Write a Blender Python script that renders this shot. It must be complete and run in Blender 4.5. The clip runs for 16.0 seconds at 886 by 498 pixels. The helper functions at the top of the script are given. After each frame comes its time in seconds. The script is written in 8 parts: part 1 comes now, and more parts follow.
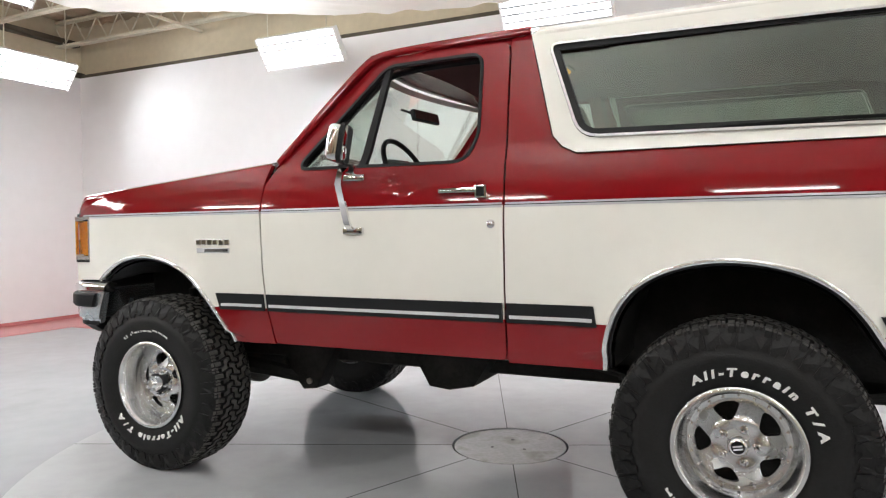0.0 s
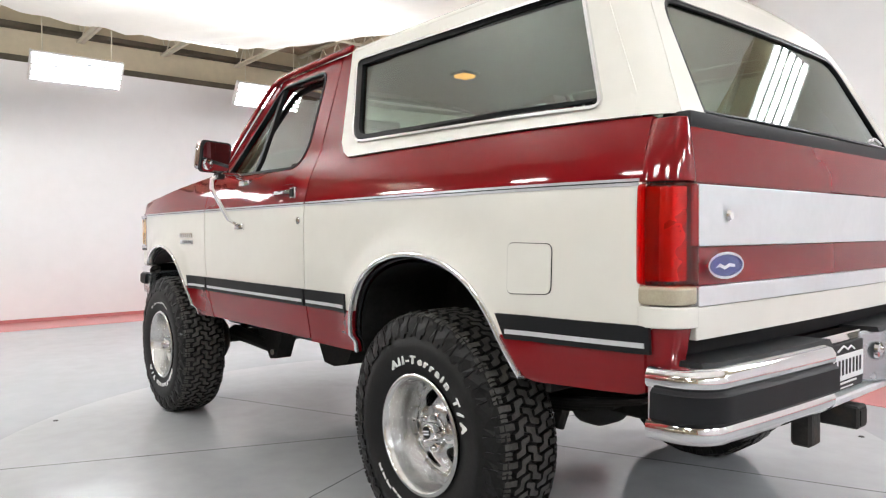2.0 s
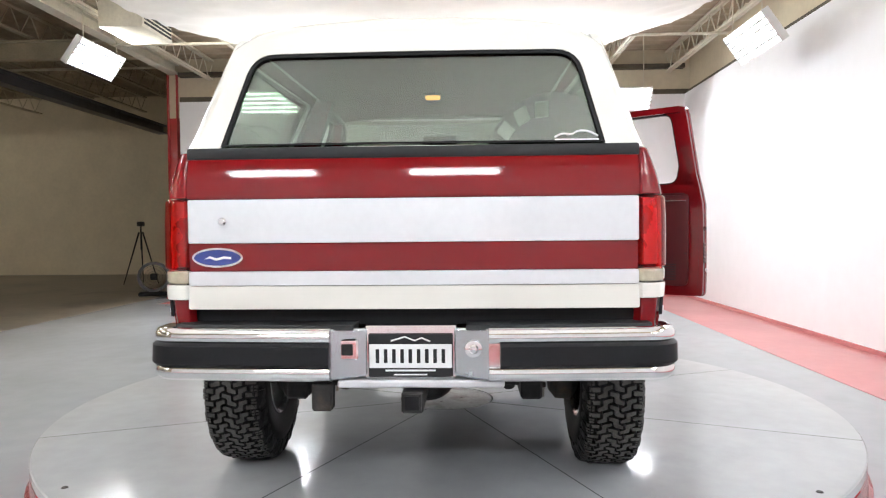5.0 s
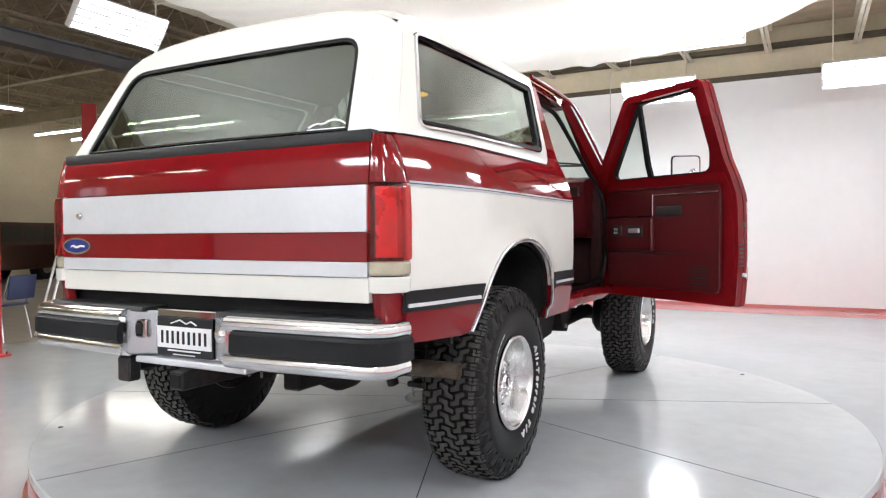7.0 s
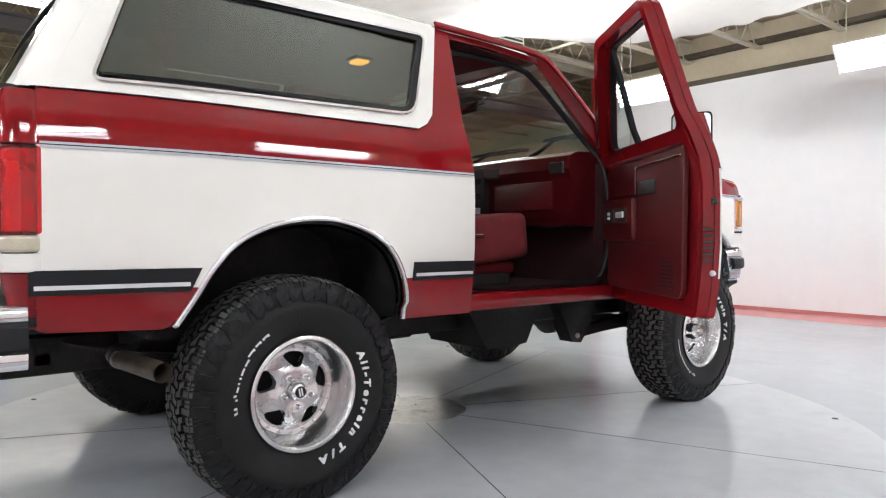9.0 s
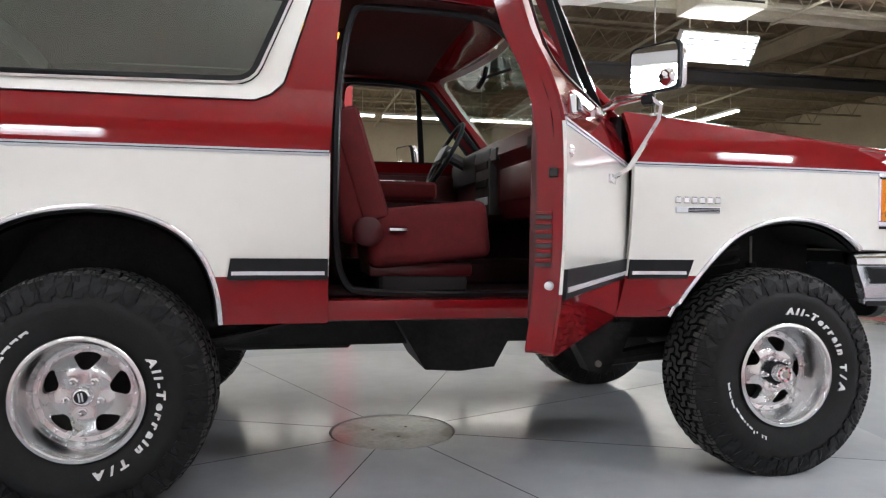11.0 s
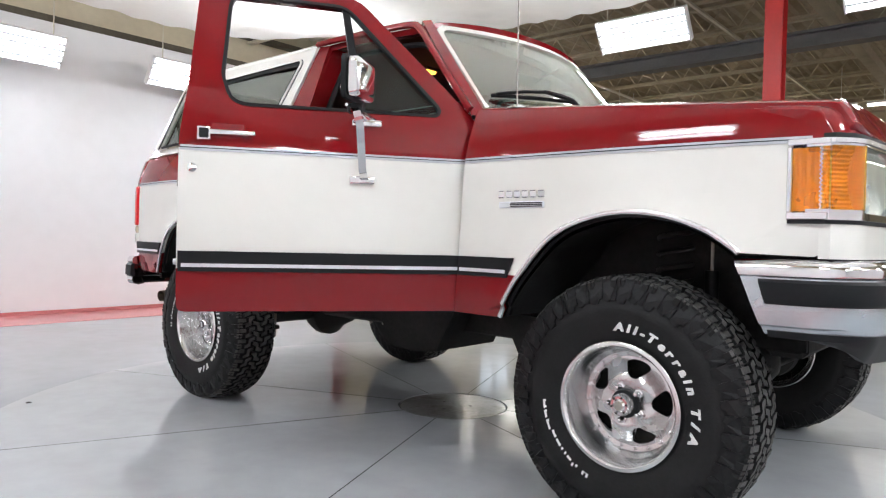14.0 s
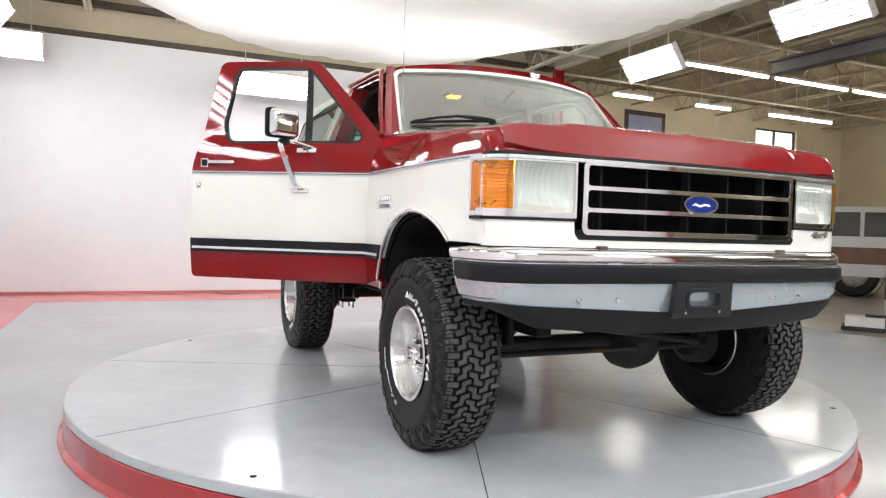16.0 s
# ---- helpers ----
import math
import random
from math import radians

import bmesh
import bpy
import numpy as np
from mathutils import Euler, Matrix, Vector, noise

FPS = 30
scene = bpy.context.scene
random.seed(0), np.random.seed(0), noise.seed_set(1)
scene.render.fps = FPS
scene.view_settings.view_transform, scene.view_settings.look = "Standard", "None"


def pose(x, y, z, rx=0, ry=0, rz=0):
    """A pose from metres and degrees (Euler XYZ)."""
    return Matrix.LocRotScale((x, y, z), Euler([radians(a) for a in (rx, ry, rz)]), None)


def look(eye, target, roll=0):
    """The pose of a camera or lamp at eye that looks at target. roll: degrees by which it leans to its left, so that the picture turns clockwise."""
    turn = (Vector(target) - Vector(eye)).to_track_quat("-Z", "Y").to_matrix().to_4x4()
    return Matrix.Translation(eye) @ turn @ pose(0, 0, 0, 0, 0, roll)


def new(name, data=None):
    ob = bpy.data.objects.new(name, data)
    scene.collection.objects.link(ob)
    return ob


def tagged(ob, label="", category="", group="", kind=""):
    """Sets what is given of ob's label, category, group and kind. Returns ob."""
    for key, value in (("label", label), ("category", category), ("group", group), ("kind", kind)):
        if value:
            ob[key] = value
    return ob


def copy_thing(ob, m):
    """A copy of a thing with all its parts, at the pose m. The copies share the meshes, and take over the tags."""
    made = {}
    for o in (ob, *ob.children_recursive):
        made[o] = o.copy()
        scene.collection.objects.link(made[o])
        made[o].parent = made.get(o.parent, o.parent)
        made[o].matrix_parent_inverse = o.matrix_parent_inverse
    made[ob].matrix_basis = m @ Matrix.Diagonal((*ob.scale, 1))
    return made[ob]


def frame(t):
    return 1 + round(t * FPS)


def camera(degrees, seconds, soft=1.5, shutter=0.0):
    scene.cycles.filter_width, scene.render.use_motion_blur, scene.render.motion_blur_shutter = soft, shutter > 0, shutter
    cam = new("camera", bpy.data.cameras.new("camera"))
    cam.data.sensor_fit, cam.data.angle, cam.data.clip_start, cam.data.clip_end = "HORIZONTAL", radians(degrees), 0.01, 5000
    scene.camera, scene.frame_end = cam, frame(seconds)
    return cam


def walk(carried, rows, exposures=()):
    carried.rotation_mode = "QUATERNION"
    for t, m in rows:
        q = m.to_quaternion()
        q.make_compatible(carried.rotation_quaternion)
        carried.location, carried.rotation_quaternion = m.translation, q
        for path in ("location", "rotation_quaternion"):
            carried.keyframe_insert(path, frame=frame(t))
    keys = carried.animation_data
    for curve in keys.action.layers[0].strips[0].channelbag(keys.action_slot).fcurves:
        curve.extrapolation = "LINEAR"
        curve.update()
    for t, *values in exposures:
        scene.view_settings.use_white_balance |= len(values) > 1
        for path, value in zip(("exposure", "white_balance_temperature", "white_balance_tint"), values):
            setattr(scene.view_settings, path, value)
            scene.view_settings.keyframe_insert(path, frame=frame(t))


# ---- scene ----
cam = camera(65.6, 16.0, soft=1.2)
# seconds, eye, target, roll
PATH = [
    (0, (-1.406, 3.431, 1.164), (-0.556, 1.622, 1.109), -0.7),
    (0.5, (-1.88, 3.232, 1.162), (-0.827, 1.533, 1.104), -0.7),
    (1, (-2.27, 2.976, 1.144), (-1.044, 1.397, 1.093), -0.5),
    (1.5, (-2.745, 2.741, 1.138), (-1.36, 1.299, 1.087), -0.4),
    (2, (-3.201, 2.454, 1.128), (-1.668, 1.17, 1.081), -0.3),
    (2.5, (-3.628, 2.111, 1.13), (-1.948, 1.027, 1.079), -0.5),
    (3, (-3.998, 1.708, 1.131), (-2.196, 0.841, 1.081), -0.6),
    (3.5, (-4.341, 1.266, 1.139), (-2.444, 0.632, 1.085), -0.6),
    (4, (-4.565, 0.778, 1.147), (-2.606, 0.379, 1.087), -0.6),
    (5.25, (-4.775, -0.485, 1.126), (-2.786, -0.278, 1.074), -0.5),
    (6.5, (-4.488, -1.703, 1.099), (-2.635, -0.951, 1.056), -0.4),
    (7, (-4.204, -2.141, 1.077), (-2.439, -1.202, 1.037), -0.3),
    (7.5, (-3.867, -2.52, 1.053), (-2.207, -1.404, 1.017), -0.3),
    (8, (-3.486, -2.84, 1.025), (-1.94, -1.573, 0.996), -0.1),
    (8.5, (-3.047, -3.089, 1.025), (-1.625, -1.683, 0.98), 0.1),
    (9, (-2.532, -3.224, 0.978), (-1.261, -1.679, 0.95), -0.0),
    (10.25, (-1.341, -3.39, 0.966), (-0.537, -1.559, 0.937), 0.35),
    (11.5, (-0.125, -3.453, 0.955), (-0.012, -1.456, 0.925), 0.7),
    (12, (0.41, -3.451, 0.95), (0.184, -1.464, 0.923), 0.9),
    (12.5, (0.947, -3.384, 0.949), (0.368, -1.469, 0.925), 1.1),
    (13, (1.433, -3.309, 0.954), (0.573, -1.504, 0.928), 1.1),
    (13.5, (1.905, -3.2, 0.947), (0.801, -1.532, 0.923), 1.3),
    (14, (2.336, -3.087, 0.95), (1.037, -1.566, 0.921), 1.4),
    (14.5, (2.843, -2.967, 0.946), (1.375, -1.61, 0.914), 1.5),
    (15, (3.327, -2.798, 0.938), (1.724, -1.602, 0.906), 1.7),
    (15.5, (3.793, -2.489, 0.938), (2.059, -1.493, 0.901), 1.9),
    (16, (4.176, -2.132, 0.974), (2.353, -1.311, 0.917), 1.7),
]
walk(cam, [(t, look(eye, target, roll)) for t, eye, target, roll in PATH],
     [(0, -0.10, 6480, 10), (4, 0.10, 6400, 10), (6.5, 0.14, 6350, 10), (9, -0.02, 6260, 10), (11.5, -0.24, 6220, 11), (13, -0.22, 6200, 11), (14.5, -0.08, 6260, 10), (16, 0.02, 6380, 10)])


# ---------------------------------------------------------------- world
world = bpy.data.worlds.new("daylight")
scene.world = world
world.use_nodes = True
wn = world.node_tree
sky = wn.nodes.new("ShaderNodeTexSky")
sky.sky_type = "NISHITA"
sky.sun_disc = False
sky.sun_elevation, sky.sun_rotation = radians(40), radians(150)
wn.links.new(sky.outputs[0], wn.nodes["Background"].inputs[0])
wn.nodes["Background"].inputs[1].default_value = 0.12
scene.view_settings.exposure = 0.0


# ---------------------------------------------------------------- materials
def mat(name, color, rough=0.5, metal=0.0, var=0.08, scale=6.0, bump=0.0, bscale=120.0, coat=0.0, trans=0.0, rvar=0.02, stain=None, spec=0.5, coatr=0.03):
    """A principled surface with cloudy variation at two scales, a fine relief and, where given, stains of another colour."""
    m = bpy.data.materials.new(name)
    m.use_nodes = True
    nt = m.node_tree
    p = nt.nodes["Principled BSDF"]
    L = nt.links.new
    tc = nt.nodes.new("ShaderNodeTexCoord")

    def noise_tex(sc, detail=4.0):
        n = nt.nodes.new("ShaderNodeTexNoise")
        n.inputs["Scale"].default_value, n.inputs["Detail"].default_value = sc, detail
        L(tc.outputs["Object"], n.inputs["Vector"])
        return n.outputs["Fac"]

    def span(fac, lo, hi):
        r = nt.nodes.new("ShaderNodeMapRange")
        r.inputs["To Min"].default_value, r.inputs["To Max"].default_value = lo, hi
        r.inputs["From Min"].default_value, r.inputs["From Max"].default_value = 0.3, 0.7
        L(fac, r.inputs["Value"])
        return r.outputs["Result"]

    big, fine = noise_tex(scale), noise_tex(scale * 9)
    both = nt.nodes.new("ShaderNodeMath")
    both.operation = "MULTIPLY"
    L(span(big, 1 - var, 1 + var), both.inputs[0])
    L(span(fine, 1 - var * 0.6, 1 + var * 0.6), both.inputs[1])
    tint = nt.nodes.new("ShaderNodeMix")
    tint.data_type, tint.blend_type = "RGBA", "MULTIPLY"
    tint.inputs["Factor"].default_value = 1.0
    tint.inputs["A"].default_value = (*color, 1)
    L(both.outputs[0], tint.inputs["B"])
    out = tint.outputs["Result"]
    if stain:
        st = nt.nodes.new("ShaderNodeMix")
        st.data_type = "RGBA"
        st.inputs["B"].default_value = (*stain[0], 1)
        r = nt.nodes.new("ShaderNodeMapRange")
        r.inputs["From Min"].default_value, r.inputs["From Max"].default_value = stain[2], stain[2] + 0.12
        r.inputs["To Max"].default_value = stain[3]
        L(noise_tex(stain[1], 8.0), r.inputs["Value"])
        L(r.outputs["Result"], st.inputs["Factor"])
        L(out, st.inputs["A"])
        out = st.outputs["Result"]
    L(out, p.inputs["Base Color"])
    L(span(big, max(rough - rvar, 0.0), min(rough + rvar, 1.0)), p.inputs["Roughness"])
    p.inputs["Metallic"].default_value = metal
    p.inputs["Specular IOR Level"].default_value = spec
    p.inputs["Coat Weight"].default_value = coat
    p.inputs["Coat Roughness"].default_value = coatr
    p.inputs["Transmission Weight"].default_value = trans
    if bump:
        b = nt.nodes.new("ShaderNodeBump")
        b.inputs["Strength"].default_value, b.inputs["Distance"].default_value = bump, 0.004
        L(noise_tex(bscale, 6.0), b.inputs["Height"])
        L(b.outputs["Normal"], p.inputs["Normal"])
    return m


def glass_mat(name, tint, base=0.03, gloss=0.0, sheen=(0.95, 1.0, 0.96)):
    """Thin sheet glass: clear or tinted, with a mirror that grows towards grazing."""
    m = bpy.data.materials.new(name)
    m.use_nodes = True
    nt = m.node_tree
    nt.nodes.remove(nt.nodes["Principled BSDF"])
    t, g = nt.nodes.new("ShaderNodeBsdfTransparent"), nt.nodes.new("ShaderNodeBsdfGlossy")
    fr, mix = nt.nodes.new("ShaderNodeLayerWeight"), nt.nodes.new("ShaderNodeMixShader")
    pw, ml = nt.nodes.new("ShaderNodeMath"), nt.nodes.new("ShaderNodeMath")
    pw.operation, ml.operation = "POWER", "MULTIPLY_ADD"
    pw.inputs[1].default_value = 4.0
    ml.inputs[1].default_value, ml.inputs[2].default_value = 0.8, base
    t.inputs["Color"].default_value = (*tint, 1)
    g.inputs["Roughness"].default_value = gloss
    g.inputs["Color"].default_value = (*sheen, 1)
    fr.inputs["Blend"].default_value = 0.5
    nt.links.new(fr.outputs["Facing"], pw.inputs[0])
    nt.links.new(pw.outputs[0], ml.inputs[0])
    nt.links.new(ml.outputs[0], mix.inputs[0])
    nt.links.new(t.outputs[0], mix.inputs[1])
    nt.links.new(g.outputs[0], mix.inputs[2])
    nt.links.new(mix.outputs[0], nt.nodes["Material Output"].inputs["Surface"])
    return m


def glow_mat(name, color, strength):
    m = bpy.data.materials.new(name)
    m.use_nodes = True
    nt = m.node_tree
    nt.nodes.remove(nt.nodes["Principled BSDF"])
    e = nt.nodes.new("ShaderNodeEmission")
    e.inputs[0].default_value, e.inputs[1].default_value = (*color, 1), strength
    nt.links.new(e.outputs[0], nt.nodes["Material Output"].inputs["Surface"])
    return m


RED = mat("red_paint", (0.188, 0.006, 0.0088), 0.4, 0.0, 0.03, 1.5, coat=1.0, spec=0.0, coatr=0.05)
CREAM = mat("cream_paint", (0.735, 0.723, 0.668), 0.35, 0.0, 0.02, 1.5, coat=0.9, spec=0.2)
CHROME = mat("chrome", (0.80, 0.80, 0.81), 0.07, 1.0, 0.03, 8.0, rvar=0.015)
ALLOY = mat("polished_alloy", (0.60, 0.60, 0.60), 0.26, 1.0, 0.03, 14.0, rvar=0.03)
RIMPOLISH = mat("polished_rim_lip", (0.66, 0.66, 0.655), 0.25, 1.0, 0.03, 10.0, rvar=0.02)
SILVER = mat("brushed_silver", (0.70, 0.715, 0.74), 0.34, 0.35, 0.03, 4.0, rvar=0.02)
BRIGHT = mat("bright_trim", (0.82, 0.82, 0.83), 0.18, 0.8, 0.03, 8.0)
CHROMELOW = mat("bumper_chrome", (0.52, 0.56, 0.59), 0.26, 0.75, 0.04, 5.0, stain=((0.5, 0.5, 0.5), 9.0, 0.66, 0.4))
BLACK = mat("black_rubber_trim", (0.015, 0.0155, 0.017), 0.5, 0.0, 0.15, 9.0, bump=0.1, bscale=300, spec=0.3)
STRIPE = mat("grey_belt_strip", (0.46, 0.46, 0.48), 0.4, 0.2, 0.05, 5.0, rvar=0.03)
SEAL = mat("black_seal", (0.009, 0.009, 0.010), 0.5, 0.0, 0.15, 12.0, spec=0.22)
CHARCOAL = mat("charcoal_moulding", (0.012, 0.0125, 0.014), 0.5, 0.0, 0.08, 12.0, bump=0.06, bscale=400, spec=0.18)
TYRE = mat("tyre_rubber", (0.011, 0.011, 0.011), 0.55, 0.0, 0.2, 10.0, bump=0.25, bscale=160, spec=0.2)
TREAD = mat("tyre_tread", (0.060, 0.058, 0.054), 0.62, 0.0, 0.3, 14.0, bump=0.5, bscale=140, spec=0.3, stain=((0.075, 0.070, 0.062), 9.0, 0.56, 0.6))
BITER = mat("shoulder_rubber", (0.0075, 0.0075, 0.0078), 0.45, 0.0, 0.25, 12.0, bump=0.3, bscale=120, spec=0.22, stain=((0.016, 0.015, 0.014), 10.0, 0.6, 0.5))
LETTER = mat("white_tyre_letter", (0.75, 0.75, 0.73), 0.5, 0.0, 0.06, 20.0)
UNDER = mat("underbody_black", (0.017, 0.0165, 0.016), 0.6, 0.0, 0.4, 5.0, bump=0.4, bscale=90, spec=0.12, stain=((0.03, 0.027, 0.024), 5.0, 0.6, 0.5))
VOID = mat("flat_black_backing", (0.004, 0.004, 0.004), 0.8, 0.0, 0.1, 8.0, spec=0.05)
IRON = mat("dark_cast_iron", (0.018, 0.017, 0.016), 0.65, 0.2, 0.3, 12.0, bump=0.5, bscale=90, stain=((0.09, 0.05, 0.03), 8.0, 0.6, 0.5))
STEEL = mat("dull_steel", (0.35, 0.33, 0.30), 0.45, 0.8, 0.2, 10.0, bump=0.2, bscale=120, stain=((0.2, 0.13, 0.08), 7.0, 0.55, 0.6))
RUSTY = mat("stained_pipe", (0.12, 0.095, 0.07), 0.5, 0.5, 0.25, 12.0, bump=0.2, bscale=120, stain=((0.05, 0.035, 0.025), 9.0, 0.5, 0.7))
AMBERGLASS = glass_mat("amber_lamp_glass", (0.99, 0.70, 0.11), 0.06, 0.02)
CLEARLENS = mat("clear_lens", (0.74, 0.75, 0.73), 0.1, 0.35, 0.15, 16.0, bump=0.6, bscale=45, coat=1.0)
SMOKELENS = mat("reverse_lens", (0.42, 0.38, 0.28), 0.15, 0.0, 0.1, 20.0, coat=1.0)
BLUE = mat("blue_badge", (0.012, 0.03, 0.22), 0.25, 0.2, 0.08, 20.0, coat=1.0)
WHITEMARK = mat("white_print", (0.8, 0.8, 0.8), 0.4, 0.0, 0.03, 30.0)
CLOTH = mat("red_cloth", (0.13, 0.008, 0.010), 0.85, 0.0, 0.15, 20.0, bump=0.5, bscale=500)
CARPET = mat("red_carpet", (0.026, 0.003, 0.004), 0.95, 0.0, 0.25, 14.0, bump=0.8, bscale=300)
VINYL = mat("red_vinyl", (0.078, 0.004, 0.006), 0.36, 0.0, 0.1, 10.0, bump=0.2, bscale=350)
HEADLINER = mat("red_headliner", (0.10, 0.02, 0.02), 0.8, 0.0, 0.1, 10.0, bump=0.2, bscale=200)
DARKTRIM = mat("dark_cabin_trim", (0.02, 0.018, 0.018), 0.5, 0.0, 0.15, 14.0, bump=0.2, bscale=250)
REFLECT = mat("lamp_reflector", (0.80, 0.80, 0.77), 0.28, 0.7, 0.06, 8.0, bump=0.12, bscale=30)
HEADBOWL = mat("milky_lamp_bowl", (0.76, 0.76, 0.755), 0.32, 0.35, 0.08, 14.0, bump=0.25, bscale=35)
LAMPGLASS = glass_mat("lamp_glass", (0.93, 0.94, 0.92), 0.06)
GLASS = glass_mat("clear_glass", (0.86, 0.90, 0.88))
TINT = glass_mat("tinted_glass", (0.92, 0.965, 0.93), 0.22)
TAILGLASS = glass_mat("red_lamp_glass", (0.84, 0.030, 0.033), 0.05, 0.03)
SHADE = glass_mat("dark_tinted_glass", (0.54, 0.60, 0.54), 0.125)
MIRROR = mat("mirror_glass", (0.85, 0.87, 0.88), 0.02, 1.0, 0.01, 5.0, rvar=0.01)

WALLWHITE = mat("white_painted_wall", (0.90, 0.90, 0.915), 0.6, 0.0, 0.02, 0.6, bump=0.05, bscale=60, spec=0.3)
EPOXY = mat("grey_epoxy_floor", (0.36, 0.375, 0.395), 0.16, 0.0, 0.05, 0.7, bump=0.015, bscale=25, rvar=0.02, stain=((0.27, 0.28, 0.29), 1.4, 0.62, 0.35))
TABLE = mat("turntable_grey_paint", (0.445, 0.457, 0.470), 0.13, 0.0, 0.06, 0.9, bump=0.03, bscale=5, rvar=0.05, stain=((0.37, 0.38, 0.39), 2.2, 0.60, 0.5), spec=0.62)
DISC = mat("worn_steel_disc", (0.40, 0.40, 0.39), 0.18, 0.2, 0.16, 5.0, bump=0.06, bscale=50, stain=((0.22, 0.20, 0.18), 5.0, 0.52, 0.7))
REDFLOOR = mat("red_floor_paint", (0.56, 0.19, 0.19), 0.2, 0.0, 0.04, 1.0)
REDEDGE = mat("red_rim_paint", (0.38, 0.012, 0.018), 0.25, 0.0, 0.05, 3.0, coat=0.6, stain=((0.36, 0.015, 0.02), 2.0, 0.68, 0.3))
REDSTEEL = mat("red_column_paint", (0.45, 0.018, 0.018), 0.35, 0.0, 0.08, 3.0, coat=0.3)
CONCRETE = mat("brown_concrete", (0.26, 0.22, 0.17), 0.4, 0.0, 0.18, 0.5, bump=0.1, bscale=40, stain=((0.13, 0.11, 0.09), 0.9, 0.55, 0.6))
BLOCK = mat("tan_block_wall", (0.64, 0.56, 0.41), 0.75, 0.0, 0.06, 1.2, bump=0.3, bscale=50)
ROOFMETAL = mat("dull_roof_deck", (0.44, 0.37, 0.26), 0.7, 0.0, 0.12, 0.8, bump=0.1, bscale=30)
JOISTPAINT = mat("cream_joist_paint", (0.66, 0.62, 0.50), 0.6, 0.0, 0.1, 3.0)
HALLDECK = mat("brown_hall_deck", (0.36, 0.295, 0.20), 0.7, 0.0, 0.2, 0.9, bump=0.1, bscale=30, stain=((0.20, 0.16, 0.10), 1.2, 0.55, 0.5))
# darker and browner than the cream of the booth joists
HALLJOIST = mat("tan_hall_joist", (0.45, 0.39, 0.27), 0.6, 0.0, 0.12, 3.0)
GREYBEAM = mat("grey_steel_beam", (0.17, 0.165, 0.165), 0.5, 0.2, 0.1, 3.0)
TUBEBACK = mat("grey_lamp_reflector", (0.42, 0.42, 0.43), 0.4, 0.0, 0.05, 5.0)
DARKGAP = mat("dark_timber_plate", (0.10, 0.085, 0.06), 0.8, 0.0, 0.2, 2.0)
FABRIC = mat("white_canopy_fabric", (0.90, 0.885, 0.86), 0.9, 0.0, 0.03, 1.5)
_t, _m = FABRIC.node_tree.nodes.new("ShaderNodeBsdfTranslucent"), FABRIC.node_tree.nodes.new("ShaderNodeMixShader")
_t.inputs["Color"].default_value = (0.86, 0.84, 0.80, 1)
_m.inputs[0].default_value = 0.4
FABRIC.node_tree.links.new(FABRIC.node_tree.nodes["Principled BSDF"].outputs[0], _m.inputs[1])
FABRIC.node_tree.links.new(_t.outputs[0], _m.inputs[2])
FABRIC.node_tree.links.new(_m.outputs[0], FABRIC.node_tree.nodes["Material Output"].inputs["Surface"])
DIVIDER = mat("grey_lamp_divider", (0.45, 0.45, 0.46), 0.5, 0.0, 0.05, 5.0)
HOUSING = mat("white_lamp_housing", (0.85, 0.85, 0.85), 0.3, 0.0, 0.03, 5.0)
TUBE = glow_mat("lit_tube", (0.95, 0.975, 1.0), 32.0)
TUBEFAR = glow_mat("lit_far_tube", (1.0, 0.94, 0.83), 50.0)
# same tube at about half strength, to keep that side of the hall darker
TUBEDIM = glow_mat("dim_far_tube", (1.0, 0.94, 0.83), 26.0)
DOME = glow_mat("amber_dome_lamp", (1.0, 0.42, 0.06), 4.0)
DAYGLOW = glow_mat("daylit_window", (0.85, 0.93, 1.0), 2.2)


# ---------------------------------------------------------------- mesh tools
def part(name, bm, material, parent=None, label="", smooth=35.0, recalc=True):
    """Links a bmesh as one mesh object under a thing or a part."""
    if recalc:
        bmesh.ops.recalc_face_normals(bm, faces=bm.faces)
    me = bpy.data.meshes.new(name)
    bm.to_mesh(me)
    bm.free()
    for m in material if isinstance(material, (list, tuple)) else [material]:
        me.materials.append(m)
    if smooth:
        me.shade_smooth()
        me.set_sharp_from_angle(angle=radians(smooth))
    ob = new(name, me)
    if parent is not None:
        ob.parent = parent
    if label:
        tagged(ob, label)
    return ob


def thing(name, label, category, group="", kind="", at=None):
    ob = new(name)
    ob.empty_display_size = 0.1
    if at is not None:
        ob.matrix_basis = at
    return tagged(ob, label, category, group, kind)


def box(bm, lo, hi, bevel=0.0, m=None, seg=1, mi=0):
    """A box between two corners, with bevelled edges, turned by m."""
    got = bmesh.ops.create_cube(bm, size=1.0)
    vs = got["verts"]
    for v in vs:
        v.co = Vector([lo[i] + (v.co[i] + 0.5) * (hi[i] - lo[i]) for i in range(3)])
    if bevel:
        es = list({e for v in vs for e in v.link_edges})
        r = bmesh.ops.bevel(bm, geom=es, offset=bevel, segments=seg, affect="EDGES", profile=0.6)
        vs = list({v for f in r["faces"] for v in f.verts} | {v for v in vs if v.is_valid})
    if m is not None:
        bmesh.ops.transform(bm, matrix=m, verts=vs)
    if mi:
        for f in {f for v in vs for f in v.link_faces}:
            f.material_index = mi
    return vs


def newbox(lo, hi, bevel=0.0, m=None, seg=1):
    bm = bmesh.new()
    box(bm, lo, hi, bevel, m, seg)
    return bm


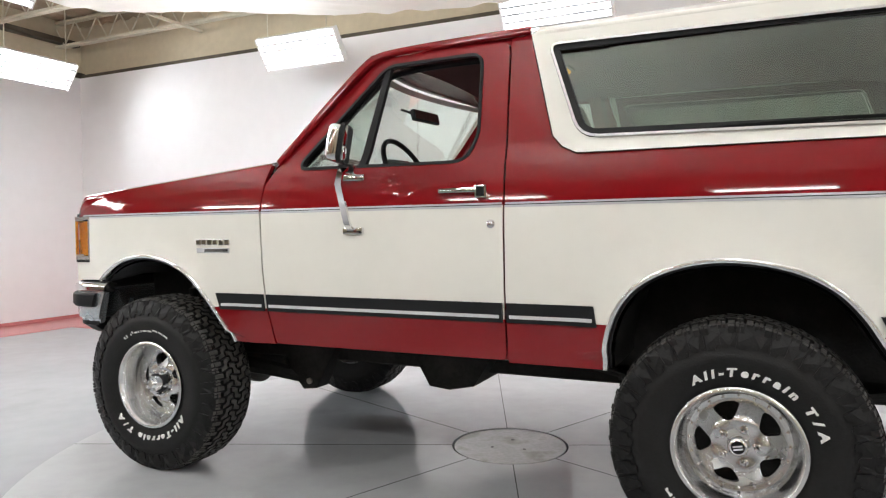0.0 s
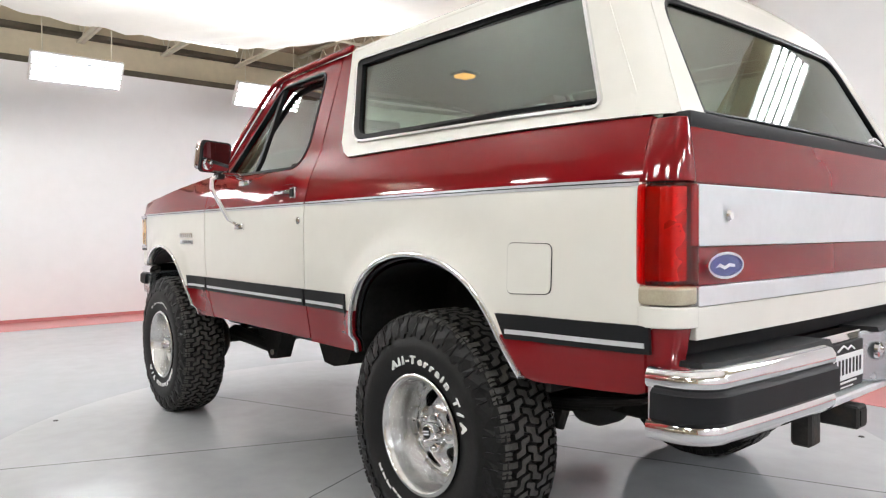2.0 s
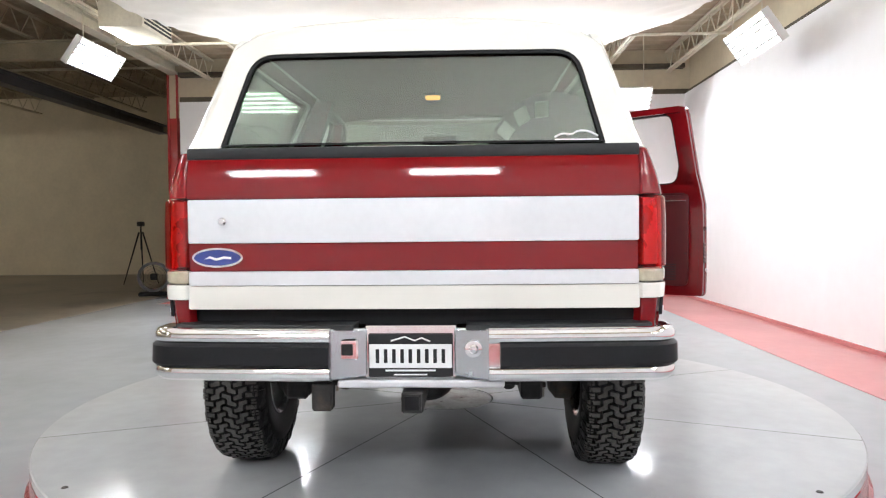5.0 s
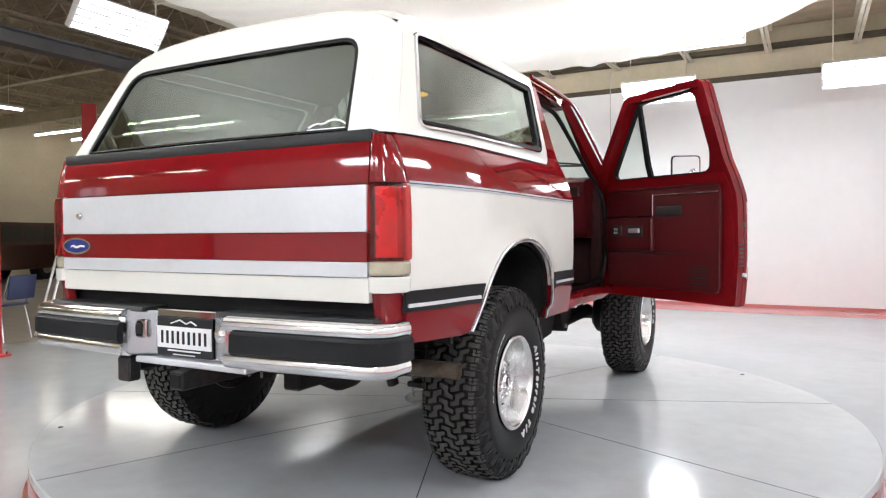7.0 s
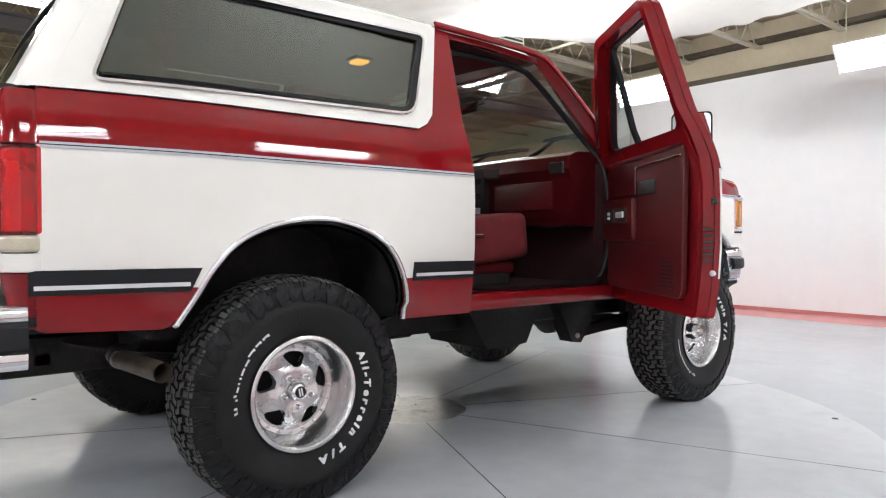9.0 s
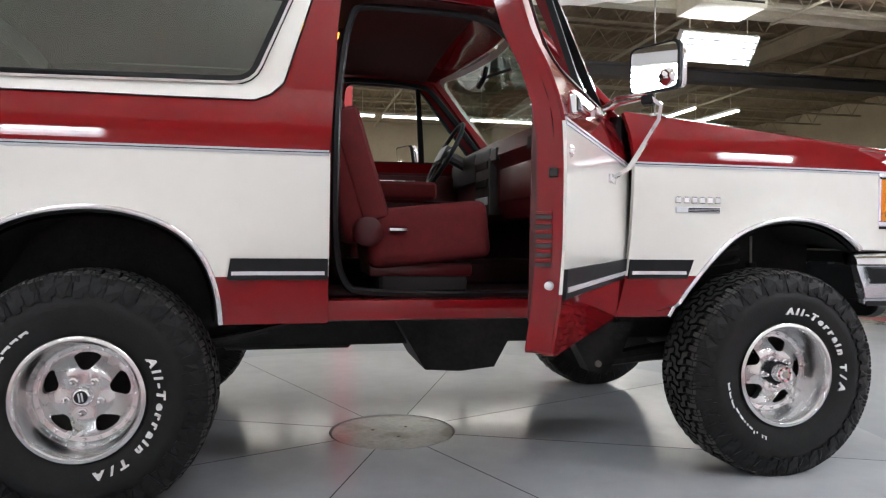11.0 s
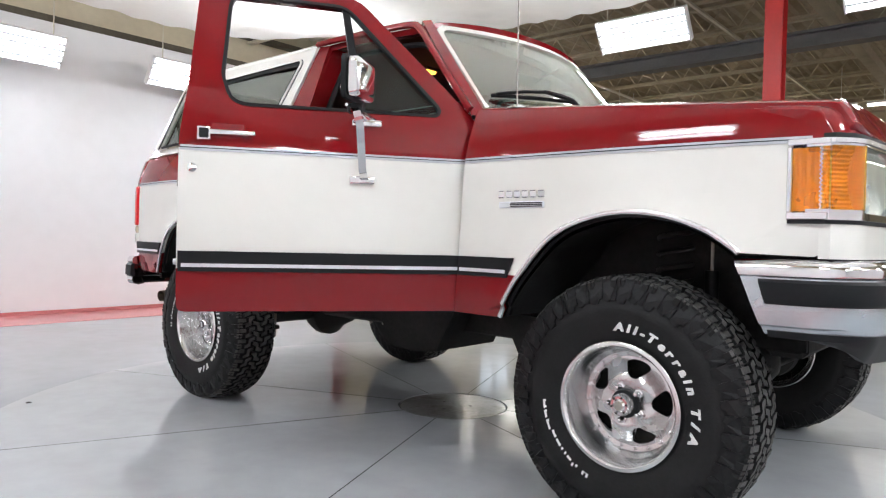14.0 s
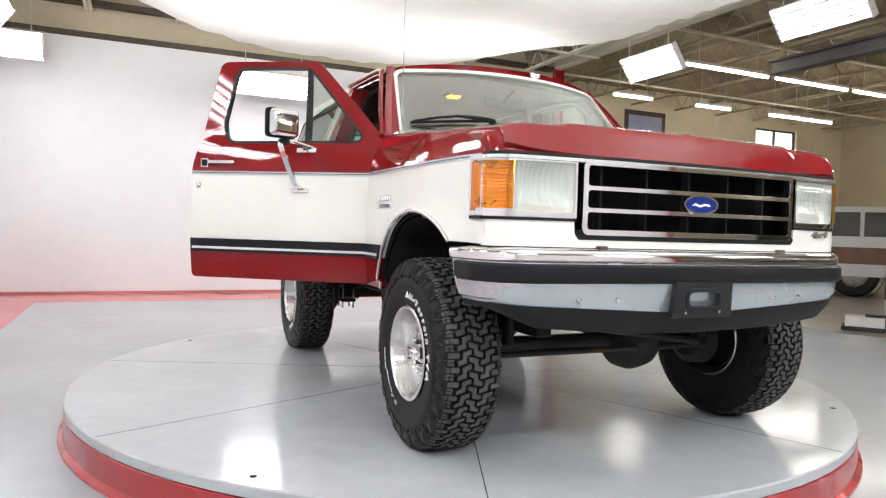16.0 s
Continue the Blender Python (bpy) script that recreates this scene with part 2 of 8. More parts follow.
def lathe(bm, profile, n=48, axis="y", m=None, closed=False):
    """Spins rows of (radius, along) round an axis."""
    rings = []
    for k in range(n):
        a = 2 * math.pi * k / n
        c, s = math.cos(a), math.sin(a)
        ring = []
        for r, h in profile:
            co = {"y": (r * c, h, r * s), "z": (r * c, r * s, h), "x": (h, r * c, r * s)}[axis]
            ring.append(bm.verts.new(m @ Vector(co) if m is not None else co))
        rings.append(ring)
    for k in range(n):
        a, b = rings[k], rings[(k + 1) % n]
        for i in range(len(profile) - (0 if closed else 1)):
            j = (i + 1) % len(profile)
            bm.faces.new((a[i], a[j], b[j], b[i]))
    return rings


def tube(bm, pts, r, n=10, cap=True):
    """A round bar along points; r is one radius or one a point."""
    pts = [Vector(p) for p in pts]
    rr = r if isinstance(r, (list, tuple)) else [r] * len(pts)
    rings, up = [], None
    for i, p in enumerate(pts):
        d = (pts[min(i + 1, len(pts) - 1)] - pts[max(i - 1, 0)]).normalized()
        if up is None:
            up = Vector((0, 0, 1)) if abs(d.z) < 0.9 else Vector((1, 0, 0))
        a = d.cross(up).normalized()
        up = a.cross(d).normalized()
        rings.append([bm.verts.new(p + rr[i] * (math.cos(t) * a + math.sin(t) * up)) for t in [2 * math.pi * k / n for k in range(n)]])
    for a, b in zip(rings, rings[1:]):
        for k in range(n):
            bm.faces.new((a[k], a[(k + 1) % n], b[(k + 1) % n], b[k]))
    if cap:
        bm.faces.new(rings[0][::-1])
        bm.faces.new(rings[-1])


def strip(bm, pts, half, lift, normal):
    """A flat bar along points: half is its half-width across, lift its height along normal(p)."""
    pts = [Vector(p) for p in pts]
    rows = []
    for i, p in enumerate(pts):
        d = (pts[min(i + 1, len(pts) - 1)] - pts[max(i - 1, 0)]).normalized()
        n = Vector(normal(p)).normalized()
        a = d.cross(n).normalized()
        rows.append([bm.verts.new(q) for q in (p - a * half - n * 0.004, p - a * half * 0.9 + n * lift * 0.7, p - a * half * 0.45 + n * lift, p + a * half * 0.45 + n * lift, p + a * half * 0.9 + n * lift * 0.7, p + a * half - n * 0.004)])
    for a, b in zip(rows, rows[1:]):
        for k in range(5):
            bm.faces.new((a[k], a[k + 1], b[k + 1], b[k]))
        bm.faces.new((a[5], a[0], b[0], b[5]))
    bm.faces.new(rows[0][::-1])
    bm.faces.new(rows[-1])


def soften(pts, closed=False, rounds=2):
    """Chaikin's corner cutting on a 2D line."""
    for _ in range(rounds):
        out = [] if closed else [pts[0]]
        last = len(pts) if closed else len(pts) - 1
        for i in range(last):
            p, q = pts[i], pts[(i + 1) % len(pts)]
            out += [tuple(0.75 * a + 0.25 * b for a, b in zip(p, q)), tuple(0.25 * a + 0.75 * b for a, b in zip(p, q))]
        if not closed:
            out.append(pts[-1])
        pts = out
    return pts


def rounded(pts, radii, n=4):
    """A closed 2D outline with rounded corners; radii is one number or one a corner."""
    out = []
    for i, p in enumerate(pts):
        r = radii[i] if isinstance(radii, (list, tuple)) else radii
        a, b, p = Vector(pts[i - 1]), Vector(pts[(i + 1) % len(pts)]), Vector(p)
        if r <= 0:
            out.append(tuple(p))
            continue
        da, db = (a - p), (b - p)
        ra, rb = min(r, da.length * 0.45), min(r, db.length * 0.45)
        s, e = p + da.normalized() * ra, p + db.normalized() * rb
        for k in range(n + 1):
            t = k / n
            out.append(tuple((1 - t) ** 2 * s + 2 * t * (1 - t) * p + t * t * e))
    return out


def panel(outline, place, inward, holes=(), cuts_u=(), cuts_v=(), bands=(), flip=False):
    """A sheet cut from a 2D outline with holes, laid into space by place(u, v) and made thick by the vector inward(u, v).
    bands: rows of (v, material index): faces below v take that index, in rising order."""
    bm = bmesh.new()
    for loop in (outline, *holes):
        vs = [bm.verts.new((u, v, 0)) for u, v in loop]
        for a, b in zip(vs, vs[1:] + vs[:1]):
            bm.edges.new((a, b))
    bmesh.ops.triangle_fill(bm, edges=bm.edges[:], use_beauty=True, use_dissolve=False)
    for axis, cuts in ((0, cuts_u), (1, cuts_v)):
        for c in cuts:
            co, no = [0, 0, 0], [0, 0, 0]
            co[axis], no[axis] = c, 1
            bmesh.ops.bisect_plane(bm, geom=bm.verts[:] + bm.edges[:] + bm.faces[:], dist=1e-5, plane_co=co, plane_no=no)
    for f in bm.faces:
        v = f.calc_center_median().y
        for top, index in bands:
            if v < top:
                f.material_index = index
                break
    bmesh.ops.remove_doubles(bm, verts=bm.verts[:], dist=1e-5)
    uv = {v: (v.co.x, v.co.y) for v in bm.verts}
    faces = bm.faces[:]
    front = list(uv)
    kept = {v: uv[v] for v in front}
    ext = bmesh.ops.extrude_face_region(bm, geom=faces, use_keep_orig=True)
    for g in ext["geom"]:
        if isinstance(g, bmesh.types.BMVert):
            u, v = g.co.x, g.co.y
            g.co = Vector(place(u, v)) + Vector(inward(u, v))
    for v, (u, w) in kept.items():
        v.co = place(u, w)
    return bm


def span(a, b, step):
    n = max(1, int(round(abs(b - a) / step)))
    return [a + (b - a) * k / n for k in range(1, n)]


def smooth_table(points, width=0.03, lo=None, hi=None, n=600):
    """A smoothed curve through (key, value) points, as a function."""
    xs, ys = np.array(points, float).T
    grid = np.linspace(xs[0] if lo is None else lo, xs[-1] if hi is None else hi, n)
    val = np.interp(grid, xs, ys)
    k = max(1, int(width / (grid[1] - grid[0])))
    pad = np.pad(val, k, mode="reflect", reflect_type="odd")
    val = np.convolve(pad, np.ones(2 * k + 1) / (2 * k + 1), mode="valid")
    return lambda z: float(np.interp(z, grid, val))


# ---------------------------------------------------------------- the room
FLOOR = -0.2
X0, X1, Y0, Y1 = -7.8, 8.9, -4.42, 6.2        # the white booth
WX0, WX1, WY1 = -13.0, 17.0, 21.5              # the hall behind it
WALL_TOP, DECK, LOW = 3.75, 5.50, 4.62    # white walls, hall roof, lower roof over the booth
STEP = 5.62


def struct(name, bm, material, label, category, smooth=35.0):
    return tagged(part(name, bm, material, None, "", smooth), label, category, kind="structure")


bm = bmesh.new()
box(bm, (WX0 - 0.3, Y0 - 0.3, FLOOR - 0.2), (WX1 + 0.3, Y1, FLOOR))
struct("floor", bm, EPOXY, "smooth glossy grey epoxy showroom floor", "floor")
struct("floor_hall", newbox((WX0 - 0.3, Y1, FLOOR - 0.2), (WX1 + 0.3, WY1 + 0.3, FLOOR - 0.006)), CONCRETE, "brownish stained concrete floor of the hall", "floor")

# red painted border along the three white walls
BW = 1.05
bm = bmesh.new()
box(bm, (X0, Y0, FLOOR), (X0 + BW, Y1 - 0.6, FLOOR + 0.004))
box(bm, (X0 + BW, Y0, FLOOR), (X1 - BW, Y0 + BW, FLOOR + 0.004))
box(bm, (X1 - BW, Y0, FLOOR), (X1, Y1 - 0.6, FLOOR + 0.004))
struct("floor_border", bm, REDFLOOR, "faded red painted border along the white walls", "floor")

struct("wall_front", newbox((X1, Y0 - 0.12, FLOOR), (X1 + 0.12, 5.6, WALL_TOP)), WALLWHITE, "smooth white painted booth wall", "wall")
struct("wall_right", newbox((X0, Y0 - 0.12, FLOOR), (X1, Y0, WALL_TOP)), WALLWHITE, "smooth white painted booth wall", "wall")
struct("wall_rear", newbox((X0 - 0.12, Y0 - 0.12, FLOOR), (X0, 5.6, WALL_TOP)), WALLWHITE, "smooth white painted booth wall", "wall")

bm = bmesh.new()
box(bm, (X0, Y0, FLOOR), (X1, Y0 + 0.02, FLOOR + 0.05), 0.004)
box(bm, (X0, Y0 + 0.02, FLOOR), (X0 + 0.02, 5.6, FLOOR + 0.05), 0.004)
box(bm, (X1 - 0.02, Y0 + 0.02, FLOOR), (X1, 5.6, FLOOR + 0.05), 0.004)
struct("baseboard", bm, REDFLOOR, "narrow red skirting strip along the white walls", "baseboard")

# block walls of the building above and behind the booth
struct("wall_block_front", newbox((X1 + 0.14, Y0 - 0.4, WALL_TOP - 0.3), (X1 + 0.34, 5.9, DECK)), BLOCK, "tan painted block wall above the white booth", "wall")
struct("wall_block_rear", newbox((X0 - 0.34, Y0 - 0.4, WALL_TOP - 0.3), (X0 - 0.14, 5.9, DECK)), BLOCK, "tan painted block wall above the white booth", "wall")
struct("wall_block_right", newbox((X0 - 0.14, Y0 - 0.4, FLOOR), (X1 + 0.14, Y0 - 0.14, DECK)), BLOCK, "tan painted block wall above the white booth", "wall")
bm = bmesh.new()
box(bm, (X1 + 0.02, Y0 - 0.1, WALL_TOP), (X1 + 0.14, 5.6, WALL_TOP + 0.10))
box(bm, (X0 - 0.14, Y0 - 0.1, WALL_TOP), (X0 - 0.02, 5.6, WALL_TOP + 0.10))
box(bm, (X0, Y0 - 0.14, WALL_TOP), (X1, Y0 - 0.03, WALL_TOP + 0.06))
struct("trim_wall_top", bm, DARKGAP, "dark timber plate on top of the white walls", "trim")

# hall walls, one with a daylit window and a dark doorway
bm = bmesh.new()
box(bm, (WX0 - 0.25, WY1, FLOOR - 0.2), (WX1 + 0.25, WY1 + 0.25, DECK))
struct("wall_hall_far", bm, BLOCK, "tan painted block wall of the hall", "wall")
bm = bmesh.new()
wy, wz = (17.2, 19.2), (3.6, 4.78)
box(bm, (WX0 - 0.25, Y0 - 0.4, FLOOR - 0.2), (WX0, wy[0], DECK))
box(bm, (WX0 - 0.25, wy[1], FLOOR - 0.2), (WX0, WY1, DECK))
box(bm, (WX0 - 0.25, wy[0], FLOOR - 0.2), (WX0, wy[1], wz[0]))
box(bm, (WX0 - 0.25, wy[0], wz[1]), (WX0, wy[1], DECK))
struct("wall_hall_left", bm, BLOCK, "tan painted block wall of the hall with one high window", "wall")
bm = bmesh.new()
box(bm, (WX1, Y0 - 0.4, FLOOR - 0.2), (WX1 + 0.25, WY1, DECK))
box(bm, (WX0, Y0 - 0.4, FLOOR - 0.2), (X0 - 0.34, Y0 - 0.14, DECK))
box(bm, (X1 + 0.34, Y0 - 0.4, FLOOR - 0.2), (WX1, Y0 - 0.14, DECK))
struct("wall_hall_right", bm, BLOCK, "tan painted block wall of the hall", "wall")
win = tagged(part("window_1", newbox((WX0 - 0.2, wy[0], wz[0]), (WX0 - 0.18, wy[1], wz[1])), DAYGLOW), "bright daylit high window with a dark frame", "window", kind="structure")
bm = bmesh.new()
for y in (wy[0], (wy[0] + wy[1]) / 2 - 0.03, wy[1] - 0.06):
    box(bm, (WX0 - 0.17, y, wz[0]), (WX0 - 0.1, y + 0.06, wz[1]))
box(bm, (WX0 - 0.17, wy[0] + 0.06, wz[0]), (WX0 - 0.11, wy[1] - 0.06, wz[0] + 0.06))
box(bm, (WX0 - 0.17, wy[0] + 0.06, wz[1] - 0.06), (WX0 - 0.11, wy[1] - 0.06, wz[1]))
part("window_frame", bm, DARKGAP, win)

# roof: corrugated deck and open-web joists that run lengthwise
bm = bmesh.new()
n, pitch = int((WX1 - WX0 + 1) / 0.3), 0.3
rows = []
for k in range(n * 2 + 1):
    x = WX0 - 0.5 + k * pitch / 2
    z = DECK + (0.05 if (k // 1) % 2 else 0.0)
    rows.append([bm.verts.new((x + dx, y, z + dz)) for dx in (0,) for y in (STEP, WY1 + 0.3) for dz in (0,)])
for a, b in zip(rows, rows[1:]):
    bm.faces.new((a[0], a[1], b[1], b[0]))
box(bm, (WX0 - 0.5, STEP - 0.1, DECK + 0.07), (WX1 + 0.5, WY1 + 0.3, DECK + 0.2))
box(bm, (WX0 - 0.5, STEP - 0.1, LOW), (WX1 + 0.5, STEP, DECK + 0.07))
struct("ceiling", bm, HALLDECK, "corrugated tan roof deck over open joists", "ceiling", smooth=0)


bm = bmesh.new()
rows = []
for k in range(int((WX1 - WX0 + 1) / 0.1) + 1):
    x, z = WX0 - 0.5 + 0.1 * k, LOW + (0.035 if k % 3 == 0 else 0.0)
    rows.append([bm.verts.new((x, y, z)) for y in (Y0 - 0.5, STEP - 0.1)])
for a, b in zip(rows, rows[1:]):
    bm.faces.new((a[0], a[1], b[1], b[0]))
box(bm, (WX0 - 0.5, Y0 - 0.5, LOW + 0.05), (WX1 + 0.5, STEP - 0.1, LOW + 0.15))
struct("ceiling_booth", bm, ROOFMETAL, "ribbed tan roof deck over the booth", "ceiling", smooth=0)
bm = bmesh.new()
box(bm, (X1 - 0.02, Y0, 4.26), (X1 + 0.14, STEP, 4.34))
box(bm, (X0 - 0.14, Y0, 4.26), (X0 + 0.02, STEP, 4.34))
struct("trim_ledger", bm, DARKGAP, "dark ledger beam under the roof joists", "beam")


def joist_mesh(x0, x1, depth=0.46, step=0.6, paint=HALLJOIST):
    bm = bmesh.new()
    for z in (0.0, -depth):
        box(bm, (x0, -0.055, z - 0.035), (x1, -0.008, z))
        box(bm, (x0, 0.008, z - 0.035), (x1, 0.055, z))
    k, x = 0, x0
    while x < x1 - step / 2:
        a, b = (x, 0, -0.02), (x + step / 2, 0, -depth - 0.01)
        c = (x + step, 0, -0.02)
        tube(bm, (a, b), 0.012, 4, False)
        tube(bm, (b, c), 0.012, 4, False)
        x += step
    me = bpy.data.meshes.new("roof_joist")
    bm.to_mesh(me)
    bm.free()
    me.materials.append(paint)
    return me


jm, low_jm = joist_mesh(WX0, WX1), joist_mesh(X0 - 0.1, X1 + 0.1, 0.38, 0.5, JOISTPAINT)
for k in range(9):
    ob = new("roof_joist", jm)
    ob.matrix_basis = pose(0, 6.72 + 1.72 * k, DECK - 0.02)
    tagged(ob, "tan open-web steel roof joist", "joist", "roof joists", "structure")
for k in range(8):
    ob = new("roof_joist", low_jm)
    ob.matrix_basis = pose(0, -4.12 + 1.3 * k, LOW - 0.02)
    tagged(ob, "cream painted open-web steel joist over the booth", "joist", "roof joists", "structure")
# bridging bars across the joists and two deep beams over the columns
bm = bmesh.new()
for x in (-10.5, -6.2, -2.1, 2.1, 6.2, 11.0):
    box(bm, (x, STEP, DECK - 0.56), (x + 0.05, WY1, DECK - 0.515))
    if X0 < x < X1:
        box(bm, (x, Y0, LOW - 0.47), (x + 0.04, STEP - 0.1, LOW - 0.435))
struct("trim_roof_bridging", bm, JOISTPAINT, "thin cream bridging bars under the joists", "bar")
bm = bmesh.new()
for y in (5.75,):
    box(bm, (WX0, y - 0.1, 4.32), (WX1, y + 0.1, 4.36))
    box(bm, (WX0, y - 0.012, 4.36), (WX1, y + 0.012, 4.55))
    box(bm, (WX0, y - 0.1, 4.51), (WX1, y + 0.1, 4.55))
struct("trim_roof_beam", bm, JOISTPAINT, "steel roof beam over the columns", "beam")
bm = bmesh.new()
box(bm, (-5.9, 9.45, 4.28), (WX1, 9.75, 4.32))
box(bm, (-5.9, 9.585, 4.32), (WX1, 9.615, 4.52))
box(bm, (-5.9, 9.45, 4.52), (WX1, 9.75, 4.56))
struct("trim_hall_beam", bm, GREYBEAM, "dark grey steel beam across the hall", "beam")
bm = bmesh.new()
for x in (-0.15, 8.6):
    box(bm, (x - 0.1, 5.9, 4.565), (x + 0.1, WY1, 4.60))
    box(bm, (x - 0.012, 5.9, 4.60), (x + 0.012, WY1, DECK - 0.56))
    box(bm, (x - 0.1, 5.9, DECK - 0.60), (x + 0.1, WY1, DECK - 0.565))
struct("trim_hall_girder", bm, HALLJOIST, "tan steel girder under the roof joists", "beam")


def column(x, y, w=0.2, top=4.32):
    """Red steel column: two flanges, a web, a base plate and its bolts."""
    t = thing("steel_column", "glossy red painted steel column on a base plate", "column", "red columns", "structure", pose(x, y, FLOOR))
    h = top - FLOOR
    bm = bmesh.new()
    box(bm, (-w / 2, -w / 2, 0.02), (w / 2, -w / 2 + 0.014, h), 0.002)
    box(bm, (-w / 2, w / 2 - 0.014, 0.02), (w / 2, w / 2, h), 0.002)
    box(bm, (-0.006, -w / 2 + 0.014, 0.02), (0.006, w / 2 - 0.014, h))
    part("shaft", bm, REDSTEEL, t)
    part("base_plate", newbox((-w * 0.8, -w * 0.8, 0), (w * 0.8, w * 0.8, 0.02), 0.003), REDSTEEL, t)
    for dx in (-1, 1):
        for dy in (-1, 1):
            bm = bmesh.new()
            lathe(bm, [(0.0, 0.05), (0.012, 0.05), (0.012, 0.02), (0.02, 0.02), (0.02, 0.0)], 6, "z", Matrix.Translation((dx * w * 0.65, dy * w * 0.65, 0)))
            part("bolt", bm, REDSTEEL, t)
    return t


column(-0.02, 5.62, 0.2)
column(9.05, 5.78, 0.2)
column(-7.9, 5.78, 0.2)


def lamp_fixture(x, y, z, yaw, tilt, w=1.18, h=0.41, tubes=5, power=38, tone=(0.95, 0.975, 1.0)):
    """Fluorescent flood: white tray, raised ends, bright tubes and two hanging rods."""
    t = thing("lamp_fixture", "hanging white fluorescent flood with lit tubes behind dark dividers", "light", "fluorescent floods", "", pose(x, y, z, tilt, 0, yaw))
    bm = bmesh.new()
    box(bm, (-w / 2, 0.05, -h / 2), (w / 2, 0.065, h / 2), 0.003)
    for s in (-1, 1):
        box(bm, (-w / 2, 0.0, s * h / 2 - 0.008), (w / 2, 0.05, s * h / 2 + 0.008), 0.003)
    part("tray", bm, HOUSING, t)
    for k in range(tubes):
        zc = (k - (tubes - 1) / 2) * h / tubes
        bm = bmesh.new()
        lathe(bm, [(0.0, -w / 2 + 0.03), (0.02, -w / 2 + 0.03), (0.02, w / 2 - 0.03), (0.0, w / 2 - 0.03)], 8, "x", Matrix.Translation((0, 0.0, zc)))
        part("tube", bm, TUBE, t)
        bm = bmesh.new()
        r = h / tubes * 0.46
        prof = [(-r, 0.006), (-r * 0.55, 0.042), (r * 0.55, 0.042), (r, 0.006)]
        vs = [[bm.verts.new((sx * (w / 2 - 0.02), yy, zc + zz)) for zz, yy in prof] for sx in (-1, 1)]
        for a in range(3):
            bm.faces.new((vs[0][a], vs[0][a + 1], vs[1][a + 1], vs[1][a]))
        part("reflector", bm, TUBEBACK, t)
        if k:
            zd = zc - h / tubes / 2
            part("divider", newbox((-w / 2 + 0.01, -0.032, zd - 0.011), (w / 2 - 0.01, 0.0, zd + 0.011)), DIVIDER, t)
    lamp = bpy.data.lights.new("flood_light", "AREA")
    lamp.shape, lamp.size, lamp.size_y, lamp.energy, lamp.color = "RECTANGLE", w - 0.08, 0.04, power, tone
    lo = new("flood_light", lamp)
    lo.parent = t
    lo.matrix_basis = pose(0, -0.024, 0, -90)
    for s in (-1, 1):
        part("end_cap", newbox((s * w / 2 - 0.012, -0.03, -h / 2 - 0.01), (s * w / 2 + 0.012, 0.07, h / 2 + 0.01), 0.004), HOUSING, t)
        bm = bmesh.new()
        m = pose(0, 0, 0, tilt, 0, yaw).to_3x3().inverted()
        foot = Vector((s * w * 0.38, 0.06, h / 2))
        rise = m @ Vector((0, 0, (LOW if y < STEP else DECK) - 0.05 - z - h / 2 * math.cos(radians(tilt))))
        tube(bm, (foot, foot + rise), 0.008, 6)
        part("hanging_rod", bm, JOISTPAINT, t)
    return t


# the tray's lit face looks along its own -y; tilt leans it down
for x, y, z, yaw, power in ((6.85, 3.1, 3.32, -90, 52), (7.75, 0.1, 3.47, -90, 46), (7.85, -2.9, 3.47, -90, 24), (5.55, -0.8, 3.75, -90, 42),
                            (3.9, -3.7, 3.45, 180, 72), (0.6, -3.7, 3.45, 180, 24), (-2.7, -3.7, 3.45, 180, 20), (-5.6, -3.7, 3.45, 180, 22),
                            (-7.3, -3.95, 3.42, 90, 16), (-7.3, -0.1, 3.24, 90, 40), (-7.3, 2.25, 3.26, 90, 48),
                            (-4.4, 5.2, 3.65, 0, 55), (-1.5, 5.2, 3.65, 0, 26), (1.35, 5.2, 3.65, 0, 30), (5.1, 5.2, 3.65, 0, 150)):
    lamp_fixture(x, y, z, yaw, 35, power=(0.92 if yaw == 0 else 0.80) * power, tone={0: (1.0, 0.97, 0.91), 180: (0.90, 0.955, 1.0)}.get(yaw, (0.915, 0.96, 1.0)))


# more floods above the cloth, which glows with them
for x, y in ((-3.4, -0.9), (-0.3, -0.9), (2.8, -0.9), (-3.4, 1.5), (-0.3, 1.5), (2.8, 1.5)):
    lamp_fixture(x, y, 4.08, 90, 90, power=40)


def strip_light(x, y, z, turn, length=2.4, glow=None):
    t = thing("strip_light", "bare lit fluorescent strip under the hall roof", "light", "hall strip lights", "", pose(x, y, z, 0, 0, turn))
    part("batten", newbox((-length / 2, -0.05, 0), (length / 2, 0.05, 0.06), 0.005), HOUSING, t)
    bm = bmesh.new()
    lathe(bm, [(0.0, -length / 2 + 0.02), (0.028, -length / 2 + 0.02), (0.028, length / 2 - 0.02), (0.0, length / 2 - 0.02)], 8, "x", Matrix.Translation((0, 0, -0.03)))
    part("tube", bm, glow or TUBEFAR, t)
    for d in (-0.35, 0.35):
        bm = bmesh.new()
        tube(bm, [(d * length, 0, 0.06), (d * length, 0, DECK - z)], 0.006, 4)
        part("hanger_rod", bm, HOUSING, t)
    return t


for y in (9.42, 12.14, 14.88, 16.22):
    strip_light(-9.95, y, 4.52, 90, 1.25)
for k in range(5):
    strip_light(-6.95, 9.5 + 2.62 * k, 4.6, 90)
for x in (9.7, 11.0):
    for k in range(3):
        strip_light(x, 14.2 + 2.62 * k, 4.5, 90, 2.4, TUBEDIM)
for k in range(4):
    strip_light(-2.2 + 2.6 * k, 16.4, 4.5, 0, 2.4, TUBEDIM)

